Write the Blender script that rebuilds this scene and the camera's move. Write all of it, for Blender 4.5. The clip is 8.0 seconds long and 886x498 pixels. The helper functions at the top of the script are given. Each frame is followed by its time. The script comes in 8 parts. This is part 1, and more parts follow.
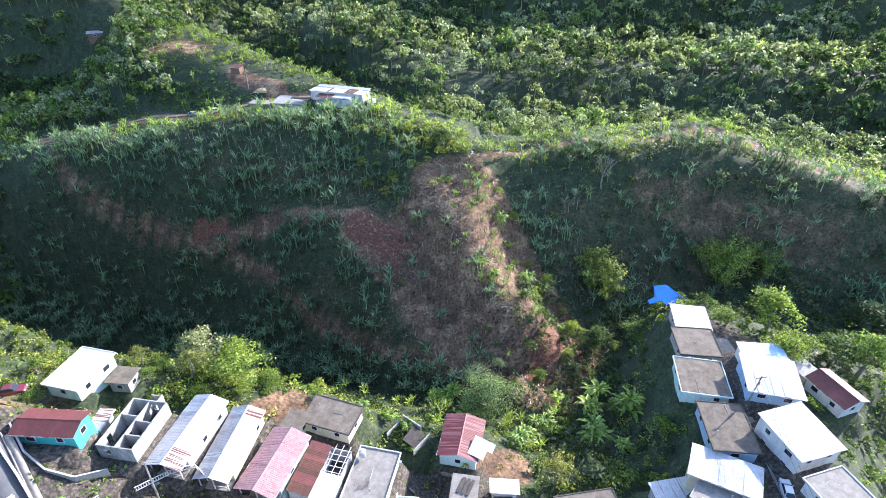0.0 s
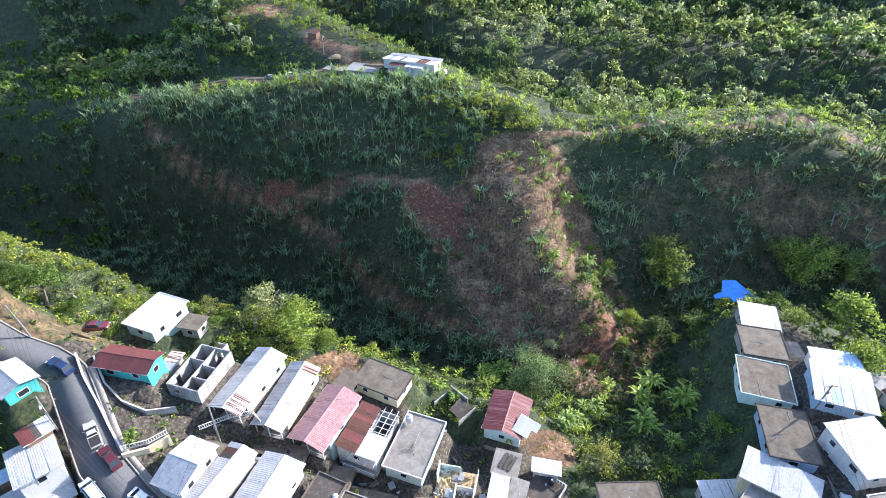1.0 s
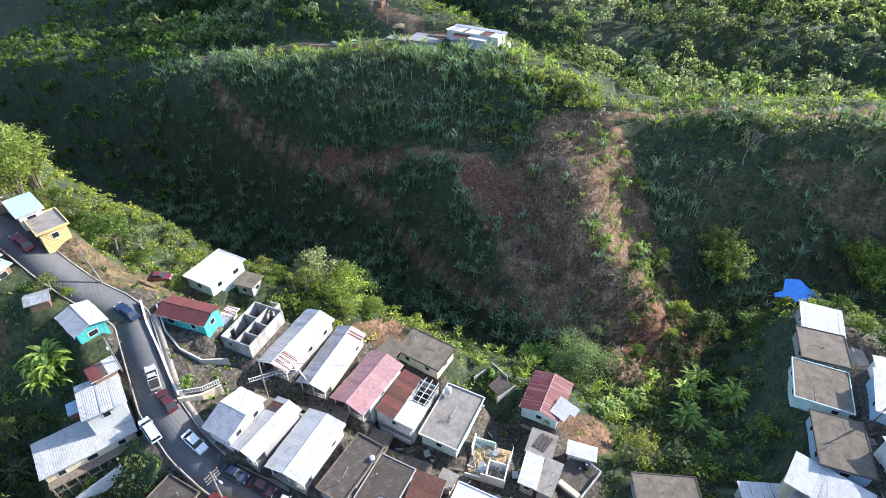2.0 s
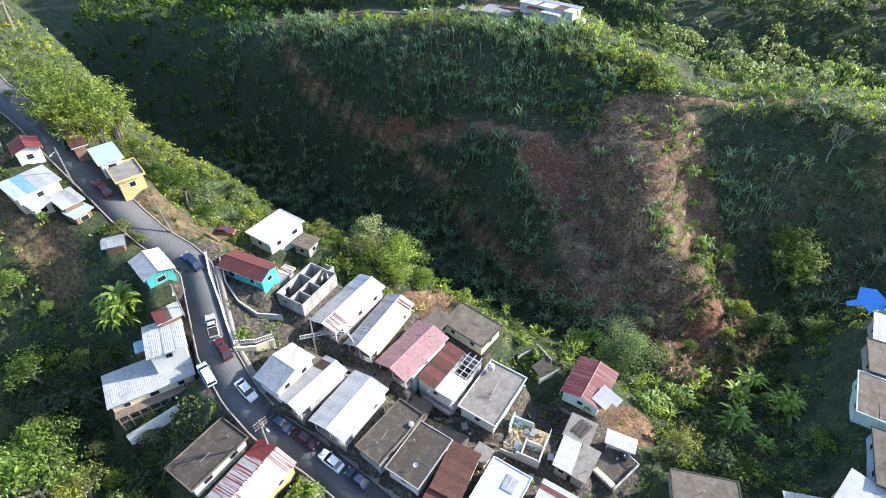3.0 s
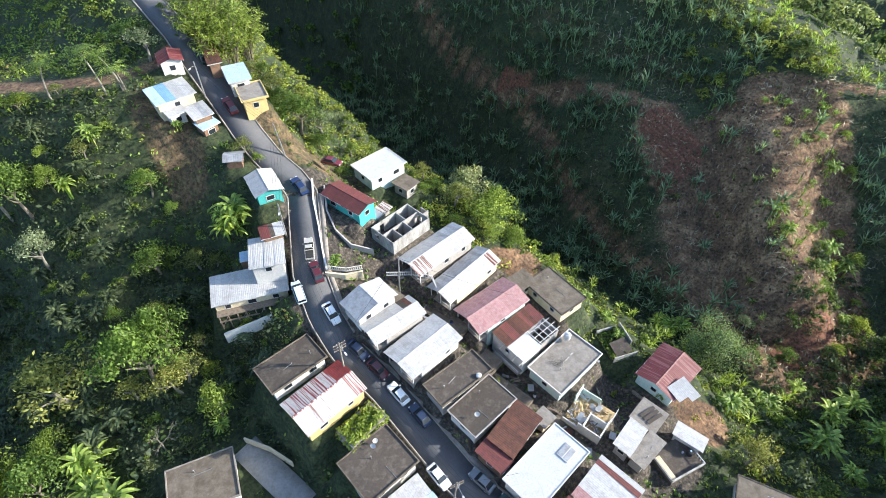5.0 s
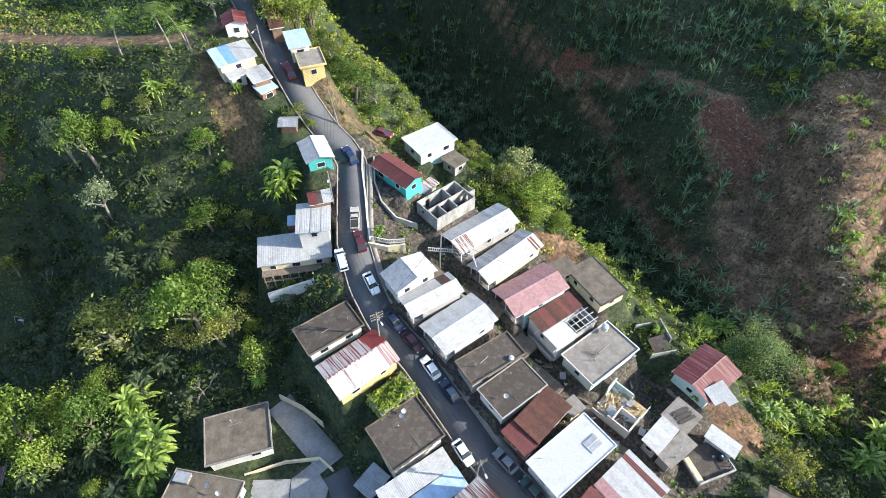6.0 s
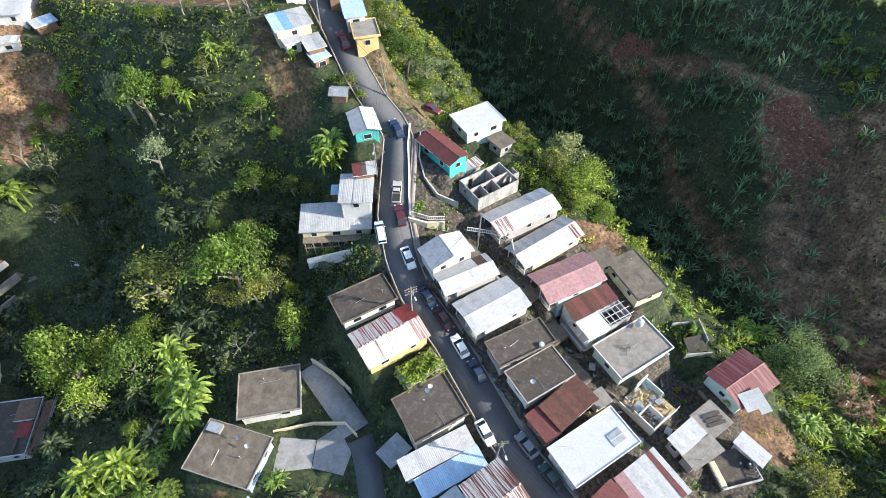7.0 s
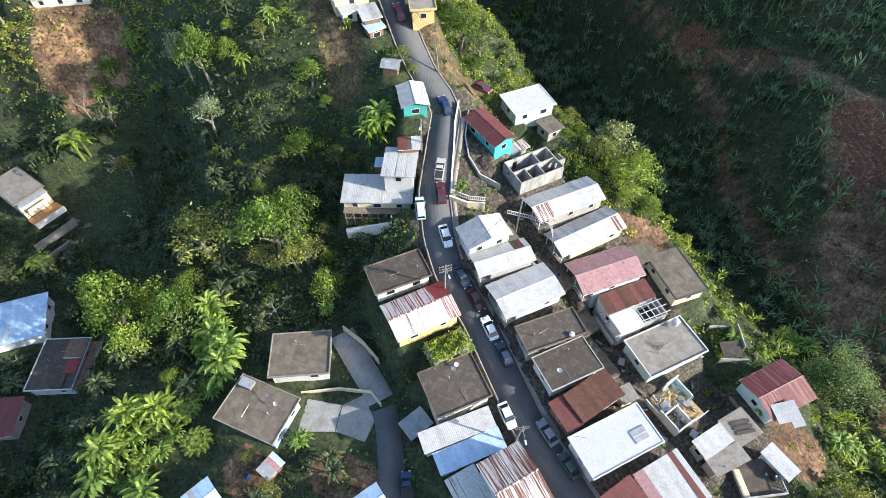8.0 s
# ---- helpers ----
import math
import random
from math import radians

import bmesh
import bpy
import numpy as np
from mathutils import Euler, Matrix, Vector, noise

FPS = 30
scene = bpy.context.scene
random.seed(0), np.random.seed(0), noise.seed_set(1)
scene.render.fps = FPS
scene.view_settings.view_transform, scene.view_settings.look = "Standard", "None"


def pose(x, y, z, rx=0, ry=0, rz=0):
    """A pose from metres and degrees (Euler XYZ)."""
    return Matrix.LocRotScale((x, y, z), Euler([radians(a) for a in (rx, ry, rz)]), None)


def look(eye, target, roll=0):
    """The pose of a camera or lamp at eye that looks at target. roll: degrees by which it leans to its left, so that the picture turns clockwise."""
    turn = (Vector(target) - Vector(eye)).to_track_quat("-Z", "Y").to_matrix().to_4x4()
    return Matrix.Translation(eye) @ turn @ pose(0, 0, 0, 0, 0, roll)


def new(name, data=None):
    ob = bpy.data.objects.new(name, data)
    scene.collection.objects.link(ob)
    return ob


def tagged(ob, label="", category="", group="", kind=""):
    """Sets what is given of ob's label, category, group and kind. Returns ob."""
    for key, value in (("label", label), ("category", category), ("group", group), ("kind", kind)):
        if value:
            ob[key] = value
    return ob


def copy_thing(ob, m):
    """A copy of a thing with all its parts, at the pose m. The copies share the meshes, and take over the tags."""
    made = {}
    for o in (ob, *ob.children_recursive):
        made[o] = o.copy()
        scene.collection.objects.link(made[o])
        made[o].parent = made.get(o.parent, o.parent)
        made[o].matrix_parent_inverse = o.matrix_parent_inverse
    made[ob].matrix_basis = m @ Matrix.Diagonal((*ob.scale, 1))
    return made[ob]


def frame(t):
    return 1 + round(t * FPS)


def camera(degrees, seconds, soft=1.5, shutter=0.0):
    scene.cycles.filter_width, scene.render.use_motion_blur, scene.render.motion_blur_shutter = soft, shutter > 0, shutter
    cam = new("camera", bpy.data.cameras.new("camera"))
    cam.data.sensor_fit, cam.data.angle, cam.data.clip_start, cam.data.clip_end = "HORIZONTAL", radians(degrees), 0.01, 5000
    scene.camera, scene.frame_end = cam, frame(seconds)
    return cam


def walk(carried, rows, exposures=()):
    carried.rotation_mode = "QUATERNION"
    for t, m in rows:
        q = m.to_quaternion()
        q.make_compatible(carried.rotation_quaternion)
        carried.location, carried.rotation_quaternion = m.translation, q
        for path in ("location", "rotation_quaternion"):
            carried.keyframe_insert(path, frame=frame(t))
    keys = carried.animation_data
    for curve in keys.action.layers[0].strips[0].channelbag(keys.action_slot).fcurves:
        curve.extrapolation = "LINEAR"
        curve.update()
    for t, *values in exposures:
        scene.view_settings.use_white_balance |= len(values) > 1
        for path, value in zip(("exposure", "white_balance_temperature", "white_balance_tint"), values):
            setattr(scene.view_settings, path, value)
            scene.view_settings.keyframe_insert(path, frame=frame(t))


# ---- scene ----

cam = camera(78.04, 8.0, soft=0.45)
# the drone hovers: it turns and tilts in place
EYE = (0, 0, 86)
PATH = [
    (0.0, pose(*EYE, 56.61, 0, 0.00)),
    (0.5, pose(*EYE, 55.29, 0, 3.86)),
    (1.0, pose(*EYE, 53.95, 0, 7.56)),
    (2.5, pose(*EYE, 50.09, 0, 17.56)),
    (3.0, pose(*EYE, 48.77, 0, 21.39)),
    (3.5, pose(*EYE, 47.48, 0, 24.91)),
    (4.0, pose(*EYE, 46.28, 0, 28.17)),
    (4.5, pose(*EYE, 45.12, 0, 31.37)),
    (6.0, pose(*EYE, 41.70, 0, 41.16)),
    (6.5, pose(*EYE, 40.58, 0, 44.30)),
    (7.0, pose(*EYE, 39.52, 0, 47.30)),
    (7.5, pose(*EYE, 38.44, 0, 50.41)),
    (8.0, pose(*EYE, 37.36, 0, 53.57)),
]
walk(cam, PATH, exposures=[(0.0, 2.02, 5650, 18), (1.0, 1.76, 5800, 16), (2.5, 1.6, 5950, 13), (8.0, 1.42, 6220, 10)])

# ---------------------------------------------------------------- daylight
SUN_AZ, SUN_EL = 53, 22          # degrees right of +y, and above the horizon
world = bpy.data.worlds.new("sky")
scene.world = world
world.use_nodes = True
sky = world.node_tree.nodes.new("ShaderNodeTexSky")
sky.sky_type, sky.sun_disc = "NISHITA", False
sky.sun_elevation, sky.sun_rotation = radians(SUN_EL), radians(SUN_AZ)
world.node_tree.links.new(sky.outputs[0], world.node_tree.nodes["Background"].inputs[0])
world.node_tree.nodes["Background"].inputs[1].default_value = 0.15
sun = new("sun", bpy.data.lights.new("sun", "SUN"))
sun.data.energy, sun.data.angle, sun.data.color = 4.0, radians(0.6), (1, .92, .78)
TO_SUN = Vector((math.sin(radians(SUN_AZ)) * math.cos(radians(SUN_EL)), math.cos(radians(SUN_AZ)) * math.cos(radians(SUN_EL)), math.sin(radians(SUN_EL))))
sun.matrix_world = look(TO_SUN * 300, (0, 0, 0))

# ---------------------------------------------------------------- materials
MATS = {}


def nodes_of(name):
    m = bpy.data.materials.new(name)
    m.use_nodes = True
    return m, m.node_tree.nodes, m.node_tree.links, m.node_tree.nodes["Principled BSDF"]


def noise_at(nodes, links, scale, detail=4.0, stretch=None):
    """Noise over world metres."""
    geo = nodes.new("ShaderNodeNewGeometry")
    tex = nodes.new("ShaderNodeTexNoise")
    tex.inputs["Scale"].default_value, tex.inputs["Detail"].default_value = scale, detail
    tex.inputs["Roughness"].default_value = .5 if detail < 6 else .66
    tex.inputs["Distortion"].default_value = .25 if detail > 8 else 0
    if stretch:
        mul = nodes.new("ShaderNodeVectorMath")
        mul.operation = "MULTIPLY"
        mul.inputs[1].default_value = stretch
        links.new(geo.outputs["Position"], mul.inputs[0])
        links.new(mul.outputs[0], tex.inputs["Vector"])
    else:
        links.new(geo.outputs["Position"], tex.inputs["Vector"])
    return tex.outputs["Fac"]


def ramp(nodes, links, fac, stops):
    r = nodes.new("ShaderNodeValToRGB")
    while len(r.color_ramp.elements) < len(stops):
        r.color_ramp.elements.new(.5)
    for e, (p, c) in zip(r.color_ramp.elements, stops):
        e.position = p
        e.color = (*c, 1) if len(c) == 3 else c
    links.new(fac, r.inputs[0])
    return r.outputs[0]


def mixed(nodes, links, a, b, fac, how="MIX"):
    m = nodes.new("ShaderNodeMix")
    m.data_type, m.blend_type = "RGBA", how
    for sock, v in ((m.inputs["Factor"], fac), (m.inputs["A"], a), (m.inputs["B"], b)):
        if isinstance(v, (int, float)):
            sock.default_value = v
        elif isinstance(v, tuple):
            sock.default_value = (*v, 1)
        else:
            links.new(v, sock)
    return m.outputs["Result"]


def dull(c, k):
    return tuple(v * k for v in c)


def surface(name, base, stain, rough=.8, metal=0.0, patch=.5, grain=6.0, spread=.12, amount=(.45, .7), bump=.25, streak=None):
    """A base colour with stains of a second colour at two scales, fine grain and relief, and small shifts from piece to piece."""
    if name in MATS:
        return MATS[name]
    m, nodes, links, bsdf = nodes_of(name)
    large = noise_at(nodes, links, patch, 9, streak)
    fine = noise_at(nodes, links, grain, 8)
    lo, hi = amount
    col = mixed(nodes, links, base, stain, ramp(nodes, links, large, [(lo, (0, 0, 0)), (hi, (1, 1, 1))]))
    col = mixed(nodes, links, col, ramp(nodes, links, fine, [(.25, (.72, .72, .72)), (.75, (1.12, 1.12, 1.12))]), 1.0, "MULTIPLY")
    info = nodes.new("ShaderNodeObjectInfo")
    vary = ramp(nodes, links, info.outputs["Random"], [(0, (1 - spread,) * 3), (1, (1 + spread * .5,) * 3)])
    col = mixed(nodes, links, col, vary, 1.0, "MULTIPLY")
    links.new(col, bsdf.inputs["Base Color"])
    bsdf.inputs["Roughness"].default_value, bsdf.inputs["Metallic"].default_value = rough, metal
    b = nodes.new("ShaderNodeBump")
    b.inputs["Strength"].default_value, b.inputs["Distance"].default_value = bump, .05
    links.new(fine, b.inputs["Height"])
    links.new(b.outputs[0], bsdf.inputs["Normal"])
    MATS[name] = m
    return m


def streaky(name, base, streak, width=7.0, level=.5, rough=.6):
    """Painted sheet worn through in streaks that run down the slope."""
    m, nodes, links, bsdf = nodes_of(name)
    tex, info, off = nodes.new("ShaderNodeTexCoord"), nodes.new("ShaderNodeObjectInfo"), nodes.new("ShaderNodeVectorMath")
    mul = nodes.new("ShaderNodeVectorMath")
    mul.operation, off.operation = "MULTIPLY", "MULTIPLY_ADD"
    mul.inputs[1].default_value = (width, .22, 1)
    links.new(tex.outputs["Object"], mul.inputs[0])
    links.new(info.outputs["Random"], off.inputs[0])
    off.inputs[1].default_value = (91, 37, 53)
    links.new(mul.outputs[0], off.inputs[2])
    n = nodes.new("ShaderNodeTexNoise")
    n.inputs["Scale"].default_value, n.inputs["Detail"].default_value = .55, 4
    links.new(off.outputs[0], n.inputs["Vector"])
    fac = ramp(nodes, links, n.outputs["Fac"], [(level - .03, (0, 0, 0)), (level + .03, (1, 1, 1))])
    fine = noise_at(nodes, links, 3, 5)
    col = mixed(nodes, links, mixed(nodes, links, base, streak, fac), ramp(nodes, links, fine, [(.25, (.7, .7, .7)), (.75, (1.12, 1.12, 1.12))]), 1.0, "MULTIPLY")
    links.new(col, bsdf.inputs["Base Color"])
    bsdf.inputs["Roughness"].default_value = rough
    return m


def leaves(name, dark, light, through_light=.3, tone=.035, gloss=.25):
    """Foliage: each leaf its own shade, with drifts of tone over tens of metres."""
    if name in MATS:
        return MATS[name]
    m, nodes, links, bsdf = nodes_of(name)
    geo = nodes.new("ShaderNodeNewGeometry")
    col = ramp(nodes, links, geo.outputs["Random Per Island"], [(0, tuple(.75 * v for v in dark)), (.45, tuple(.45 * a + .5 * b for a, b in zip(dark, light))), (.8, light), (1, tuple(v * 1.3 for v in light))])
    drift = ramp(nodes, links, noise_at(nodes, links, tone, 3), [(.35, (.66, .70, .66)), (.65, (1.22, 1.18, 1.1))])
    col = mixed(nodes, links, col, drift, 1.0, "MULTIPLY")
    info = nodes.new("ShaderNodeObjectInfo")
    col = mixed(nodes, links, col, ramp(nodes, links, info.outputs["Random"], [(0, (.72, .78, .8)), (.5, (.95, .98, .9)), (1, (1.2, 1.12, .9))]), 1.0, "MULTIPLY")
    links.new(col, bsdf.inputs["Base Color"])
    bsdf.inputs["Roughness"].default_value = .62 - gloss * .4
    bsdf.inputs["Specular IOR Level"].default_value = gloss
    trans = nodes.new("ShaderNodeBsdfTranslucent")
    links.new(mixed(nodes, links, col, (1.2, 1.22, .8), 1.0, "MULTIPLY"), trans.inputs[0])
    mix = nodes.new("ShaderNodeMixShader")
    mix.inputs[0].default_value = through_light
    links.new(bsdf.outputs[0], mix.inputs[1])
    links.new(trans.outputs[0], mix.inputs[2])
    links.new(mix.outputs[0], nodes["Material Output"].inputs[0])
    MATS[name] = m
    return m


def ground_material():
    m, nodes, links, bsdf = nodes_of("earth_and_grass")
    bare = nodes.new("ShaderNodeAttribute")
    bare.attribute_name = "bare"
    soil = ramp(nodes, links, noise_at(nodes, links, .22, 6), [(.3, (.060, .036, .021)), (.5, (.148, .086, .047)), (.68, (.330, .213, .118))])
    grass = ramp(nodes, links, noise_at(nodes, links, .35, 6), [(.3, (.014, .024, .009)), (.52, (.034, .049, .017)), (.7, (.070, .078, .028))])
    edge = mixed(nodes, links, noise_at(nodes, links, .5, 6), bare.outputs["Color"], .72)
    col = mixed(nodes, links, grass, soil, ramp(nodes, links, edge, [(.42, (0, 0, 0)), (.58, (1, 1, 1))]))
    clay = nodes.new("ShaderNodeAttribute")
    clay.attribute_name = "clay"
    red = ramp(nodes, links, noise_at(nodes, links, .9, 6), [(.3, (.120, .048, .028)), (.7, (.240, .105, .060))])
    col = mixed(nodes, links, col, red, ramp(nodes, links, mixed(nodes, links, noise_at(nodes, links, .7, 6), clay.outputs["Color"], .7), [(.46, (0, 0, 0)), (.58, (1, 1, 1))]))
    worn = nodes.new("ShaderNodeAttribute")
    worn.attribute_name = "trodden"
    # dust colour, darkened to stand in for shade between the close houses
    dust = ramp(nodes, links, noise_at(nodes, links, 1.9, 8), [(.32, (.026, .022, .017)), (.52, (.070, .058, .045)), (.72, (.155, .130, .105))])
    patchy = mixed(nodes, links, noise_at(nodes, links, .6, 6), worn.outputs["Color"], .7)
    col = mixed(nodes, links, col, dust, ramp(nodes, links, patchy, [(.45, (0, 0, 0)), (.58, (1, 1, 1))]))
    fine = noise_at(nodes, links, 1.6, 9)
    col = mixed(nodes, links, col, ramp(nodes, links, fine, [(.36, (.26, .28, .26)), (.5, (.9, .9, .9)), (.66, (1.55, 1.5, 1.4))]), 1.0, "MULTIPLY")
    links.new(col, bsdf.inputs["Base Color"])
    bsdf.inputs["Roughness"].default_value = .95
    b = nodes.new("ShaderNodeBump")
    b.inputs["Strength"].default_value, b.inputs["Distance"].default_value = .5, .25
    links.new(fine, b.inputs["Height"])
    links.new(b.outputs[0], bsdf.inputs["Normal"])
    return m


def glass_material():
    m, nodes, links, bsdf = nodes_of("dark_glass")
    bsdf.inputs["Base Color"].default_value = (.02, .025, .03, 1)
    bsdf.inputs["Roughness"].default_value = .12
    return m


GROUND = ground_material()
GLASS = glass_material()
ASPHALT = surface("asphalt", (.082, .085, .092), (.135, .135, .138), .85, patch=.18, grain=4, amount=(.4, .8), streak=(1, 1, .2), bump=.15)
CONCRETE = surface("concrete", (.29, .262, .228), (.165, .145, .120), .9, patch=.7, grain=3, amount=(.38, .72), bump=.35)
NEW_CONCRETE = surface("pale_yard_concrete", (.31, .305, .295), (.20, .19, .175), .9, patch=.4, grain=2, amount=(.46, .72), bump=.25)
OLD_CONCRETE = surface("weathered_roof_concrete", (.175, .145, .110), (.082, .064, .046), .95, patch=.6, grain=3, amount=(.36, .70), bump=.4)
DARK_CONCRETE = surface("dark_roof_concrete", (.072, .058, .046), (.150, .128, .102), .95, patch=.8, grain=3, amount=(.50, .74), bump=.4)
WHITE_SHEET = surface("white_painted_sheet", (.43, .428, .42), (.30, .288, .268), .7, patch=.7, grain=2.5, amount=(.50, .78), spread=.10, bump=.1)
GREY_SHEET = surface("galvanised_sheet", (.40, .41, .42), (.26, .25, .24), .5, .25, patch=.8, grain=2.5, amount=(.45, .75), spread=.2, bump=.1)
BLUE_SHEET = surface("blue_grey_sheet", (.42, .55, .70), (.34, .42, .52), .45, patch=.4, grain=2.0, amount=(.45, .8), spread=.1, bump=.1)
SKY_SHEET = surface("faded_blue_sheet", (.17, .34, .60), (.24, .40, .60), .6, patch=.8, grain=3, amount=(.4, .7), spread=.12)
PINK_SHEET = surface("faded_maroon_sheet", (.29, .135, .135), (.39, .25, .245), .65, patch=1.6, grain=5, amount=(.36, .72), spread=.10)
RED_SHEET = surface("red_painted_sheet", (.26, .035, .028), (.14, .03, .024), .65, patch=1.2, grain=4, amount=(.42, .7), spread=.15)
MAROON_SHEET = surface("maroon_painted_sheet", (.150, .036, .030), (.085, .026, .022), .65, patch=1.2, grain=4, amount=(.4, .7), spread=.14)
RUST_SHEET = surface("rusted_sheet", (.115, .042, .025), (.060, .024, .016), .85, patch=1.6, grain=5, amount=(.35, .65), spread=.25)
RED_STREAK = streaky("worn_red_sheet", (.22, .034, .028), (.50, .46, .43), 9, .50)
RUST_STREAK = streaky("rust_streaked_sheet", (.13, .042, .026), (.52, .48, .45), 8, .50)
WHITE_STREAK = streaky("white_sheet_with_rust", (.52, .50, .475), (.20, .075, .045), 7, .63)
PINK_STREAK = streaky("worn_maroon_sheet", (.135, .025, .025), (.205, .078, .075), 4, .56)
TARP = surface("blue_tarpaulin", (.001, .085, .34), (.002, .060, .27), .9, patch=.5, grain=1.2, bump=.5)
TARP.node_tree.nodes["Principled BSDF"].inputs["Specular IOR Level"].default_value = .12
WOOD = surface("grey_weathered_wood", (.25, .20, .15), (.12, .09, .07), .9, patch=2, grain=9)
BARK = surface("bark", (.20, .17, .13), (.09, .075, .055), .95, patch=1.5, grain=9, bump=.6)
PALE_BARK = surface("pale_bark", (.27, .245, .20), (.13, .115, .09), .9, patch=1.2, grain=8, bump=.4)
STEEL = surface("galvanised_steel", (.45, .46, .47), (.3, .3, .3), .45, .7, patch=2, grain=8, bump=.05)
WHITE_PAINT = surface("white_paint", (.55, .55, .54), (.45, .435, .41), .6, patch=.6, grain=4, amount=(.5, .8), bump=.1)
RUBBER = surface("rubber", (.02, .02, .02), (.035, .033, .03), .85, patch=3, grain=12)
BLOCK_WALL = surface("weathered_block", (.42, .41, .385), (.17, .16, .145), .9, patch=.7, grain=4, amount=(.42, .66), streak=(1, 1, .3))
STRAW = surface("straw_and_rubble", (.44, .33, .17), (.27, .18, .09), .95, patch=.9, grain=4, bump=.8)


def stucco(name, colour):
    return surface("stucco_" + name, colour, dull(colour, .55), .85, patch=.5, grain=5, amount=(.5, .82), spread=.05, streak=(1, 1, .35))


def paint(name, colour):
    if "car_" + name not in MATS:
        m, nodes, links, bsdf = nodes_of("car_paint_" + name)
        bsdf.inputs["Base Color"].default_value = (*colour, 1)
        bsdf.inputs["Roughness"].default_value = .28
        bsdf.inputs["Coat Weight"].default_value = .6
        MATS["car_" + name] = m
    return MATS["car_" + name]


GREEN = leaves("broad_leaves", (.044, .086, .018), (.215, .31, .078), .5)
DEEP = leaves("deep_green_leaves", (.024, .050, .018), (.130, .190, .066), .42)
BRIGHT = leaves("bright_leaves", (.085, .138, .022), (.36, .44, .110), .54)
OLIVE = leaves("olive_leaves", (.080, .100, .030), (.31, .33, .115), .5)
SILVER = leaves("silvery_leaves", (.110, .140, .078), (.31, .36, .23), .42)
BANANA = leaves("banana_leaves", (.085, .145, .030), (.41, .53, .135), .5, gloss=.35)
# paler, bluer leaf colour stands in for skylight on the shaded grove
BANANA_SKYLIT = leaves("banana_leaves_painted_skylit", (.095, .150, .075), (.37, .470, .270), .4)
# FAR colours are paler and greyer: distance haze is put into the leaves
FAR_GREEN = leaves("hazed_far_leaves", (.062, .092, .052), (.255, .318, .175), .5)
FAR_PALE = leaves("hazed_far_pale_leaves", (.105, .140, .100), (.35, .405, .300), .5)
MANGO = leaves("dense_grey_green_leaves", (.085, .125, .050), (.33, .42, .185), .42)
FAR_BRIGHT = leaves("hazed_far_bright_leaves", (.085, .125, .045), (.30, .385, .140), .52)
# leaf colours darkened to stand in for shade in valley, gully and hillside
SHADE = leaves("leaves_darkened_for_shade", (.028, .046, .027), (.118, .152, .082), .36)
# leaf colour brightened to stand in for sunlight on banks, crest and slopes
YELLOW = leaves("creeper_leaves_painted_sunlit", (.125, .160, .028), (.48, .51, .135), .55)
PALE_STALK = leaves("bleached_stalks", (.12, .108, .092), (.40, .36, .31), .1)
GOLD = leaves("dry_grass_blades", (.13, .105, .035), (.40, .33, .13), .4)
DRY = leaves("dry_leaves", (.075, .058, .038), (.28, .22, .145), .15)

# ---------------------------------------------------------------- ground
# Crests and valley floors as polylines (x, y, z); the ground is blended between them.
ROAD = [(12, 22, 0), (-2, 27, 0), (-9, 28, 0), (-17, 29, .5), (-25, 31, 1.5), (-34, 33, 3.5), (-44, 34, 6.5), (-50, 36, 9),
        (-57, 40, 12), (-63, 46, 15.5), (-68, 51, 18), (-72, 52, 19.5), (-77, 52, 21.5), (-83, 53, 24.5), (-90, 55, 27.5),
        (-104, 59, 32.5), (-110, 61, 34.5), (-123, 64, 38), (-136, 69, 41), (-170, 84, 48)]
SPUR_ROAD = [(52, 36, 2), (58, 52, 2), (59, 69, 2), (62, 82, 2), (62, 92, 1.5)]
LANE = [(-12, 3, -3.6), (-21, 6, -3.8), (-28, 10, -4), (-34, 13, -4), (-43, 13.5, -3.8), (-51, 14, -3.4)]
SIDE_ROAD = [(-107, 60, 33.6), (-108.5, 50, 31.8), (-113, 44, 30.5), (-128, 35, 28.5), (-150, 25, 25.5), (-175, 15, 23)]
HILL_TRACK = [(-150, 195, 7), (-108, 196, 15), (-86, 190, 18.5), (-58, 198, 22), (-40, 196, 23)]
BANK_EDGE = [(-57, 74, 8), (-32, 77, 2), (-11, 72, -3), (9, 69, -6)]
BANK_HEAD = [(-112, 70, 28), (-92, 69, 20), (-78, 74, 11), (-60, 79, 5)]
BANK_FOOT = [(-116, 88, -4), (-92, 88, -12), (-66, 93, -17), (-40, 93, -19), (-12, 87, -19), (8, 81, -15)]
LANE_SHELF = [(-77, 25, 3), (-64, 17, -2), (-45, 10, -4), (-28, 2, -5)]
VALLEY_FLOOR = [(-150, 13, 18), (-138, 3, 3), (-124, -6, -18), (-104, -30, -24), (-75, -45, -24)]
VALLEY_SIDE = [(-172, -8, 26), (-155, -7, 17), (-192, -36, 3), (-165, -78, -12)]
RAVINE_LEFT = [(29, 64, -7), (24, 86, -18), (-7, 99, -29), (-42, 111, -38), (-90, 126, -46), (-150, 146, -50), (-260, 180, -56)]
RAVINE_RIGHT = [(24, 86, -18), (46, 114, -24), (66, 130, -25), (109, 130, -24), (150, 116, -24), (230, 90, -30)]
RIDGE = [(-260, 215, -8), (-190, 205, -2), (-149, 193, 6), (-86, 186, 18), (-36, 188, 23), (-8, 174, 20), (12, 163, 16), (29, 170, 14), (70, 180, 14), (92, 186, 14), (107, 179, 12), (132, 166, 6), (153, 162, 2), (220, 140, -8)]
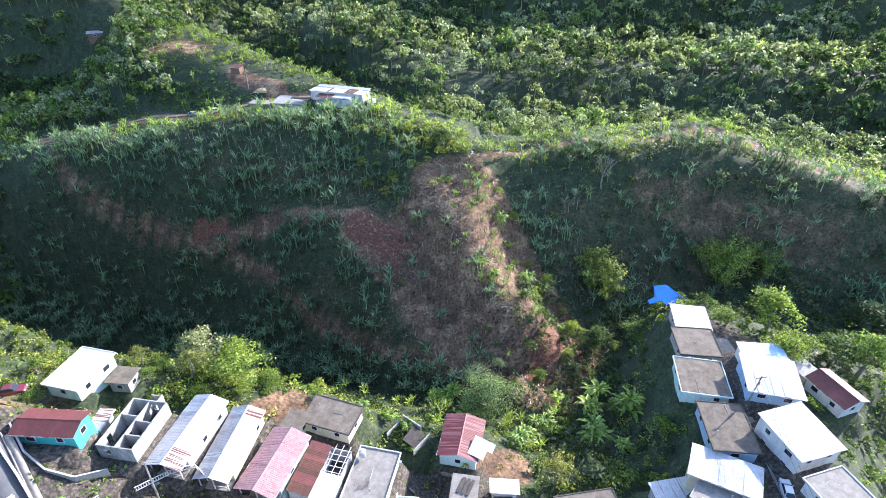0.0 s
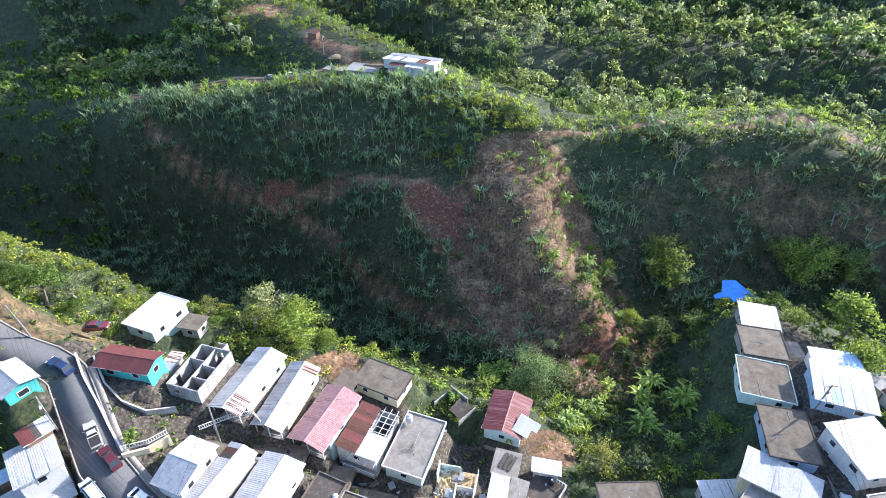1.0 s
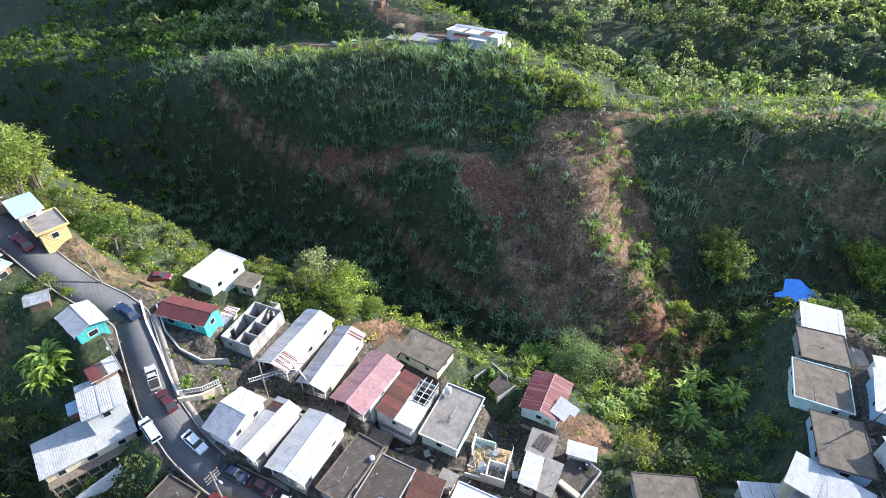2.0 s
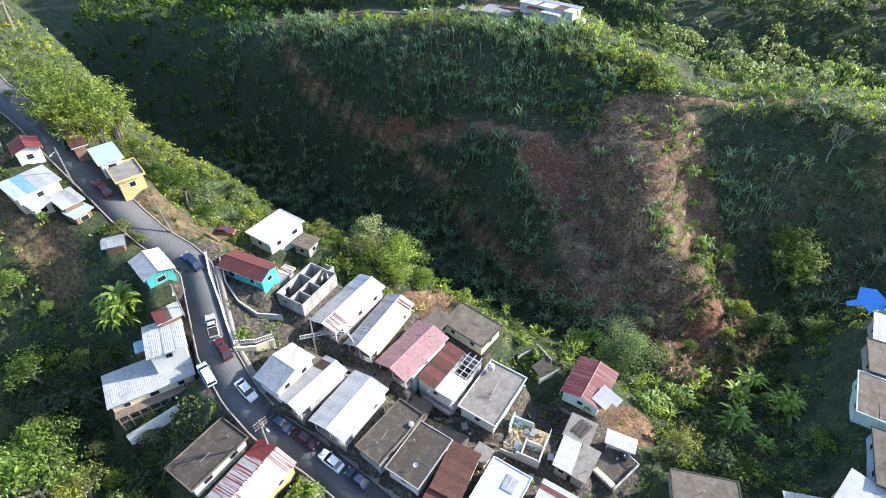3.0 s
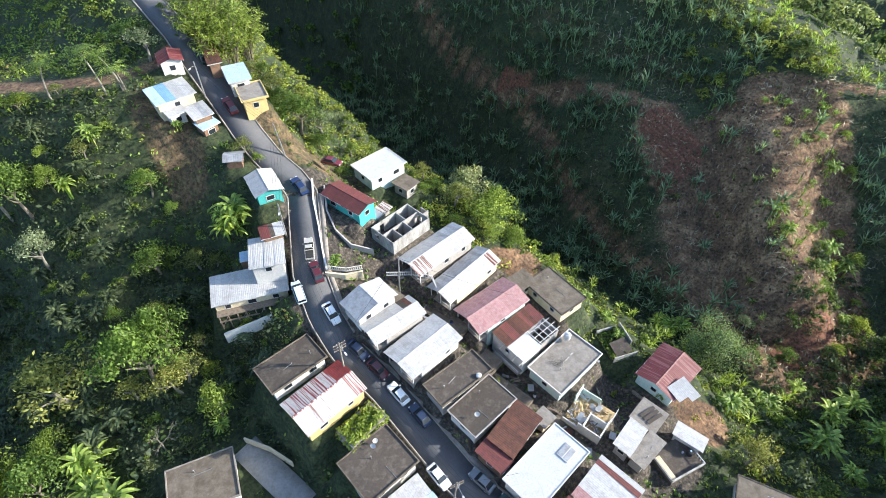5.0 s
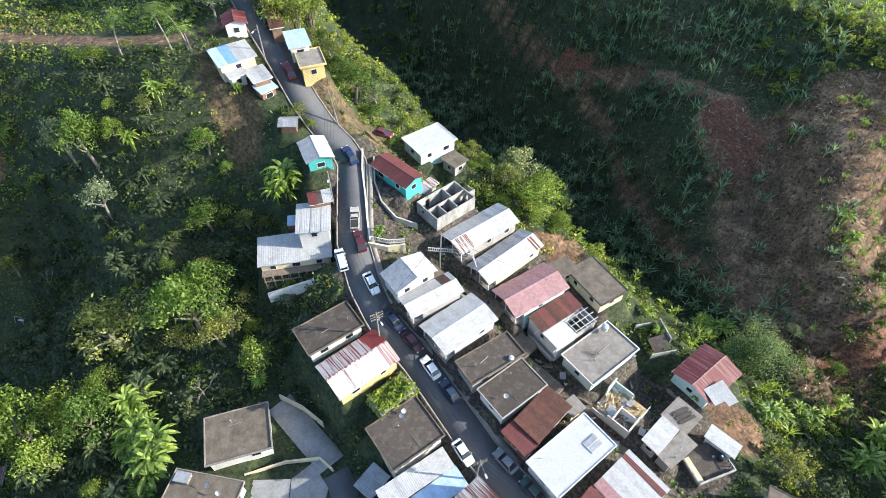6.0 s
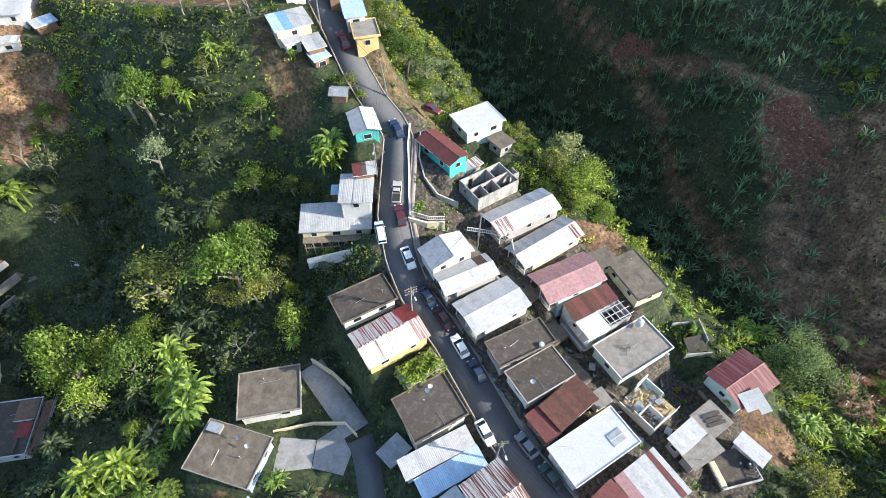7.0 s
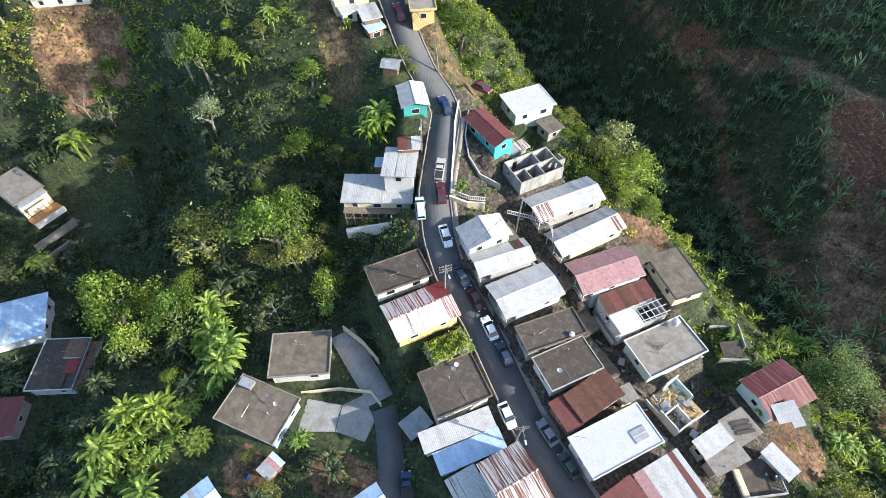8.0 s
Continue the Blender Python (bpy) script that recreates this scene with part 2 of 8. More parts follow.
RIB = [(-8, 174, 20), (-3, 156, 13.5), (1, 148, 10.5), (7, 131, 4), (14, 118, -3), (24, 112, -9), (31, 107, -17), (29, 99, -21)]
NORTH_SPUR = [(-38, 200, 23), (-76, 223, 27), (-124, 261, 33), (-193, 320, 40), (-300, 420, 60)]
BACK_VALLEY = [(-207, 275, -9), (-88, 300, -8), (-30, 245, -6), (10, 232, -5), (86, 236, -6), (150, 222, -10), (300, 200, -24)]
BACK_RIDGE = [(-60, 345, 18), (18, 290, 6), (60, 300, 9), (144, 300, 8), (240, 290, 8)]
FAR_RIDGE = [(-300, 560, 90), (0, 480, 66), (200, 430, 50), (420, 330, 40)]
SPUR_NOSE = [(62, 92, 1.5), (62, 104, -1), (63, 118, -6)]
EAST_VALLEY = [(100, 60, -14), (120, 20, -16), (90, -60, -22), (20, -60, -16)]
HORIZON_HILLS = [(-800, 900, 220), (0, 1100, 190), (900, 800, 150), (1000, 0, 120), (700, -800, 120), (-200, -900, 100), (-900, -600, 140), (-900, 300, 200)]
RIB_FLANK = [(25, 153, 2.5), (30, 138, -11), (38, 122, -23)]
RIB_WEST = [(-20, 150, 4), (-13, 136, -8), (-5, 122, -15), (6, 108, -22)]
LAWN_SHELF = [(-146, -23, -11), (-146, -36, -17), (-124, -28, -22)]
GROVE_SHELF = [(-64, -22, -9), (-57, -29, -10), (-48, -38, -13)]
CRESTS = [ROAD, SPUR_ROAD, LANE, SIDE_ROAD, BANK_EDGE, BANK_HEAD, BANK_FOOT, LANE_SHELF, VALLEY_FLOOR, VALLEY_SIDE, RAVINE_LEFT, RAVINE_RIGHT, RIDGE,
          RIB, NORTH_SPUR, BACK_VALLEY, BACK_RIDGE, FAR_RIDGE, SPUR_NOSE, EAST_VALLEY, HORIZON_HILLS, RIB_FLANK, RIB_WEST, LAWN_SHELF, GROVE_SHELF]


def along(points, x, y):
    """Distance to a polyline and its height at the nearest place, for arrays x, y."""
    best, level = np.full(np.shape(x), 1e9), np.zeros(np.shape(x))
    for a, b in zip(points, points[1:]):
        dx, dy = b[0] - a[0], b[1] - a[1]
        s = np.clip(((x - a[0]) * dx + (y - a[1]) * dy) / (dx * dx + dy * dy), 0, 1)
        d = np.hypot(x - a[0] - s * dx, y - a[1] - s * dy)
        nearer = d < best
        best, level = np.where(nearer, d, best), np.where(nearer, a[2] + s * (b[2] - a[2]), level)
    return best, level


def ripple(x, y):
    """Gullies and lumps."""
    return (np.sin(x * .11 + 1.3 * np.sin(y * .07)) * np.sin(y * .13 + 1.1 * np.sin(x * .05)) * 1.1
            + np.sin(x * .31 + y * .17 + 2 * np.sin(y * .11)) * .35 + np.sin(x * .9 - y * .7) * np.sin(x * .5 + y * 1.1) * .12)


def ease(a, b, v):
    s = np.clip((v - a) / (b - a), 0, 1)
    return s * s * (3 - 2 * s)


def height(x, y, pads=()):
    x, y = np.asarray(x, float), np.asarray(y, float)
    total, weight = np.zeros(x.shape), np.zeros(x.shape)
    for line in CRESTS:
        d, level = along(line, x, y)
        w = (d * d + 30) ** -1.6
        total, weight = total + w * level, weight + w
    z = total / weight
    near_road = np.full(x.shape, 1e9)
    for line in (ROAD, SPUR_ROAD, SIDE_ROAD, LANE):
        near_road = np.minimum(near_road, along(line, x, y)[0])
    z = z + ripple(x, y) * ease(6, 25, near_road)
    for line, half in ((SIDE_ROAD, 1.8), (LANE, 3.2), (HILL_TRACK, 1.6), (SPUR_ROAD, 2.6), (ROAD, 3.4)):
        d, level = along(line, x, y)
        z = z + (level - .06 - z) * (1 - ease(half + .3, half + 4.5, d))
    off_road = np.minimum(along(ROAD, x, y)[0], along(LANE, x, y)[0] + .7)
    for px, py, half_l, half_w, turn, floor in pads:
        c, s = np.cos(turn), np.sin(turn)
        u, v = (x - px) * c + (y - py) * s, -(x - px) * s + (y - py) * c
        out = np.maximum(np.abs(u) - half_l, np.abs(v) - half_w)
        z = z + (floor - z) * (1 - ease(.1, 2.0, out)) * ease(2.9, 4.2, off_road)
    return z

# ---------------------------------------------------------------- building helpers
rng = np.random.default_rng(7)
PADS = []


def mesh_of(name, verts, faces, material, smooth=False):
    me = bpy.data.meshes.new(name)
    me.from_pydata([tuple(v) for v in verts], [], [tuple(f) for f in faces])
    if material:
        me.materials.append(material)
    if smooth:
        me.polygons.foreach_set("use_smooth", [True] * len(me.polygons))
    me.update()
    return me


def bulk(name, verts, quads, material):
    """A mesh from arrays: verts (n, 3), quads (m, 4)."""
    me = bpy.data.meshes.new(name)
    me.vertices.add(len(verts))
    me.vertices.foreach_set("co", np.asarray(verts, np.float32).ravel())
    me.loops.add(quads.size)
    me.loops.foreach_set("vertex_index", quads.astype(np.int32).ravel())
    me.polygons.add(len(quads))
    me.polygons.foreach_set("loop_start", np.arange(0, quads.size, 4, dtype=np.int32))
    me.materials.append(material)
    me.update(calc_edges=True)
    me.validate()
    return me


class Shape:
    """Collects boxes, prisms and tubes for one mesh."""

    def __init__(self):
        self.v, self.f = [], []

    def add(self, verts, faces):
        n = len(self.v)
        self.v += [tuple(p) for p in verts]
        self.f += [tuple(i + n for i in f) for f in faces]
        return self

    def box(self, x0, y0, z0, x1, y1, z1, m=None):
        p = [(x0, y0, z0), (x1, y0, z0), (x1, y1, z0), (x0, y1, z0), (x0, y0, z1), (x1, y0, z1), (x1, y1, z1), (x0, y1, z1)]
        if m:
            p = [m @ Vector(q) for q in p]
        return self.add(p, [(0, 3, 2, 1), (4, 5, 6, 7), (0, 1, 5, 4), (1, 2, 6, 5), (2, 3, 7, 6), (3, 0, 4, 7)])

    def prism(self, low, high):
        """A solid between two rings of the same count."""
        n = len(low)
        faces = [tuple(reversed(range(n))), tuple(range(n, 2 * n))]
        faces += [(i, (i + 1) % n, n + (i + 1) % n, n + i) for i in range(n)]
        return self.add(list(low) + list(high), faces)

    def tube(self, points, radii, sides=6):
        points = [Vector(p) for p in points]
        rings = []
        for i, p in enumerate(points):
            d = (points[min(i + 1, len(points) - 1)] - points[max(i - 1, 0)]).normalized()
            a = d.orthogonal().normalized() if abs(d.z) < .9 else Vector((1, 0, 0))
            a = (a - d * a.dot(d)).normalized()
            b = d.cross(a)
            rings.append([p + (a * math.cos(t) + b * math.sin(t)) * radii[i] for t in (2 * math.pi * k / sides for k in range(sides))])
        n = len(self.v)
        for r in rings:
            self.v += [tuple(q) for q in r]
        for i in range(len(rings) - 1):
            for k in range(sides):
                self.f.append((n + i * sides + k, n + i * sides + (k + 1) % sides, n + (i + 1) * sides + (k + 1) % sides, n + (i + 1) * sides + k))
        self.f.append(tuple(n + k for k in reversed(range(sides))))
        self.f.append(tuple(n + (len(rings) - 1) * sides + k for k in range(sides)))
        return self

    def mesh(self, name, material, smooth=False):
        return mesh_of(name, self.v, self.f, material, smooth)


def part(name, shape, material, parent, label="", m=None):
    """One mesh under a thing or a part; shape is a Shape or a mesh that several pieces share."""
    me = shape.mesh(name, material) if isinstance(shape, Shape) else shape
    ob = new(name, me)
    ob.parent = parent
    if m:
        ob.matrix_basis = m
    if label:
        ob["label"] = label
    return ob


def thing(name, m, label, category, group="", kind=""):
    ob = new(name)
    ob.empty_display_size = .3
    ob.matrix_basis = m
    return tagged(ob, label, category, group, kind)


def ground_z(x, y):
    return float(height(np.array([x]), np.array([y]), PADS)[0])


# ---------------------------------------------------------------- houses
SHARED = {}


def sheet_mesh(width, length, material):
    """A roofing sheet: ribs run down the slope (-y), the top edge lies at y = 0."""
    key = (round(width, 2), round(length, 2), material.name)
    if key not in SHARED:
        ribs = max(2, round(width / .3))
        xs, zs = [], []
        for i in range(ribs):
            a = -width / 2 + width * i / ribs
            s = width / ribs
            xs += [a, a + s * .55, a + s * .68, a + s * .87]
            zs += [0, 0, .014, .014]
        xs.append(width / 2 + .02)
        zs.append(.004)
        v = [(x, 0, z) for x, z in zip(xs, zs)] + [(x, -length, z) for x, z in zip(xs, zs)]
        v += [(xs[0], 0, -.012), (xs[-1], 0, -.012), (xs[0], -length, -.012), (xs[-1], -length, -.012)]
        n = len(xs)
        f = [(i, n + i, n + i + 1, i + 1) for i in range(n - 1)]
        f += [(2 * n, 2 * n + 1, 2 * n + 3, 2 * n + 2)]
        SHARED[key] = mesh_of("roof_sheet", v, f, material)
    return SHARED[key]


def slope(house, length, run, rise, top, y_top, sign, sheets, width=.95, gaps=0.0, patches=()):
    """Sheets side by side along x, falling from y_top towards sign * y."""
    n = max(2, round(length / width))
    w = length / n
    s = math.hypot(run, rise)
    tilt = math.degrees(math.atan2(rise, run))
    for i in range(n):
        if rng.random() < gaps:
            continue
        x = -length / 2 + (i + .5) * w
        mat = sheets[int(rng.integers(len(sheets)))]
        for side, lo, hi, other in patches:
            if side in (0, sign) and lo <= (i + .5) / n <= hi:
                mat = other
        x = x if sign < 0 else -x
        m = Matrix.Translation((x, y_top, top + .012 * (i % 2))) @ (pose(0, 0, 0, 0, 0, 0) if sign < 0 else pose(0, 0, 0, 0, 0, 180)) @ pose(0, 0, 0, tilt + rng.normal(0, .25), 0, rng.normal(0, .15))
        part("roof_sheet", sheet_mesh(w, s + rng.choice([0, .06, .1]), mat), mat, house, m=m)


def window_in(house, m, w=1.0, h=.95):
    key = ("window", round(w, 1))
    if key not in SHARED:
        a, e = w / 2, .09
        inner, outer = [(-a, 0), (a, 0), (a, h), (-a, h)], [(-a - e, -e), (a + e, -e), (a + e, h + e), (-a - e, h + e)]
        v = [(u, d, q) for d in (-.05, .07) for ring in (inner, outer) for u, q in ring]
        f = []
        for k in range(4):
            n = (k + 1) % 4
            f += [(8 + k, 8 + n, 12 + n, 12 + k), (4 + k, 4 + n, n, k), (k, n, 8 + n, 8 + k), (12 + k, 12 + n, 4 + n, 4 + k)]
        fr = Shape().add(v, f)
        SHARED[key] = (fr.mesh("window", WHITE_PAINT), Shape().box(-w / 2, -.02, 0, w / 2, .015, h).mesh("pane", GLASS))
    win = part("window", SHARED[key][0], WHITE_PAINT, house, m=m)
    part("pane", SHARED[key][1], GLASS, win)


def door_in(house, m, material):
    key = ("door", material.name)
    if key not in SHARED:
        d = Shape().box(-.45, -.02, 0, .45, .05, 2.0).box(-.35, .05, 1.1, .35, .07, 1.8).box(-.35, .05, .2, .35, .07, .95)
        SHARED[key] = d.mesh("door", material)
    part("door", SHARED[key], material, house, m=m)


def openings(house, length, width, floor, storeys, sides="nsew", door=None, porch=0.0):
    """Windows round the walls, and a door; m's +y points outwards."""
    for side in sides:
        long_side = side in "ns"
        run = length if long_side else width
        off = (width if long_side else length) / 2
        turn = {"n": 0, "s": 180, "e": -90, "w": 90}[side]
        n = max(1, int(run // 3.7))
        for level in range(storeys):
            for i in range(n):
                a = -run / 2 + run * (i + .5) / n
                z = floor + level * 2.9
                m = pose(0, 0, 0, 0, 0, turn) @ pose(a, off - (porch if side == "w" else 0), z)
                if porch and long_side and (m.translation.x < -length / 2 + porch + .8):
                    continue
                if n > 1 and rng.random() < .28:
                    continue
                if door and level == 0 and i == n // 2 and side == sides[0]:
                    door_in(house, m, door)
                else:
                    window_in(house, m @ pose(0, 0, 1.0), 1.0 if rng.random() < .7 else 1.4)


def dwelling(name, label, x, y, eave, length, width, turn, roof, sheets, walls, tall=3.2, deep=3.0, storeys=1, rise=.9,
             high=1, sides="nsew", gaps=0.0, patches=(), lip=.22, over=.5, door=None, category="house", pad=True, porch=0.0):
    """A house whose eaves stand at the height eave; x runs along its ridge. tall: wall from floor to eave; deep: footing below it."""
    house = thing(name, pose(x, y, eave - tall, 0, 0, turn), label, category)
    if pad:
        PADS.append((x, y, length / 2, width / 2, radians(turn), eave - tall - .05))
    hl, hw = length / 2 - over, width / 2 - over
    z0, z1 = -deep, tall
    if porch:
        part("porch_floor", Shape().box(-hl, -hw, z0, -hl + porch, hw, .12), CONCRETE, house)
        for v in (-hw + .15, 0, hw - .15):
            part("porch_post", Shape().box(-hl + .05, v - .08, .12, -hl + .21, v + .08, tall + .1), WHITE_PAINT, house)
        part("porch_rail", Shape().box(-hl + .08, -hw + .23, .85, -hl + .16, -.08, .95), WHITE_PAINT, house)
    if roof == "gable":
        west = -hl + porch
        body = Shape().prism([(west, -hw, z0), (hl, -hw, z0), (hl, hw, z0), (west, hw, z0)], [(west, -hw, z1), (hl, -hw, z1), (hl, hw, z1), (west, hw, z1)])
        body.prism([(west, -hw, z1), (west, hw, z1), (west, 0, z1 + rise * .88)], [(west + .15, -hw, z1), (west + .15, hw, z1), (west + .15, 0, z1 + rise * .88)])
        body.prism([(hl - .15, -hw, z1), (hl - .15, hw, z1), (hl - .15, 0, z1 + rise * .88)], [(hl, -hw, z1), (hl, hw, z1), (hl, 0, z1 + rise * .88)])
        part("wall", body, walls, house)
        for s in (-1, 1):
            slope(house, length, width / 2, rise, tall + rise, 0, s, sheets, gaps=gaps, patches=patches)
        part("ridge_cap", Shape().prism([(-length / 2, -.18, tall + rise - .03), (-length / 2, .18, tall + rise - .03), (-length / 2, 0, tall + rise + .07)],
                                        [(length / 2, -.18, tall + rise - .03), (length / 2, .18, tall + rise - .03), (length / 2, 0, tall + rise + .07)]), sheets[0], house)
        for v in (-width / 2 - .02, width / 2 - .03):
            part("fascia", Shape().box(-length / 2, v, tall - .16, length / 2, v + .05, tall), WHITE_PAINT, house)
    elif roof == "shed":
        body = Shape().prism([(-hl, -hw, z0), (hl, -hw, z0), (hl, hw, z0), (-hl, hw, z0)],
                             [(-hl, -hw, z1 + (0 if high > 0 else rise * .9)), (hl, -hw, z1 + (0 if high > 0 else rise * .9)),
                              (hl, hw, z1 + (rise * .9 if high > 0 else 0)), (-hl, hw, z1 + (rise * .9 if high > 0 else 0))])
        part("wall", body, walls, house)
        slope(house, length, width, rise, tall + rise + .02, high * width / 2, -high, sheets, gaps=gaps, patches=patches)
        part("fascia", Shape().box(-length / 2, -high * width / 2 - .03, tall - .17, length / 2, -high * width / 2 + .03, tall - .02), WHITE_PAINT, house)
    elif roof == "flat":
        part("wall", Shape().prism([(-hl, -hw, z0), (hl, -hw, z0), (hl, hw, z0), (-hl, hw, z0)], [(-hl, -hw, z1), (hl, -hw, z1), (hl, hw, z1), (-hl, hw, z1)]), walls, house)
        part("roof_slab", Shape().box(-length / 2, -width / 2, tall, length / 2, width / 2, tall + .16), sheets[0], house)
        if lip:
            a, b, t = length / 2, width / 2, .16
            top = tall + .16
            rim = walls if len(sheets) < 2 else sheets[1]
            part("parapet", Shape().box(-a, -b - .01, top - .2, a, -b + t, top + lip), rim, house)
            part("parapet", Shape().box(-a, b - t, top - .2, a, b + .01, top + lip), rim, house)
            part("parapet", Shape().box(-a - .01, -b + t, top - .2, -a + t, b - t, top + lip), rim, house)
            part("parapet", Shape().box(a - t, -b + t, top - .2, a + .01, b - t, top + lip), rim, house)
    if storeys and sides:
        openings(house, 2 * hl, 2 * hw, tall - 2.75 - (storeys - 1) * 2.9, storeys, sides, door, porch)
    return house


WHITE_WALL = stucco("white", (.64, .62, .585))
CREAM_WALL = stucco("cream", (.66, .56, .38))
TEAL_WALL = stucco("teal", (.06, .38, .36))
YELLOW_WALL = stucco("yellow", (.62, .47, .20))
ORANGE_WALL = stucco("orange", (.52, .25, .10))
GREY_WALL = stucco("grey", (.34, .32, .30))
MINT_WALL = stucco("mint", (.52, .64, .60))
BLUE_WALL = stucco("blue", (.34, .46, .58))
PINK_WALL = stucco("pink", (.58, .26, .26))
WOOD_WALL = surface("board_wall", (.22, .13, .08), (.12, .08, .055), .9, patch=1.2, grain=5)

# ---------------------------------------------------------------- the houses, one call each
dwelling("house", "small teal house with white gabled roof by the road",
         -72.7, 46.5, 21.3, 7.3, 5.4, -25, "gable", [WHITE_SHEET], TEAL_WALL, tall=2.2, rise=0.8)
dwelling("house", "long house with white low sheet roof beside the road",
         -64.3, 37.6, 15.3, 6.3, 7.1, 49, "shed", [WHITE_SHEET], WHITE_WALL, high=1, rise=0.5, sides="ns", tall=2.9)
long_white = dwelling("house", "long white house with cream walls on the downhill side",
         -65.2, 32.8, 10.4, 13.5, 6.8, 52, "shed", [WHITE_SHEET], CREAM_WALL, high=1, rise=0.6, tall=2.9, deep=4, storeys=1, sides="sew")
dwelling("shed", "small shed with patched white and maroon roof sheets",
         -66.0, 40.9, 17.0, 4.3, 3.3, 58, "shed", [WHITE_SHEET, MAROON_SHEET, DARK_CONCRETE], WOOD_WALL, tall=2.4, rise=0.3, sides="", gaps=0.15)
dwelling("shed", "tiny lean-to with a pale blue sheet roof",
         -69.8, 36.2, 12.0, 1.7, 2.4, 50, "shed", [BLUE_SHEET], WOOD_WALL, tall=2.2, rise=0.2, sides="", over=0.1)
dwelling("house", "white concrete house with stained dark flat roof by the road bend",
         -48.8, 26.2, 7.6, 10.5, 6.3, 77, "flat", [DARK_CONCRETE, OLD_CONCRETE], WHITE_WALL, tall=2.9, deep=3.5, storeys=1)
dwelling("house", "yellow house with streaked red and white gabled sheet roof",
         -40.6, 25.2, 6.6, 11.6, 7.6, 80, "gable", [RED_STREAK], YELLOW_WALL, tall=2.9, rise=1.0, deep=3.5, patches=[(1, 0, .22, RED_SHEET), (-1, .8, 1, RED_STREAK), (-1, 0, .8, WHITE_STREAK)])
dwelling("house", "house with dark stained flat concrete roof beside the road",
         -27.6, 22.6, 3.7, 9.6, 8.2, 77, "flat", [DARK_CONCRETE, OLD_CONCRETE], WHITE_WALL, tall=2.9, deep=3.5)
dwelling("house", "narrow house with white ribbed sheet roof",
         -22.1, 19.0, 1.9, 11.9, 3.3, 75, "shed", [WHITE_SHEET], WHITE_WALL, tall=2.9, rise=0.4, deep=3.5)
dwelling("house", "narrow house with bluish white sheet roof",
         -18.6, 18.8, 1.1, 11.0, 3.4, 76, "shed", [BLUE_SHEET], BLUE_WALL, tall=2.9, rise=0.3, deep=3.5)
dwelling("house", "house with rust-streaked white gabled sheet roof by the road",
         -10.4, 20.5, 4.2, 7.2, 9.9, 82, "gable", [RUST_STREAK], WHITE_WALL, tall=2.9, rise=1.3, deep=3.5)
dwelling("house_extension", "side extension with rusty white roof sheets",
         -14.5, 15.3, 0.5, 5.1, 5.4, 83, "shed", [WHITE_STREAK], WHITE_WALL, tall=2.8, rise=0.4, deep=3.5, sides="s")
dwelling("house", "concrete house with dark stained flat roof and stepped parapet",
         -25.0, 40.5, 6.1, 10.9, 5.2, 74, "flat", [DARK_CONCRETE, OLD_CONCRETE], GREY_WALL, tall=2.9)
dwelling("house", "white-walled house with plain dark flat roof",
         -19.4, 39.3, 4.6, 9.8, 6.4, 78, "flat", [DARK_CONCRETE, GREY_WALL], WHITE_WALL, tall=2.9, lip=0.12)
dwelling("house", "house with brown rusted corrugated roof beside the road",
         -13.2, 39.2, 3.7, 8.6, 5.1, 86, "shed", [RUST_SHEET], WOOD_WALL, tall=2.9, rise=0.5, high=1)
dwelling("house_extension", "front lean-to with dark red rusted roof",
         -13.7, 33.6, 3.4, 2.9, 5.4, 83, "shed", [MAROON_SHEET, RUST_SHEET], WOOD_WALL, tall=2.7, rise=0.3, sides="w")
dwelling("shed", "small store with sandy concrete slab roof",
         -10.4, 44.0, 2.8, 3.0, 2.9, 77, "flat", [CONCRETE], CREAM_WALL, tall=2.9, lip=0, sides="")
dwelling("house", "house with bright white flat roof and skylight",
         -6.3, 36.8, 3.6, 12.8, 6.8, 79, "flat", [WHITE_PAINT, WHITE_PAINT], WHITE_WALL, tall=2.9, lip=0.12)
dwelling("house", "house with patched white and rusted low roof",
         2.9, 38.8, 2.6, 8.3, 7.5, 81, "shed", [WHITE_SHEET], WHITE_WALL, tall=2.9, rise=0.4, patches=[(0, 0, .18, PINK_SHEET), (0, .8, .9, MAROON_SHEET)])
dwelling("house", "house with dark red sheet roof at the road",
         0.6, 31.6, 3.3, 5.9, 5.1, 86, "shed", [MAROON_SHEET], PINK_WALL, tall=2.9, rise=0.3)
dwelling("house", "two-storey house with white ribbed gabled roof over the road",
         -32.7, 41.5, 7.9, 11.6, 7.3, 79, "gable", [WHITE_SHEET], WHITE_WALL, porch=2.0, tall=2.9, rise=0.7, storeys=1)
dwelling("house", "house with white patched gabled roof and front porch",
         -39.4, 41.8, 9.7, 10.7, 5.2, 74, "gable", [WHITE_SHEET], GREY_WALL, porch=2.0, tall=2.9, rise=0.8, patches=[(1, .2, .28, DARK_CONCRETE), (1, .06, .14, RUST_SHEET)])
# grey sheets paint the shade on the slope turned from the sun
dwelling("house", "house with ribbed white gabled roof, one slope greyed for shade",
         -44.6, 41.9, 11.6, 5.5, 8.6, -13, "gable", [GREY_SHEET], WHITE_WALL, tall=2.9, rise=1.2, patches=[(1, 0, 1, WHITE_SHEET)])
dwelling("house", "house with faded maroon gabled sheet roof and mint walls",
         -28.4, 57.1, 5.7, 12.6, 7.3, 74, "gable", [PINK_SHEET], MINT_WALL, porch=2.0, tall=2.9, rise=1.1, deep=4)
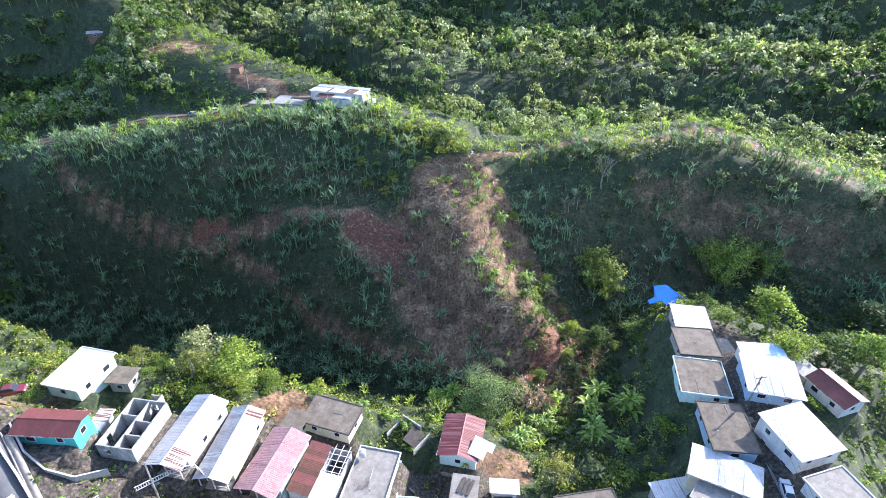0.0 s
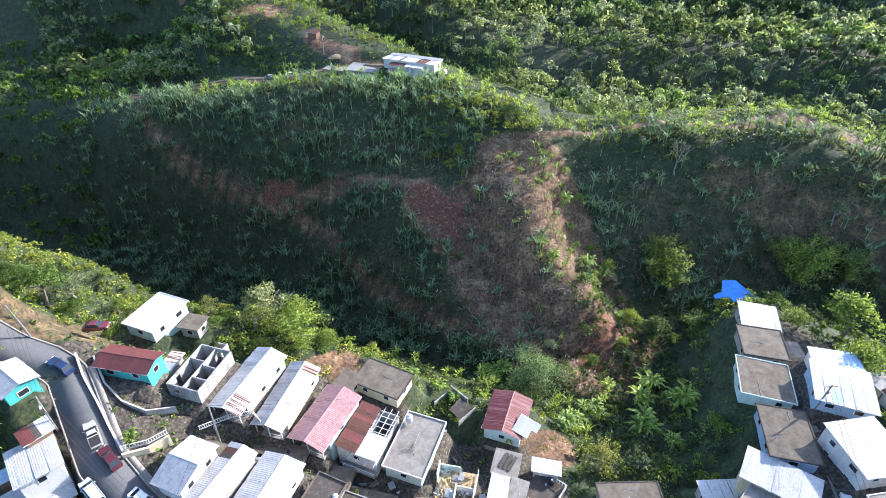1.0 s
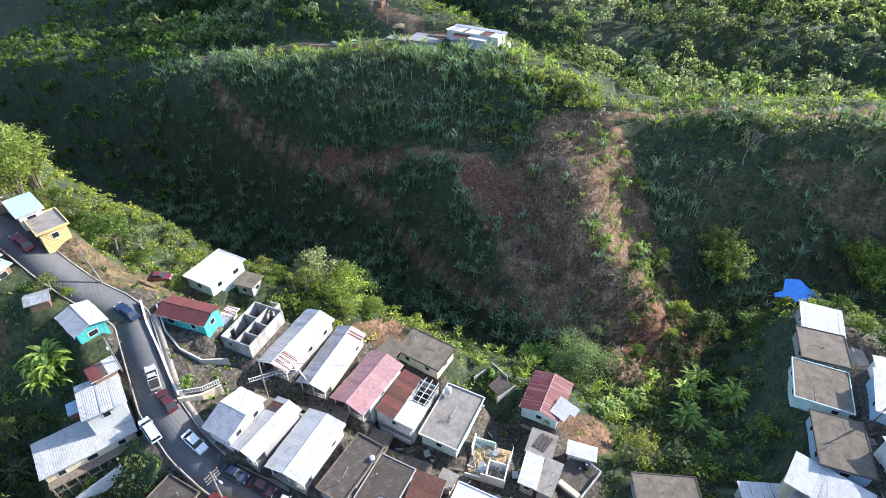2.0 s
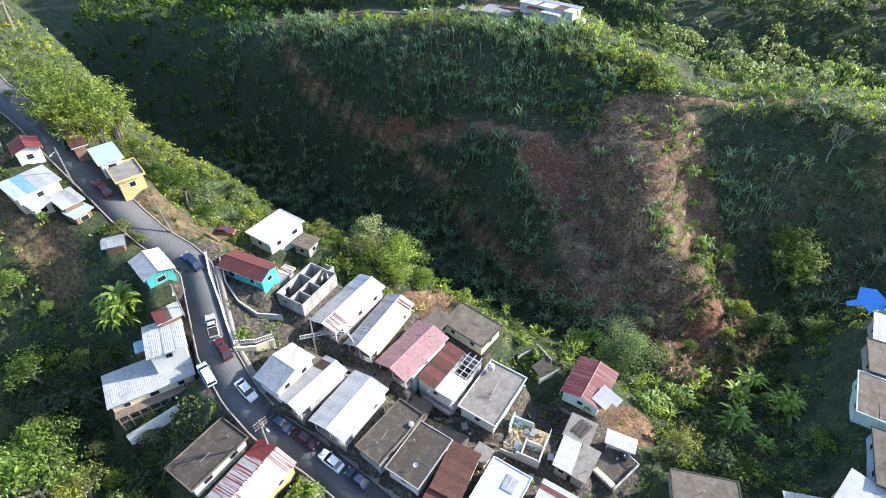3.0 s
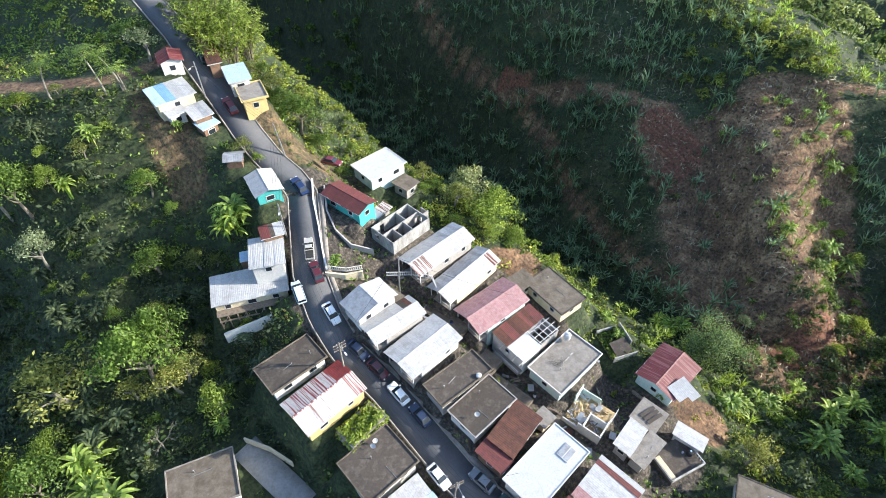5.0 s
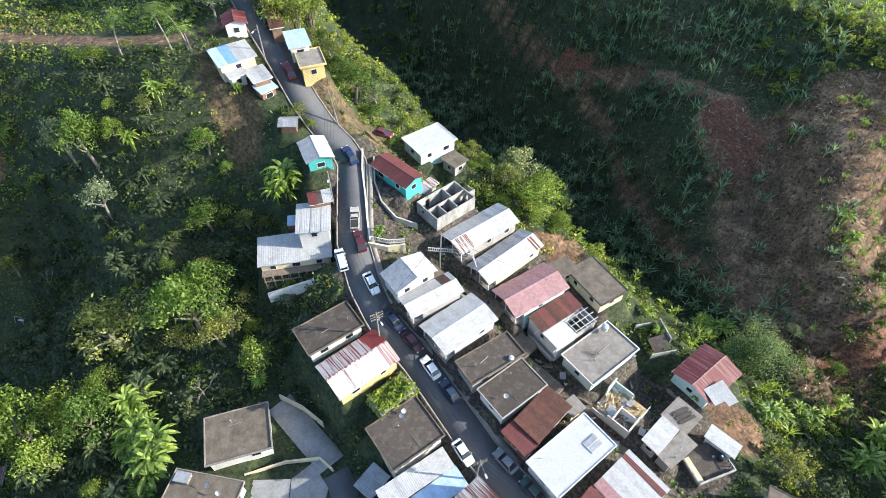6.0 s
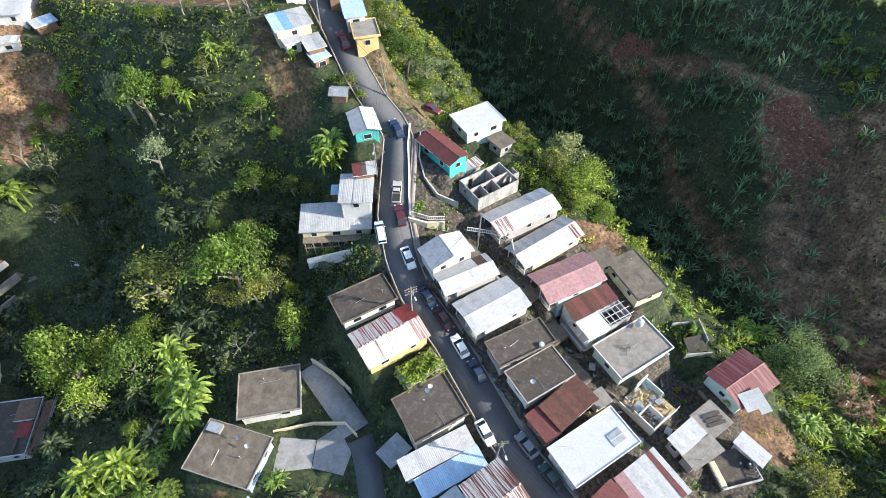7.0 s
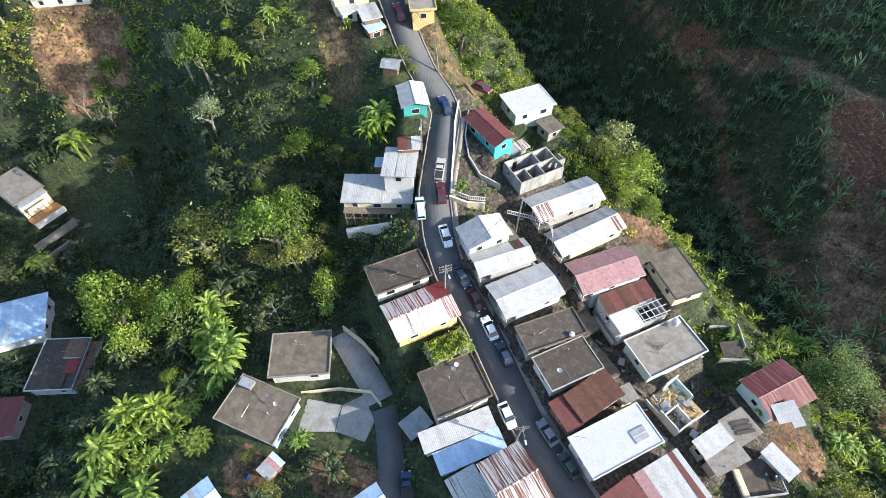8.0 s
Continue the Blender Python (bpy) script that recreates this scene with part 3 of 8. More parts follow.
# the slope away from the sun is greyed to stand in for shade
dwelling("house", "long house on posts with white gabled roof, shaded slope greyed",
         -35.9, 59.2, 7.7, 14.7, 6.0, 82, "gable", [WHITE_SHEET], CREAM_WALL, porch=2.0, tall=2.9, rise=1.0, patches=[(1, 0, 1, GREY_SHEET), (-1, .9, 1, RUST_STREAK)], deep=4)
# grey part of one slope imitates its shade; the rust is wear
dwelling("house", "long house with white gabled roof and rusty patches",
         -42.6, 59.6, 10.3, 14.5, 6.5, 78, "gable", [WHITE_SHEET], GREY_WALL, porch=2.0, tall=2.9, rise=1.0, patches=[(1, 0, .4, GREY_SHEET), (-1, .03, .28, RUST_STREAK)], deep=4)
dwelling("house", "teal house with maroon gabled roof above a retaining wall",
         -59.9, 55.1, 17.9, 10.2, 5.1, -3, "gable", [MAROON_SHEET], TEAL_WALL, tall=2.4, rise=0.8, deep=3)
dwelling("house", "white two-tone house with flat white roof among trees",
         -65.1, 70.0, 14.2, 9.7, 7.3, 77, "flat", [WHITE_PAINT, WHITE_PAINT], MINT_WALL, tall=2.9, lip=0.1, deep=3)
dwelling("shed", "small annex with dark stained slab roof",
         -58.8, 71.0, 11.4, 4.2, 4.6, 85, "flat", [OLD_CONCRETE], GREY_WALL, tall=2.6, lip=0)
dwelling("house", "concrete house with brown stained flat roof on the slope",
         -20.6, 68.0, 4.3, 6.8, 10.2, 72, "flat", [OLD_CONCRETE, DARK_CONCRETE], CREAM_WALL, tall=2.9, deep=4, lip=0.1)
dwelling("house_extension", "low concrete annex with stained slab roof",
         -27.1, 66.5, 4.5, 4.6, 4.2, 71, "flat", [OLD_CONCRETE], CREAM_WALL, tall=2.9, deep=3, lip=0, sides="s")
dwelling("house", "two-storey white house with grey concrete flat roof",
         -12.4, 56.4, 1.7, 12.0, 7.6, 78, "flat", [CONCRETE, WHITE_WALL], MINT_WALL, tall=2.9, storeys=1, deep=3)
dwelling("house", "house part with white ribbed sheet roof",
         2.5, 50.5, -0.1, 6.1, 3.2, 83, "shed", [WHITE_SHEET], GREY_WALL, tall=2.9, rise=0.3, sides="sw")
dwelling("house", "concrete house with pale slab roof and dark sheets",
         3.8, 57.1, -2.0, 5.2, 4.9, 81, "flat", [CONCRETE], GREY_WALL, tall=2.9, lip=0)
dwelling("house_extension", "unfinished lower room with pale concrete roof",
         5.6, 50.3, -0.6, 6.6, 3.1, 77, "flat", [CONCRETE], GREY_WALL, tall=2.9, lip=0, sides="s")
dwelling("shed", "small store with clean white sheet roof",
         10.9, 57.9, -2.8, 3.0, 5.3, 88, "shed", [WHITE_SHEET], WHITE_WALL, tall=2.9, rise=0.3, sides="s")
dwelling("house", "mint house with streaked red gabled roof above the ravine",
         3.6, 67.4, -1.5, 9.8, 7.8, 78, "gable", [PINK_STREAK], MINT_WALL, tall=2.9, rise=1.1, deep=4)
dwelling("house", "white house with stained grey flat roof below the lane",
         -49.1, 5.7, -0.0, 10.4, 8.3, 58, "flat", [OLD_CONCRETE, CONCRETE], WHITE_WALL, tall=2.9, deep=2.5)
dwelling("house", "grey concrete house with flat roof and water tank",
         -44.9, -4.5, -0.7, 11.4, 8.4, 31, "flat", [OLD_CONCRETE, CONCRETE], BLUE_WALL, tall=2.9, deep=2.5, lip=0.12)
dwelling("shed", "grey sheet-roofed shed beside the lane",
         -27.8, 15.0, -1.5, 4.6, 3.5, 93, "shed", [GREY_SHEET], GREY_WALL, tall=2.3, rise=0.3, sides="")
dwelling("shed", "patio lean-to with patched grey and maroon roof",
         -36.3, -7.0, -3.3, 3.6, 2.7, 107, "shed", [GREY_SHEET, BLUE_SHEET, PINK_SHEET], WOOD_WALL, tall=2.3, rise=0.3, sides="")
dwelling("house", "house with pale blue sheet roof below the lane",
         -21.6, 2.3, -0.8, 5.3, 4.4, 88, "gable", [BLUE_SHEET], WHITE_WALL, tall=2.8, rise=0.6)
dwelling("house", "house with pale blue gabled sheet roof among trees",
         -38.3, -17.7, -4.4, 4.6, 5.5, 97, "gable", [BLUE_SHEET, WHITE_SHEET], MINT_WALL, tall=2.8, rise=0.6)
valley_white = dwelling("house", "two-storey valley house with pale stained flat roof",
         -139.0, -29.0, -12.1, 8.0, 12.2, 109, "flat", [CONCRETE, OLD_CONCRETE], CREAM_WALL, tall=5.4, storeys=2, deep=3, lip=0.1)
dwelling("house", "valley house with pale blue sheet roof and balcony",
         -102.8, -38.5, -17.8, 11.0, 11.1, 72, "shed", [BLUE_SHEET], WHITE_WALL, tall=2.9, rise=0.5, storeys=1)
valley_dark = dwelling("house", "valley house with dark flat roof and white parapet",
         -87.8, -34.6, -19.1, 9.7, 11.8, 56, "flat", [DARK_CONCRETE, WHITE_PAINT], WHITE_WALL, tall=2.9)
dwelling("house", "valley house with dark purple sheet roof",
         -84.2, -48.2, -20.4, 9.3, 8.0, 58, "shed", [MAROON_SHEET], GREY_WALL, tall=2.9, rise=0.5)
dwelling("house", "small house with pale ribbed sheet roof on the spur",
         56.5, 95.7, 4.2, 7.9, 7.9, -9, "shed", [WHITE_SHEET], GREY_WALL, tall=2.9, rise=0.4)
dwelling("house", "concrete house with dark stained flat roof on the spur",
         54.5, 87.3, 4.5, 8.8, 8.8, -6, "flat", [OLD_CONCRETE, DARK_CONCRETE], GREY_WALL, tall=2.9, lip=0.12)
dwelling("house", "concrete house with grey stained flat roof on the spur",
         51.9, 77.5, 4.2, 9.6, 10.0, -10, "flat", [OLD_CONCRETE], MINT_WALL, tall=2.9, lip=0.12)
dwelling("house", "house with brown-grey flat roof beside the spur road",
         51.5, 64.9, 4.7, 8.3, 11.1, -6, "flat", [OLD_CONCRETE, DARK_CONCRETE], BLUE_WALL, tall=2.8, lip=0.1)
dwelling("house", "two-storey house with large white sheet roof and blue walls",
         63.7, 75.0, 6.9, 10.2, 9.9, -14, "shed", [WHITE_SHEET], BLUE_WALL, tall=2.9, rise=0.6, storeys=1)
dwelling("pergola", "rooftop terrace with bluish translucent sheets on a frame",
         65.7, 82.5, 6.4, 9.0, 4.4, -5, "shed", [BLUE_SHEET, WHITE_SHEET], WHITE_WALL, tall=2.9, rise=0.3, sides="", gaps=0.15)
dwelling("house", "two-storey white house with white sheet roof and arcade",
         62.4, 62.1, 6.9, 9.6, 10.2, 16, "shed", [WHITE_SHEET], WHITE_WALL, tall=3.9, rise=0.6, storeys=2)
dwelling("house", "house with broad white sheet roof on the spur",
         47.7, 56.4, 3.8, 11.4, 6.5, -27, "shed", [WHITE_SHEET], CREAM_WALL, tall=2.9, rise=0.5)
dwelling("house", "house with rusty white sheet roof",
         40.1, 55.4, -1.1, 7.7, 5.3, 10, "shed", [WHITE_STREAK], GREY_WALL, tall=2.9, rise=0.4)
dwelling("house", "house with cracked grey concrete roof",
         44.8, 52.5, 2.7, 6.6, 6.0, -42, "flat", [CONCRETE], GREY_WALL, tall=2.9, lip=0.1)
dwelling("house", "house with maroon roof and cream porch in trees",
         78.5, 75.7, 2.7, 9.2, 6.6, 108, "gable", [MAROON_SHEET], WHITE_WALL, tall=2.9, rise=1.3)
dwelling("house_extension", "low cream-roofed porch joined to the maroon-roofed house",
         75.6, 81.6, 2.2, 5.0, 4.6, 108, "flat", [NEW_CONCRETE], CREAM_WALL, tall=2.6, lip=0, sides="s")
dwelling("house", "house with pale flat concrete roof on the spur",
         63.3, 51.7, 5.8, 8.2, 6.7, 16, "flat", [CONCRETE], WHITE_WALL, tall=2.9, lip=0.15)
dwelling("house", "house with dark grey flat roof above the ravine",
         24.8, 53.6, -2.0, 10.8, 5.4, 9, "flat", [OLD_CONCRETE, DARK_CONCRETE], GREY_WALL, tall=2.9, lip=0.1)
dwelling("house", "white house with red striped gabled roof",
         -103.6, 53.9, 34.2, 5.6, 4.8, -29, "gable", [PINK_STREAK], WHITE_WALL, tall=2.3, rise=0.8)
dwelling("house", "house with white roof partly under blue sheeting",
         -97.6, 48.3, 31.0, 7.9, 6.7, 75, "shed", [WHITE_SHEET], CREAM_WALL, tall=2.3, rise=0.5, patches=[(0, .3, .55, SKY_SHEET), (0, 0, .3, BLUE_SHEET)])
dwelling("house_extension", "extension with plain white sheet roof",
         -95.2, 46.3, 29.2, 3.8, 5.3, 79, "shed", [WHITE_SHEET], WHITE_WALL, tall=2.0, rise=0.3, sides="s")
dwelling("house", "small house with greyish white sheet roof",
         -90.8, 48.9, 28.9, 4.1, 5.2, 75, "shed", [WHITE_SHEET, GREY_SHEET], WOOD_WALL, sides="", tall=2.1, rise=0.4)
dwelling("shed", "shed with blue-grey sheet roof on the slope",
         -88.3, 48.3, 27.4, 3.9, 3.2, 85, "shed", [BLUE_SHEET, GREY_SHEET], WOOD_WALL, tall=1.7, rise=0.3, sides="s")
dwelling("house", "house with bright bluish sheet roof by the road",
         -92.2, 60.2, 31.3, 4.6, 6.8, 62, "shed", [BLUE_SHEET], WHITE_WALL, tall=2.5, rise=0.4)
dwelling("house", "yellow and orange two-storey house with grey flat roof",
         -86.5, 58.6, 29.8, 5.3, 6.9, 61, "flat", [CONCRETE, YELLOW_WALL], YELLOW_WALL, tall=2.9, storeys=1, deep=2)
dwelling("shed", "row of makeshift sheds with rusty patched roofs",
         -100.1, 60.8, 33.2, 2.9, 10.2, 61, "shed", [RUST_SHEET, GREY_SHEET, BLUE_SHEET], WOOD_WALL, tall=1.8, rise=0.3, sides="", gaps=0.12)
dwelling("shed", "grey-roofed shed with brown board gable",
         -80.1, 46.7, 24.1, 3.8, 3.2, 43, "gable", [GREY_SHEET], WOOD_WALL, tall=1.9, rise=0.6, sides="")
dwelling("shed", "small grey sheet-roofed porch behind the teal house",
         -56.8, 60.1, 12.5, 4.6, 2.5, 87, "shed", [GREY_SHEET, RUST_STREAK, GREY_SHEET], GREY_WALL, tall=1.7, rise=0.2, sides="")
dwelling("house", "low house with white sheet roof on the valley side",
         -162.3, 4.2, 18.8, 14.0, 12.9, 62, "shed", [WHITE_SHEET], WHITE_WALL, tall=2.3, rise=0.4, sides="s")
dwelling("house", "house with wide white gabled roof beside the side road",
         -166.1, 8.3, 23.3, 16.8, 13.9, 55, "gable", [WHITE_SHEET], WHITE_WALL, tall=2.5, rise=0.7, sides="s")
dwelling("shed", "narrow shed with pale sheet roof on the valley side",
         -154.4, 14.3, 20.9, 5.4, 4.2, 94, "shed", [WHITE_SHEET, BLUE_SHEET], WOOD_WALL, tall=2.1, rise=0.3, sides="")
hill_house = dwelling("house", "long white house on the hilltop with rusty patched roof",
         -36.5, 192.5, 26.2, 20.5, 7.4, -15, "shed", [WHITE_STREAK, WHITE_SHEET], WHITE_WALL, tall=2.6, rise=0.5, high=-1, patches=[(0, .2, .36, RUST_SHEET), (0, .62, .7, DARK_CONCRETE), (0, .82, .9, GREY_SHEET)], sides="s")
part("porch_roof", Shape().box(-6.4, -6.3, 2.5, -.4, -3.2, 2.58, pose(0, 0, 0, 4, 0, 0)), MAROON_SHEET, hill_house, "dull red sheet porch roof")
for u in (-6.2, -3.4, -.6):
    part("porch_post", Shape().box(u - .09, -6.2, -.2, u + .09, -6.02, 2.15), WHITE_PAINT, hill_house)
part("porch_floor", Shape().box(-6.6, -6.5, -2.5, -.2, -3.2, .05), CONCRETE, hill_house)
part("side_room", Shape().box(-.2, -6.4, -2.5, 6.6, -3.0, 2.35), WHITE_WALL, hill_house, "white front room with blue-grey shutters")
part("side_room_roof", Shape().box(-.5, -6.8, 2.35, 6.9, -2.9, 2.5, pose(0, 0, 0, 3, 0, 0)), RUST_STREAK, hill_house, "rust-streaked low roof")
for u in (.6, 2.4):
    part("shutter", Shape().box(u, -6.46, .3, u + 1.1, -6.38, 2.0), BLUE_WALL, hill_house, "pale blue shutter")
part("roof_ridge_sheet", Shape().box(-10, 2.2, 2.75, 10, 5.0, 2.85), GREY_SHEET, hill_house, "grey lean-to sheets behind the main roof")

# ---------------------------------------------------------------- unfinished and ruined houses
def shell_house(x, y, top, length, width, turn):
    """Roofless block house: outer walls, partitions and a slab floor."""
    h = thing("unfinished_house", pose(x, y, top - 3, 0, 0, turn), "roofless white block house with open rooms", "house")
    PADS.append((x, y, length / 2, width / 2, radians(turn), top - 3.1))
    a, b, t = length / 2, width / 2, .2
    part("floor_slab", Shape().box(-a, -b, -.25, a, b, 0), DARK_CONCRETE, h)
    part("footing", Shape().box(-a + .05, -b + .05, -4, a - .05, b - .05, -.25), GREY_WALL, h)
    part("wall", Shape().box(-a, -b, 0, a, -b + t, 3), BLOCK_WALL, h)
    part("wall", Shape().box(-a, b - t, 0, -a + 2, b, 3).box(-a + 3, b - t, 0, a, b, 3).box(-a + 2, b - t, 2.2, -a + 3, b, 3), BLOCK_WALL, h)
    for s, gap in ((-1, .9), (1, -1.2)):
        x0, x1 = (-a, -a + t) if s < 0 else (a - t, a)
        part("wall", Shape().box(x0, -b + t, 0, x1, gap, 3).box(x0, gap + 1.1, 0, x1, b - t, 3).box(x0, gap, 0, x1, gap + 1.1, .9).box(x0, gap, 2.1, x1, gap + 1.1, 3), BLOCK_WALL, h)
    part("partition", Shape().box(-a + t, -.1, 0, -a + 3.2, .1, 2.9).box(-a + 4.1, -.1, 0, a - t, .1, 2.9).box(-a + 3.2, -.1, 2.1, -a + 4.1, .1, 2.9), GREY_WALL, h)
    for px in (-a * .45, a * .12):
        part("partition", Shape().box(px - .09, -b + t, 0, px + .09, -.1, 2.9), GREY_WALL, h)
    part("partition", Shape().box(a * .3 - .09, .1, 0, a * .3 + .09, b - t, 2.9), GREY_WALL, h)
    part("annex_wall", Shape().box(a, -b * .2, -2, a + 2.2, -b * .2 + t, 2).box(a + 2, -b * .2 + t, -2, a + 2.2, b * .5, 1.7), BLOCK_WALL, h)


def ruined_house(x, y, eave, length, width, turn):
    h = thing("ruined_house", pose(x, y, eave - 5, 0, 0, turn), "half-ruined white house with rusty sheets and bare beams", "house")
    PADS.append((x, y, length / 2, width / 2, radians(turn), eave - 5.1))
    a, b = length / 2, width / 2
    part("wall", Shape().box(-a + .3, .1, -3, a - .3, b - .2, 4.9), WHITE_WALL, h)
    part("wall", Shape().box(-a + .3, -b + .2, -3, -.2, .1, 4.7), WHITE_WALL, h)
    part("upper_wall", Shape().box(-.2, -b + .2, -3, a - .3, -b + .4, 4.8).box(a - .5, -b + .4, -3, a - .3, .1, 4.8), GREY_WALL, h)
    part("room_floor", Shape().box(-.2, -b + .4, 1.6, a - .5, .1, 1.8), DARK_CONCRETE, h)
    slope(h, length, b, .5, 5.5, b, -1, [RUST_SHEET, RUST_SHEET, MAROON_SHEET])
    part("roof_slab", Shape().box(-a, -b, 4.75, -.1, -.05, 4.9), WHITE_PAINT, h)
    for k in range(5):
        u = .2 + k * (a - .5) / 4
        part("beam", Shape().box(u - .05, -b + .1, 4.85, u + .05, .2, 4.98), WHITE_PAINT, h)
    for k in range(3):
        v = -b + .6 + k * 1.3
        part("beam", Shape().box(-.2, v - .05, 4.99, a + .6, v + .05, 5.1), WHITE_PAINT, h)
    for k in range(4):
        u = -a - .5
        part("porch_beam", Shape().box(u - .5, -b + k * 1.6 - .05, 4.4, -a + .5, -b + k * 1.6 + .05, 4.5), WHITE_PAINT, h)
    part("porch_rail", Shape().box(-a - .9, -b, 2.3, -a - .8, b * .6, 2.4).box(-a - .9, -b, 1.9, -a - .84, b * .6, 1.96), WHITE_PAINT, h)
    part("porch_floor", Shape().box(-a - 1, -b, 1.3, -a + .3, b * .6, 1.5), CONCRETE, h)
    openings(h, length - .6, width - .4, 2.0, 1, "nw")


def rubble_house(x, y, top, length, width, turn):
    h = thing("collapsed_house", pose(x, y, top - 2.8, 0, 0, turn), "collapsed house with straw-coloured rubble between low walls", "ruin")
    PADS.append((x, y, length / 2, width / 2, radians(turn), top - 2.9))
    a, b = length / 2, width / 2
    part("floor", Shape().box(-a, -b, -2.5, a, b, .1), STRAW, h, "sandy rubble-strewn floor")
    part("wall", Shape().box(-a, -b, -2, -a + .2, b * .2, 2.4).box(-a, b * .2, 0, -a + .2, b, 1.2), WHITE_WALL, h)
    part("wall", Shape().box(-a + .2, -b, -2, 0, -b + .2, 2.5).box(0, -b, 0, a * .5, -b + .2, 1.0), WHITE_WALL, h)
    part("wall", Shape().box(-a + .2, -.3, 0, -.4, -.1, 2.5).box(-.6, -b + .2, 0, -.4, -.3, 2.3), WHITE_WALL, h)
    part("wall", Shape().box(a * .2, b - .2, 0, a, b, 2.6).box(a - .2, -b * .1, 0, a, b - .2, 1.6), MINT_WALL, h)
    part("hanging_frame", Shape().box(a * .1, -b - .1, 1.9, a, -b, 2.0).box(a * .1, -b - .1, .4, a, -b, .5).box(a * .1, -b - .1, .4, a * .1 + .1, -b, 2).box(a - .1, -b - .1, .4, a, -b, 2)
         .box(a * .5, -b - .1, .5, a * .5 + .08, -b, 1.9), WHITE_PAINT, h)
    for k in range(110):
        u, v = rng.uniform(-a + .4, a - .3), rng.uniform(-b + .4, b - .3)
        s = rng.uniform(.12, .45)
        m = pose(u, v, .12 + s * .3, rng.uniform(-25, 25), rng.uniform(-25, 25), rng.uniform(0, 180))
        part("rubble_piece", Shape().box(-s, -s * .6, -s * .4, s, s * .6, s * .4, m), STRAW if rng.random() < .7 else WHITE_WALL, h)
    n = 11
    grid = [(-a + .3 + (length - .6) * i / (n - 1), -b * .1 + (b * 1.05) * j / (n - 1), .08 + max(0, 1 - abs(i / 5 - 1) ** 2 - abs(j / 5 - 1) ** 2) * rng.uniform(.3, 1.1)) for j in range(n) for i in range(n)]
    part("rubble_mound", Shape().add(grid, [(j * n + i, j * n + i + 1, (j + 1) * n + i + 1, (j + 1) * n + i) for j in range(n - 1) for i in range(n - 1)]), STRAW, h)
    for k in range(26):
        u, v, ln = rng.uniform(-a + .8, a - .6), rng.uniform(-b + .8, b - .6), rng.uniform(.6, 1.6)
        part("board", Shape().box(-ln, -.09, 0, ln, .09, .05, pose(u, v, rng.uniform(.3, 1.1), rng.uniform(-20, 20), rng.uniform(-25, 25), rng.uniform(0, 180))), WOOD if k % 3 else WHITE_PAINT, h)
    for k in range(7):
        u, v = rng.uniform(-a + .8, a - .6), rng.uniform(-b + .8, b - .6)
        part("fallen_sheet", Shape().box(-.8, -.45, 0, .8, .45, .03, pose(u, v, rng.uniform(.5, 1.2), rng.uniform(-20, 20), rng.uniform(-20, 20), rng.uniform(0, 180))), GREY_SHEET if k % 2 else WHITE_PAINT, h)


shell_house(-50.1, 58.2, 14.1, 9.5, 6.2, 81)
ruined_house(-20.8, 56.9, 3.4, 10.0, 7.8, 76)
rubble_house(-4.7, 51.4, .1, 7.0, 6.9, 86)


# ---------------------------------------------------------------- roof things
def dish(x, y, z, turn):
    d = thing("satellite_dish", pose(x, y, z, 0, 0, turn), "grey-white satellite dish on a roof mast", "satellite dish", "satellite dishes")
    part("mast", Shape().tube([(0, 0, 0), (0, 0, .8)], [.03, .03], 6), STEEL, d)
    v, f, n = [(0, 0, 0)], [], 12
    for i, (r, h) in enumerate(((.2, .03), (.42, .12))):
        v += [(r * math.cos(6.283 * k / n), r * math.sin(6.283 * k / n), h) for k in range(n)]
    f = [(0, 1 + k, 1 + (k + 1) % n) for k in range(n)] + [(1 + k, 1 + n + k, 1 + n + (k + 1) % n, 1 + (k + 1) % n) for k in range(n)]
    part("reflector", mesh_of("reflector", v, f, WHITE_PAINT), None, d, m=pose(0, 0, .85, 50, 0, 0))
    part("feed_arm", Shape().tube([(0, -.1, .7), (0, -.55, .95)], [.015, .015], 5), STEEL, d)


def water_tank(x, y, z, r=.65, tall=1.3, material=WHITE_PAINT, label="round white plastic water tank on a roof"):
    t = thing("water_tank", pose(x, y, z), label, "water tank", "water tanks")
    part("barrel", Shape().tube([(0, 0, 0), (0, 0, tall * .8), (0, 0, tall * .95), (0, 0, tall)], [r, r, r * .75, r * .3], 16), material, t)
    part("lid", Shape().tube([(0, 0, tall), (0, 0, tall + .08)], [r * .32, r * .28], 10), BLUE_SHEET, t)


for x, y, z, turn in ((-29.6, 24, 3.76, 20), (-29.9, 24.8, 3.76, 60), (-43.3, -1.7, -.34, 40), (-45.5, -2.1, -.34, 10), (-19.0, 37.0, 4.86, 30)):
    dish(x, y, z, turn)
water_tank(-14.2, 60.6, 2.46)
water_tank(-50.1, 26.5, 6.36, .3, .6)
water_tank(-22.2, 42.6, 6.26, .45, .5)
twigs = thing("branch_heap", pose(-13.6, 55.2, 1.88, 0, 0, 20), "heap of dry grey branches on a concrete roof", "branches")
for k in range(34):
    a, l = rng.uniform(0, 6.283), rng.uniform(.5, 1.5)
    c = Vector((rng.normal(0, .7), rng.normal(0, .5), rng.uniform(.04, .3)))
    e = Vector((math.cos(a) * l, math.sin(a) * l, rng.uniform(-.04, .18)))
    part("branch", Shape().tube([c - e * .5, c + Vector((.05, .05, .04)), c + e * .5], [.025, .02, .01], 4), BARK, twigs)
box_tank = thing("roof_cistern", pose(-49.5, -4.0, -.34, 0, 0, 31), "grey concrete cistern box on a roof", "cistern")
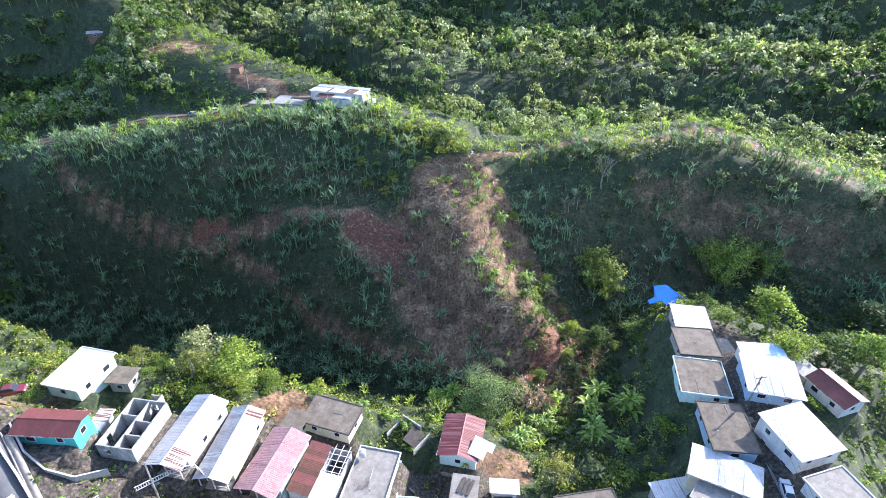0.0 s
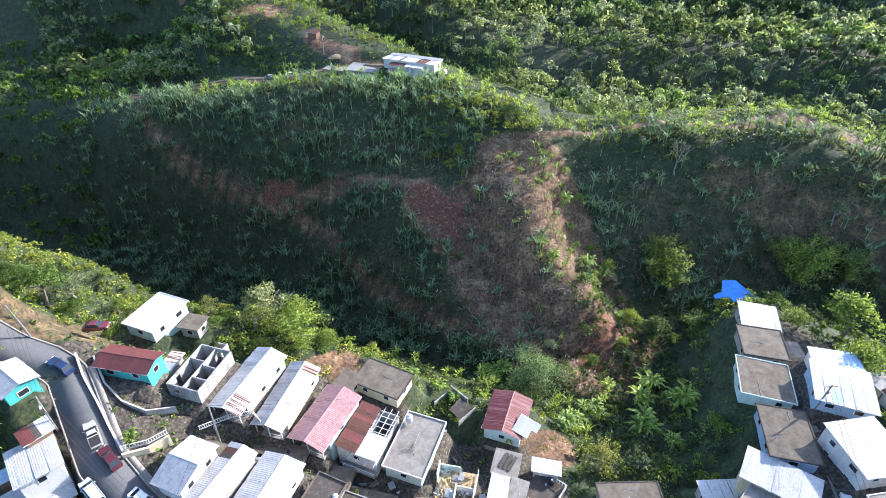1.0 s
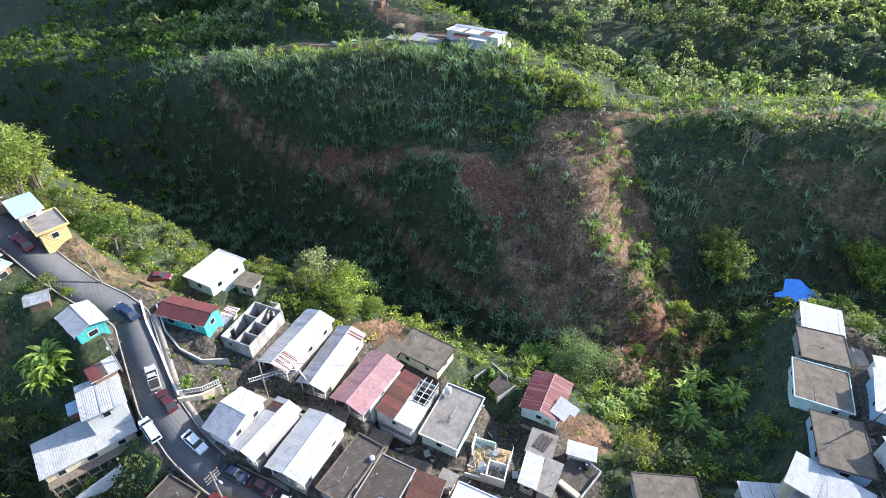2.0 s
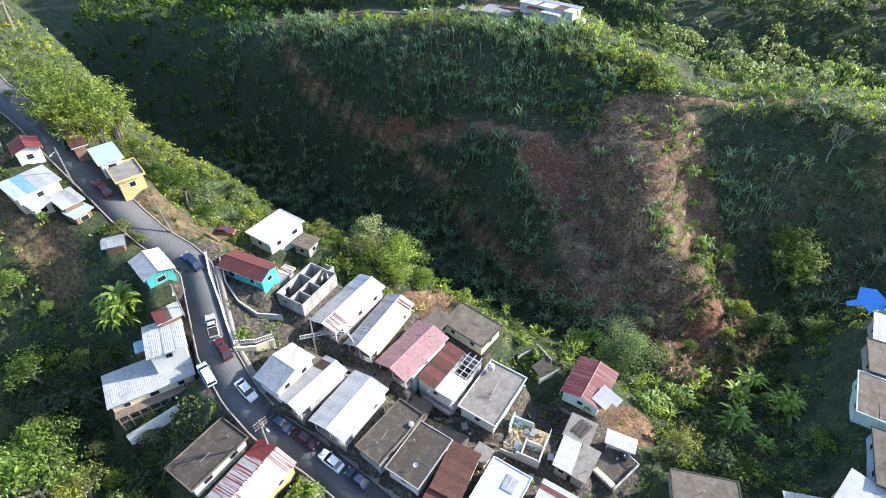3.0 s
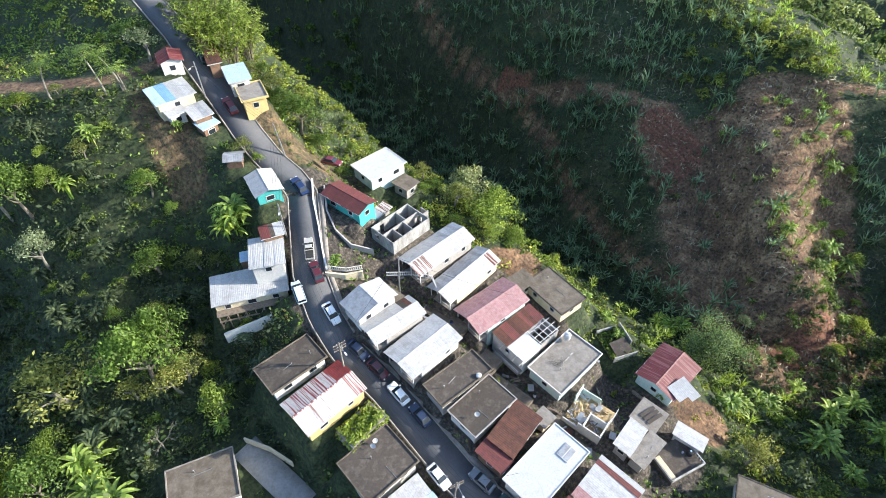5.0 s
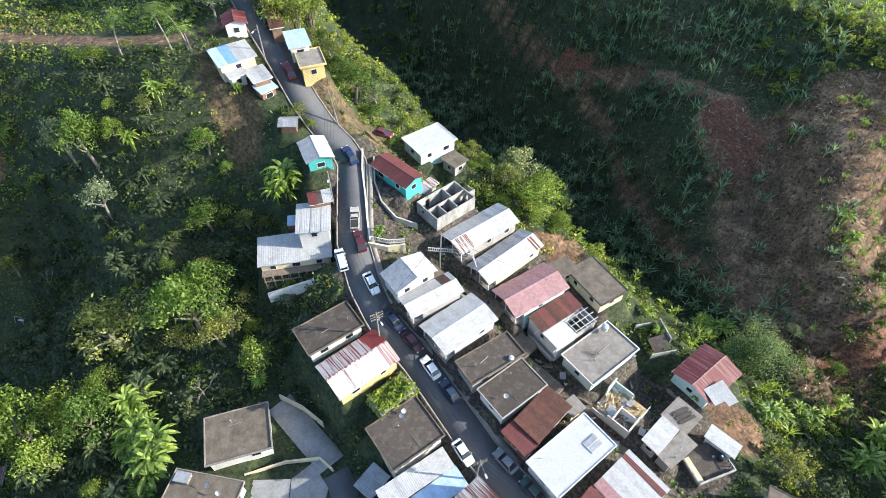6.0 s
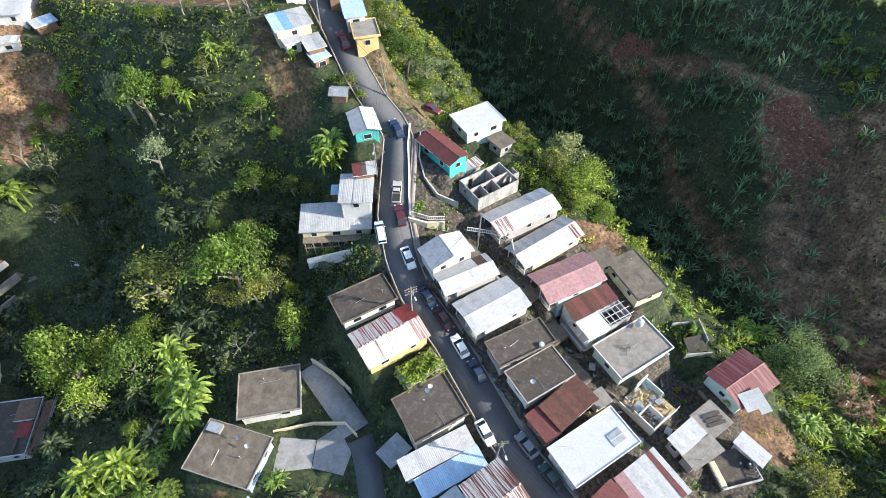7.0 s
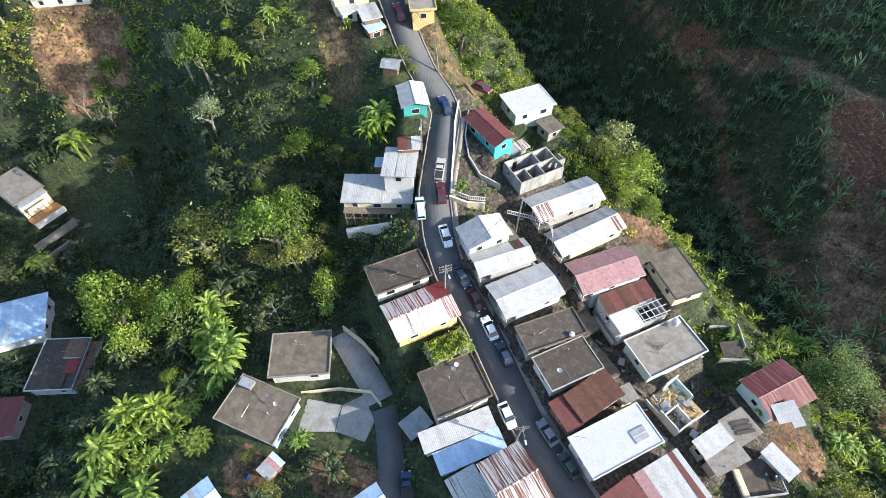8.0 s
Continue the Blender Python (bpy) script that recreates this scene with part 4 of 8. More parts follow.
part("basin", Shape().box(-1.1, -.7, 0, 1.1, .7, .7), CONCRETE, box_tank)
part("lid", Shape().box(-1.2, -.8, .7, 1.2, .8, .8), GREY_SHEET, box_tank)
sky_light = thing("skylight", pose(-4.7, 40.3, 3.78, 0, 0, 79), "grey skylight with two panes on a white roof", "skylight")
part("frame", Shape().box(-1.3, -1.0, 0, 1.3, 1.0, .14), WHITE_PAINT, sky_light)
for s in (-1, 1):
    part("pane", Shape().box(-1.15, s * .5 - .42, .14, 1.15, s * .5 + .42, .17), GREY_SHEET, sky_light)
loose = thing("roof_sheet_patch", pose(7.3, 64.9, -1.1, 8, -6, 64), "pale silver sheets laid over the red roof corner", "roof sheet")
for k in range(4):
    part("sheet", sheet_mesh(1.0, 4.2 if k > 1 else 3.2, WHITE_SHEET), None, loose, m=pose(-2 + k, 2, .25 + .01 * (k % 2)))
for k in range(3):
    strip_sheet = thing("loose_sheet", pose(3.3 + k * .75, 57.6 - k * .3, -1.7, 0, 0, -25), "dark loose sheet lying on a pale roof", "loose sheet", "loose sheets")
    part("sheet", Shape().box(-.3, -1.6, 0, .3, 1.6, .05), DARK_CONCRETE, strip_sheet)
vine = thing("vine_shed", pose(-33.5, 25.8, 1.2, 0, 0, 83), "low shed roof wholly overgrown with yellow-green vines", "shed")
PADS.append((-33.5, 25.8, 3.6, 2, radians(83), 1.1))
part("wall", Shape().box(-3.4, -1.8, -3, 3.4, 1.8, 2.9), GREY_WALL, vine)
part("roof_slab", Shape().box(-3.6, -2.0, 2.9, 3.6, 2.0, 3.05), CONCRETE, vine)
tarp = thing("tarpaulin_shelter", pose(61.5, 117.0, -8.0, 0, 0, -3), "bright blue tarpaulin shelter in the trees", "shelter")
for px, py in ((-6.6, -4.6), (2.0, -5.4), (-3.4, 1.8), (-.6, 2.4)):
    part("post", Shape().tube([(px, py, -1.5), (px, py, 3.0)], [.07, .06], 6), WOOD, tarp)
sheet_edge = [(-3.7, 2.5), (-.2, 3.3), (3.8, -4.1), (2.5, -6.0), (-2.7, -5.8), (-3.6, -4.1), (-7.1, -5.6), (-7.1, -3.9), (-4.9, -2.5)]
part("tarpaulin", Shape().prism([(u, v, 2.9 + .12 * math.sin(u * 1.7 + v)) for u, v in reversed(sheet_edge)], [(u, v, 2.94 + .12 * math.sin(u * 1.7 + v)) for u, v in reversed(sheet_edge)]), TARP, tarp)


# ---------------------------------------------------------------- walls, rails, steps, yards
def wall_run(name, points, tall, thick, material, label, category="wall", deep=1.5):
    """A wall along a polyline of (x, y, foot height)."""
    w = thing(name, pose(points[0][0], points[0][1], points[0][2]), label, category)
    o = Vector(points[0])
    for p, q in zip(points, points[1:]):
        p, q = Vector(p) - o, Vector(q) - o
        d = (q - p)
        n = Vector((-d.y, d.x, 0)).normalized() * thick / 2
        low = [p + n, p - n, q - n, q + n]
        part("section", Shape().prism([v - Vector((0, 0, deep)) for v in low], [v + Vector((0, 0, tall)) for v in low]), material, w)
        part("coping", Shape().prism([v + n.normalized() * (.04 if i in (0, 3) else -.04) + Vector((0, 0, tall)) for i, v in enumerate(low)],
                                     [v + n.normalized() * (.04 if i in (0, 3) else -.04) + Vector((0, 0, tall + .08)) for i, v in enumerate(low)]), material, w)
    return w


def balustrade(points, material, label):
    w = thing("balustrade", pose(*points[0]), label, "railing")
    o = Vector(points[0])
    for p, q in zip(points, points[1:]):
        p, q = Vector(p) - o, Vector(q) - o
        n = max(2, int((q - p).length / .35))
        side = Vector((-(q - p).y, (q - p).x, 0)).normalized() * .07
        for z in (.08, .9):
            part("rail", Shape().prism([p + side + Vector((0, 0, z)), p - side + Vector((0, 0, z)), q - side + Vector((0, 0, z)), q + side + Vector((0, 0, z))],
                                       [p + side + Vector((0, 0, z + .1)), p - side + Vector((0, 0, z + .1)), q - side + Vector((0, 0, z + .1)), q + side + Vector((0, 0, z + .1))]), material, w)
        key = ("baluster", material.name)
        if key not in SHARED:
            SHARED[key] = Shape().tube([(0, 0, .1), (0, 0, .35), (0, 0, .9)], [.04, .075, .04], 6).mesh("baluster", material)
        for k in range(n):
            part("baluster", SHARED[key], material, w, m=Matrix.Translation(p + (q - p) * (k + .5) / n))


wall_run("road_wall", [(-68.3, 54.2, 18.2), (-65.2, 51.0, 16.6), (-61.0, 47.6, 14.8), (-57.6, 44.6, 12.9), (-54.6, 42.2, 11.4)], 1.0, .25, WHITE_WALL, "pale parapet wall along the road bend")
wall_run("stair_wall", [(-65.6, 54.6, 17.5), (-62.0, 51.0, 15.6), (-58.2, 49.0, 14.2), (-54.4, 48.8, 12.6), (-51.2, 51.2, 11.0)], 1.0, .2, GREY_WALL, "grey wall beside steps below the teal house")
wall_run("retaining_wall", [(-54.4, 41.6, 9.2), (-51.6, 43.6, 8.6), (-49.6, 46.2, 8.4)], 3.2, .3, CREAM_WALL, "cream retaining wall beside the road")
balustrade([(-54.5, 42.3, 12.5), (-51.8, 44.2, 11.9), (-49.9, 46.5, 11.7)], WHITE_PAINT, "white balustrade on top of a retaining wall")
wall_run("broken_wall", [(-64.5, 24.6, 4.0), (-61.2, 28.3, 5.6), (-58.4, 31.2, 7.2)], 1.1, .3, WHITE_WALL, "broken white retaining wall among bushes")
wall_run("lane_wall", [(-50.6, 14.6, -3.3), (-46.0, 15.9, -3.4), (-41.2, 16.3, -3.6)], 1.4, .25, CREAM_WALL, "weathered wall beside the lane")
wall_run("yard_wall", [(-44.6, 2.6, -4.6), (-41.2, 8.2, -4.2), (-37.4, 12.2, -3.9), (-34.4, 12.4, -3.9)], 1.0, .2, CREAM_WALL, "curved cream wall round a concrete yard")
old_ruin = thing("overgrown_ruin", pose(-6.8, 69.5, -4.2, 0, 0, -38), "roofless grey ruin overgrown behind the houses", "ruin")
PADS.append((-6.8, 69.5, 3.6, 2.6, radians(-38), -4.6))
part("floor", Shape().box(-3.5, -2.5, -2.5, 3.5, 2.5, -.2), DARK_CONCRETE, old_ruin)
part("wall", Shape().box(-3.5, 2.3, -2, 1.2, 2.5, 1.8), BLOCK_WALL, old_ruin)
part("wall", Shape().box(3.3, -2.5, -2, 3.5, 2.5, 1.3), BLOCK_WALL, old_ruin)
part("wall", Shape().box(-3.5, -2.5, -2, -3.3, 1.0, 1.0), BLOCK_WALL, old_ruin)
part("fallen_slab", Shape().box(-1.4, -1.9, 0, 1.6, 1.5, .16, pose(1.2, .3, .9, 9, 12, 6)), DARK_CONCRETE, old_ruin)
balustrade([(-46.6, 49.0, 9.6), (-43.2, 52.6, 8.6), (-40.0, 54.4, 7.8), (-37.4, 52.4, 7.2)], WHITE_PAINT, "white metal railing along the alley")
yard = thing("concrete_yard", pose(-37, 5.5, -4.0), "pale concrete yard with two cast slabs", "yard", kind="structure")
PADS.append((-37, 5.5, 5.0, 4.2, radians(45), -4.1))
for ring in ([(-6, -2.5), (-2, -6.5), (1.6, -1.6), (-1.6, 1.6)], [(-1.5, 1.7), (1.7, -1.5), (6.0, 1.5), (4.0, 4.7), (-1.0, 5.5)]):
    part("slab", Shape().prism([(u, v, -.6) for u, v in ring], [(u, v, .1) for u, v in ring]), NEW_CONCRETE, yard)
steps = thing("outdoor_steps", pose(-56.2, 47.4, 12.6, 0, 0, 35), "flight of concrete steps between two walls", "steps")
for k in range(12):
    part("step", Shape().box(k * .32, -.75, -1.6 - k * .18, k * .32 + .34, .75, -k * .18), CONCRETE, steps)

YARDS = ((-44, 46.5, 9, 3), (-29, 49.5, 14, 4), (-20, 47.0, 12, 3), (-4, 45, 10, 3.5), (-36, 51, 12, 3), (-12, 48.5, 9, 3))
for x, y, l, w in YARDS:
    z = ground_z(x, y)
    a = thing("alley_slab", pose(x, y, z, 0, 0, -6), "stained concrete alley, darkened for shade between the houses", "alley", kind="structure")
    # stained concrete, picked dark for the shade between the houses
    part("slab", Shape().box(-l / 2, -w / 2, -1.2, l / 2, w / 2, .12), OLD_CONCRETE, a)


# ---------------------------------------------------------------- poles and wires
def utility_pole(x, y, z, tall, lean_x=0.0, lean_y=0.0, turn=0.0, arms=2, lamp=False):
    p = thing("utility_pole", pose(x, y, z), "grey utility pole with crossarms" + (" and a street lamp" if lamp else ""), "utility pole", "utility poles")
    top = Vector((lean_x, lean_y, tall))
    part("pole", Shape().tube([(0, 0, -1), top * .5, top], [.17, .14, .11], 8), PALE_BARK if arms else STEEL, p)
    r = pose(*top, 0, 0, turn)
    for k in range(arms):
        part("crossarm", Shape().box(-1.1, -.06, -.5 - k * .7, 1.1, .06, -.38 - k * .7, r), WOOD, p)
        for s in (-1, -.4, .4, 1):
            part("insulator", Shape().tube([r @ Vector((s, 0, -.4 - k * .7)), r @ Vector((s, 0, -.22 - k * .7))], [.05, .03], 6), WHITE_PAINT, p)
    if arms:
        part("transformer", Shape().tube([r @ Vector((.3, .25, -2.6)), r @ Vector((.3, .25, -1.7))], [.22, .22], 10), STEEL, p)
    if lamp:
        part("lamp_arm", Shape().tube([r @ Vector((0, 0, -.9)), r @ Vector((0, -1.0, -.5)), r @ Vector((0, -1.9, -.45))], [.04, .04, .035], 6), STEEL, p)
        part("lamp_head", Shape().box(-.14, -2.5, -.52, .14, -1.85, -.38, r), WHITE_PAINT, p)
    return Vector((x, y, z)) + top


P1 = utility_pole(-41.5, 31.0, 5.6, 8.5, .2, 0, 70, 3, True)
P2 = utility_pole(-15.4, 25.0, .3, 8.5, .3, .3, 60, 2, True)
P3 = utility_pole(-44.1, 49.5, 6.9, 8.5, 0, .5, 20, 0)
P4 = utility_pole(-75.7, 54.9, 20.9, 7.5, -1.0, -.3, 20, 0)
P5 = utility_pole(-64.9, 42.9, 15.1, 7.5, .1, 0, 50, 0, True)
P6 = utility_pole(58.5, 71.6, 1.9, 8.5, .8, .2, 10, 1)
P7 = utility_pole(-94.0, 53.1, 28.6, 7.5, -.4, .3, 30, 0, True)
P8 = utility_pole(12, 26, .2, 8.5, 0, 0, 60, 2)
P9 = utility_pole(54.5, 44, 2, 8.5, 0, 0, 10, 1)


def wire(a, b, sag, shift):
    pts = [a.lerp(b, k / 10) + Vector((shift[0], shift[1], -.3 - sag * 4 * (k / 10) * (1 - k / 10))) for k in range(11)]
    w = new("overhead_wire", Shape().tube(pts, [.022] * 11, 4).mesh("overhead_wire", RUBBER))
    tagged(w, "thin overhead power line strung between poles", "power line", "overhead wires")


for a, b in ((P1, P2), (P2, P8), (P5, P1), (P4, P5), (P7, P4)):
    for s in (-.9, -.3, .35, .95):
        wire(a, b, .7 + .1 * s, (s * .3, s * .9))
wire(P1, P3, .5, (0, 0))
wire(P6, P9, .6, (.3, 0))
wire(P6, P9, .7, (-.5, 0))
wire(P3, Vector((-26, 60, 7.5)), .5, (0, 0))
wire(P2, Vector((-9, 33, 5.2)), .3, (0, 0))


# ---------------------------------------------------------------- vehicles
def loft(rings):
    s = Shape()
    n = len(rings[0])
    v = [p for r in rings for p in r]
    f = [tuple(range(n)), tuple(reversed(range((len(rings) - 1) * n, len(rings) * n)))]
    for i in range(len(rings) - 1):
        f += [(i * n + k, (i + 1) * n + k, (i + 1) * n + (k + 1) % n, i * n + (k + 1) % n) for k in range(n)]
    return s.add(v, f)


def car(x, y, z, turn, colour_name, colour, words, style="sedan", pitch=0.0):
    c = thing("car", pose(x, y, z, 0, pitch, turn), words, "car", "parked cars")
    body_mat = paint(colour_name, colour)
    w = .88

    def section(px, half, low, high, crown):
        return [(px, -half, low), (px, half, low), (px, half, (low + high) / 2), (px, half * .93, high), (px, -half * .93, high), (px, -half, (low + high) / 2)]
    body = loft([section(-2.2, w * .82, .42, .72, 0), section(-2.05, w * .95, .28, .92, 0), section(-1.3, w, .24, .98, 0), (section(.0, w, .24, .95, 0)),
                 section(1.1, w, .24, .93, 0), section(1.95, w * .94, .27, .80, 0), section(2.15, w * .8, .4, .62, 0)])
    part("body", body, body_mat, c)
    a0, a1, r0, r1 = {"sedan": (-1.75, 1.0, -1.1, .35), "van": (-2.1, 1.45, -2.0, .7), "pickup": (-.35, 1.05, -.2, .45)}[style]
    top = 1.46 if style != "van" else 1.75
    cab = Shape().prism([(a0, -w * .9, .93), (a1, -w * .9, .93), (a1, w * .9, .93), (a0, w * .9, .93)], [(r0, -w * .7, top), (r1, -w * .7, top), (r1, w * .7, top), (r0, w * .7, top)])
    part("cabin_glass", cab, GLASS, c)
    part("roof", Shape().prism([(r0 - .03, -w * .73, top - .02), (r1 + .03, -w * .73, top - .02), (r1 + .03, w * .73, top - .02), (r0 - .03, w * .73, top - .02)],
                               [(r0 + .1, -w * .64, top + .05), (r1 - .1, -w * .64, top + .05), (r1 - .1, w * .64, top + .05), (r0 + .1, w * .64, top + .05)]), body_mat, c)
    for s in (-1, 1):
        part("pillar", Shape().prism([(a0, s * w * .9, .93), (a0 + .12, s * w * .91, .93), (a0 + .12, s * w * .87, .93), (a0, s * w * .87, .93)],
                                     [(r0 - .03, s * w * .7, top), (r0 + .1, s * w * .72, top), (r0 + .1, s * w * .68, top), (r0 - .03, s * w * .67, top)]), body_mat, c)
        part("headlight", Shape().box(2.02, s * .58 - .16, .6, 2.17, s * .58 + .16, .74), WHITE_PAINT, c)
        part("mirror", Shape().box(.75, s * (w + .09) - .08, .92, .9, s * (w + .09) + .08, 1.05), body_mat, c)
    if style == "pickup":
        part("bed", Shape().box(-2.0, -.7, .95, -.5, .7, 1.0), RUBBER, c)
    for px in (-1.35, 1.35):
        for s in (-1, 1):
            if "wheel" not in SHARED:
                SHARED["wheel"] = (Shape().tube([(0, -.1, 0), (0, .1, 0)], [.32, .32], 14).mesh("wheel", RUBBER), Shape().tube([(0, -.11, 0), (0, .11, 0)], [.19, .19], 10).mesh("rim", STEEL))
            wheel = part("wheel", SHARED["wheel"][0], None, c, m=pose(px, s * w * .9, .32))
            part("rim", SHARED["wheel"][1], None, wheel)


def road_turn(x, y):
    best = min(zip(ROAD, ROAD[1:]), key=lambda ab: along([ab[0], ab[1]], np.array([x]), np.array([y]))[0][0])
    return math.degrees(math.atan2(best[1][1] - best[0][1], best[1][0] - best[0][0])), math.degrees(math.atan2(best[1][2] - best[0][2], math.hypot(best[1][0] - best[0][0], best[1][1] - best[0][1])))


def road_car(x, y, name, colour, words, style="sedan", flip=False):
    turn, climb = road_turn(x, y)
    z = float(along(ROAD, np.array([x]), np.array([y]))[1][0]) + .05
    car(x, y, z, turn + (180 if flip else 0), name, colour, words, style, climb if flip else -climb)


road_car(-49.3, 36.9, "white", (.75, .75, .74), "white hatchback parked on the road", "sedan", True)
road_car(-32.3, 33.6, "white", (.75, .75, .74), "white car with dark trim parked at the kerb")
road_car(-27.4, 32.9, "navy", (.02, .03, .06), "dark navy car parked on the road")
road_car(-19.4, 26.9, "white", (.75, .75, .74), "white saloon car parked beside a house", "sedan", True)
road_car(-13.7, 30.3, "grey", (.16, .17, .18), "dark grey car parked at the kerb")
road_car(-8.1, 29.6, "green", (.02, .05, .045), "dark green car parked at the kerb")
road_car(-69.1, 51.4, "blue", (.012, .025, .075), "dark blue car on the road bend")
road_car(-55.9, 36.1, "pale_blue", (.45, .55, .62), "pale blue van parked beside a wall", "van")
road_car(-59.6, 43.3, "beige", (.40, .38, .34), "grey pickup truck on the road", "pickup")
road_car(-56.0, 40.9, "dark_red", (.075, .012, .016), "dark red car below the parapet wall")
road_car(-42.0, 35.0, "navy", (.02, .03, .06), "dark blue car in the shade of houses", "sedan", True)
road_car(-37.5, 34.7, "dark_red", (.075, .012, .016), "dark red car beside a house", "sedan", True)
road_car(-89.3, 54.8, "red", (.13, .018, .02), "red car parked on the upper road")
road_car(-101.9, 59.7, "green", (.02, .05, .045), "dark green car near roadside sheds")
car(-21.0, 8.6, -3.2, 150, "blue", (.012, .025, .075), "blue pickup parked on the lane", "pickup")
car(57.1, 53.7, 2.05, 75, "silver", (.55, .56, .58), "silver car on the spur road")
car(-80.9, 189.5, 19.5, 10, "silver", (.55, .56, .58), "silver car on the hilltop track")
car(-89.4, 190.5, 17.9, 10, "grey", (.16, .17, .18), "dark car on the hilltop track")
car(-70.2, 61.6, 17.3, 15, "red", (.13, .018, .02), "old red car in a dirt yard")


# ---------------------------------------------------------------- timber under the long white house
for k in range(8):
    u = -6.0 + k * 1.55
    part("stilt", Shape().box(u - .09, -4.3, -4.2, u + .09, -4.12, .9), WOOD, long_white)
for z in (.75, -.7):
    part("platform_beam", Shape().box(-6.2, -4.34, z, 5.2, -4.1, z + .16), WOOD, long_white)
for k in range(4):
    u = -5.2 + k * 3.1
    part("brace", Shape().tube([(u - .7, -4.36, -1.9), (u + .7, -4.36, .7)], [.06, .06], 5), WOOD, long_white)
part("platform", Shape().box(-6.3, -4.3, .86, 5.3, -2.7, .96), WOOD, long_white, "grey board walkway")

# ---------------------------------------------------------------- details of the valley houses and yards
for k in range(10):
    part("deck_board", Shape().box(5.0 + k * .24, -5.9, 2.62, 5.21 + k * .24, 5.2, 2.7), WOOD_WALL, valley_dark, "brown deck board")
for v in (-5.6, -3.4, -1.2, 1.0, 3.2, 5.0):
    part("deck_rail_post", Shape().tube([(7.55, v, 0), (7.55, v, 3.8)], [.05, .05], 6), STEEL, valley_dark)
for z in (3.2, 3.7):
    part("deck_rail", Shape().tube([(7.55, -5.8, z), (7.55, 5.2, z)], [.045, .045], 6), STEEL, valley_dark)
part("awning", Shape().box(.4, 1.2, 3.32, 4.3, 5.5, 3.4, pose(0, 0, 0, 0, 2, 0)), WOOD_WALL, valley_dark, "dark brown awning over the roof terrace")
part("awning", Shape().box(1.6, -2.4, 3.3, 4.2, .8, 3.36, pose(0, 0, 0, 0, 2, 0)), RED_SHEET, valley_dark, "dark red sheet awning")
part("awning", Shape().box(.6, -5.4, 3.3, 2.6, -2.6, 3.36), DARK_CONCRETE, valley_dark, "dark roofing felt")
for u, v, l in ((2.6, 1.0, 2.0), (2.6, .85, 1.6)):
    part("frame_pipe", Shape().tube([(u - l, v, 3.6), (u + l, v, 3.62)], [.06, .06], 6), WHITE_PAINT, valley_dark)
part("clothes_line", Shape().tube([(4.95, -5.0, 3.5), (4.95, 5.3, 3.5)], [.04, .04], 5), STEEL, valley_dark)
part("patio", Shape().box(-3.8, -10.2, -.6, 3.8, -6.0, -.1), ORANGE_WALL, valley_white, "orange-brown tiled patio")
for k in range(5):
    part("timber", Shape().box(-3.4 + k * 1.5, -10.4, 2.3, -3.22 + k * 1.5, -6.0, 2.48, pose(0, 0, 0, 0, 0, 3 - 2 * k)), WOOD_WALL, valley_white)
part("patio_wall", Shape().box(-3.8, -10.5, -.6, 3.8, -10.2, 1.0), WHITE_WALL, valley_white)
part("terrace_wall", Shape().box(-7.5, -14.2, -3.0, 3.0, -13.8, -.8), CONCRETE, valley_white)
part("terrace_wall", Shape().box(-8.5, -18.5, -4.2, -1.0, -18.1, -1.8), CONCRETE, valley_white)
part("balcony", Shape().box(-2.5, -7.4, 2.2, 2.5, -5.8, 2.4).box(-2.5, -7.4, 2.4, 2.5, -7.3, 3.3), WHITE_PAINT, valley_white)
part("porch_roof", Shape().box(-3.4, -8.0, 5.0, 3.4, -5.7, 5.12), GREY_SHEET, valley_white)
for x, y, turn in ((-128.5, -21.5, 20), (-123.5, -19.0, 75), (-130.5, -27.0, 50)):
    pile = thing("timber_pile", pose(x, y, ground_z(x, y) + .05, 0, 0, turn), "heap of grey planks lying on the lawn", "boards", "timber piles")
    for k in range(7):
        part("plank", Shape().box(-1.3, -.11, 0, 1.3, .11, .06), WOOD, pile, m=pose(.1 * k - .3, (k % 4) * .34 - .5, .07 * (k // 4) + .02, 0, 0, rng.uniform(-14, 14)))
barrel = thing("barrel", pose(-38.2, -11.0, ground_z(-38.2, -11.0)), "blue plastic barrel standing in a yard", "barrel")
part("drum", Shape().tube([(0, 0, 0), (0, 0, .3), (0, 0, .6), (0, 0, .9)], [.42, .47, .47, .42], 12), TARP, barrel)
part("rim", Shape().tube([(0, 0, .9), (0, 0, .95)], [.44, .44], 12), RUBBER, barrel)
swing = thing("garden_frame", pose(-119.0, -10.0, ground_z(-119.0, -10.0), 0, 0, 30), "pale metal garden frame on the lawn", "garden frame")
for u in (-1, 1):
    for v in (-.8, .8):
        part("leg", Shape().tube([(u * 1.1, v, 0), (u, 0, 1.9)], [.05, .05], 6), STEEL, swing)
part("bar", Shape().tube([(-1, 0, 1.9), (1, 0, 1.9)], [.05, .05], 6), STEEL, swing)
part("seat", Shape().box(-.7, -.25, .5, .7, .25, .56), WHITE_PAINT, swing)
for k, gap in enumerate((0, 1.2, 2.2)):
    wire(Vector((-109.5 + gap, -38.0, 14.0)), Vector((-104.0 + gap, 41.0, 47.5)), -1.6, (0, 0))


# ---------------------------------------------------------------- dark terrace behind the last houses
terrace = thing("roof_terrace", pose(10.4, 53.6, -4.2, 0, 0, 60), "dark concrete terrace with planter and low walls", "terrace")
PADS.append((10.4, 53.6, 3.6, 2.9, radians(60), -5.0))
part("slab", Shape().box(-3.5, -2.8, -3.0, 3.5, 2.8, 0), DARK_CONCRETE, terrace)
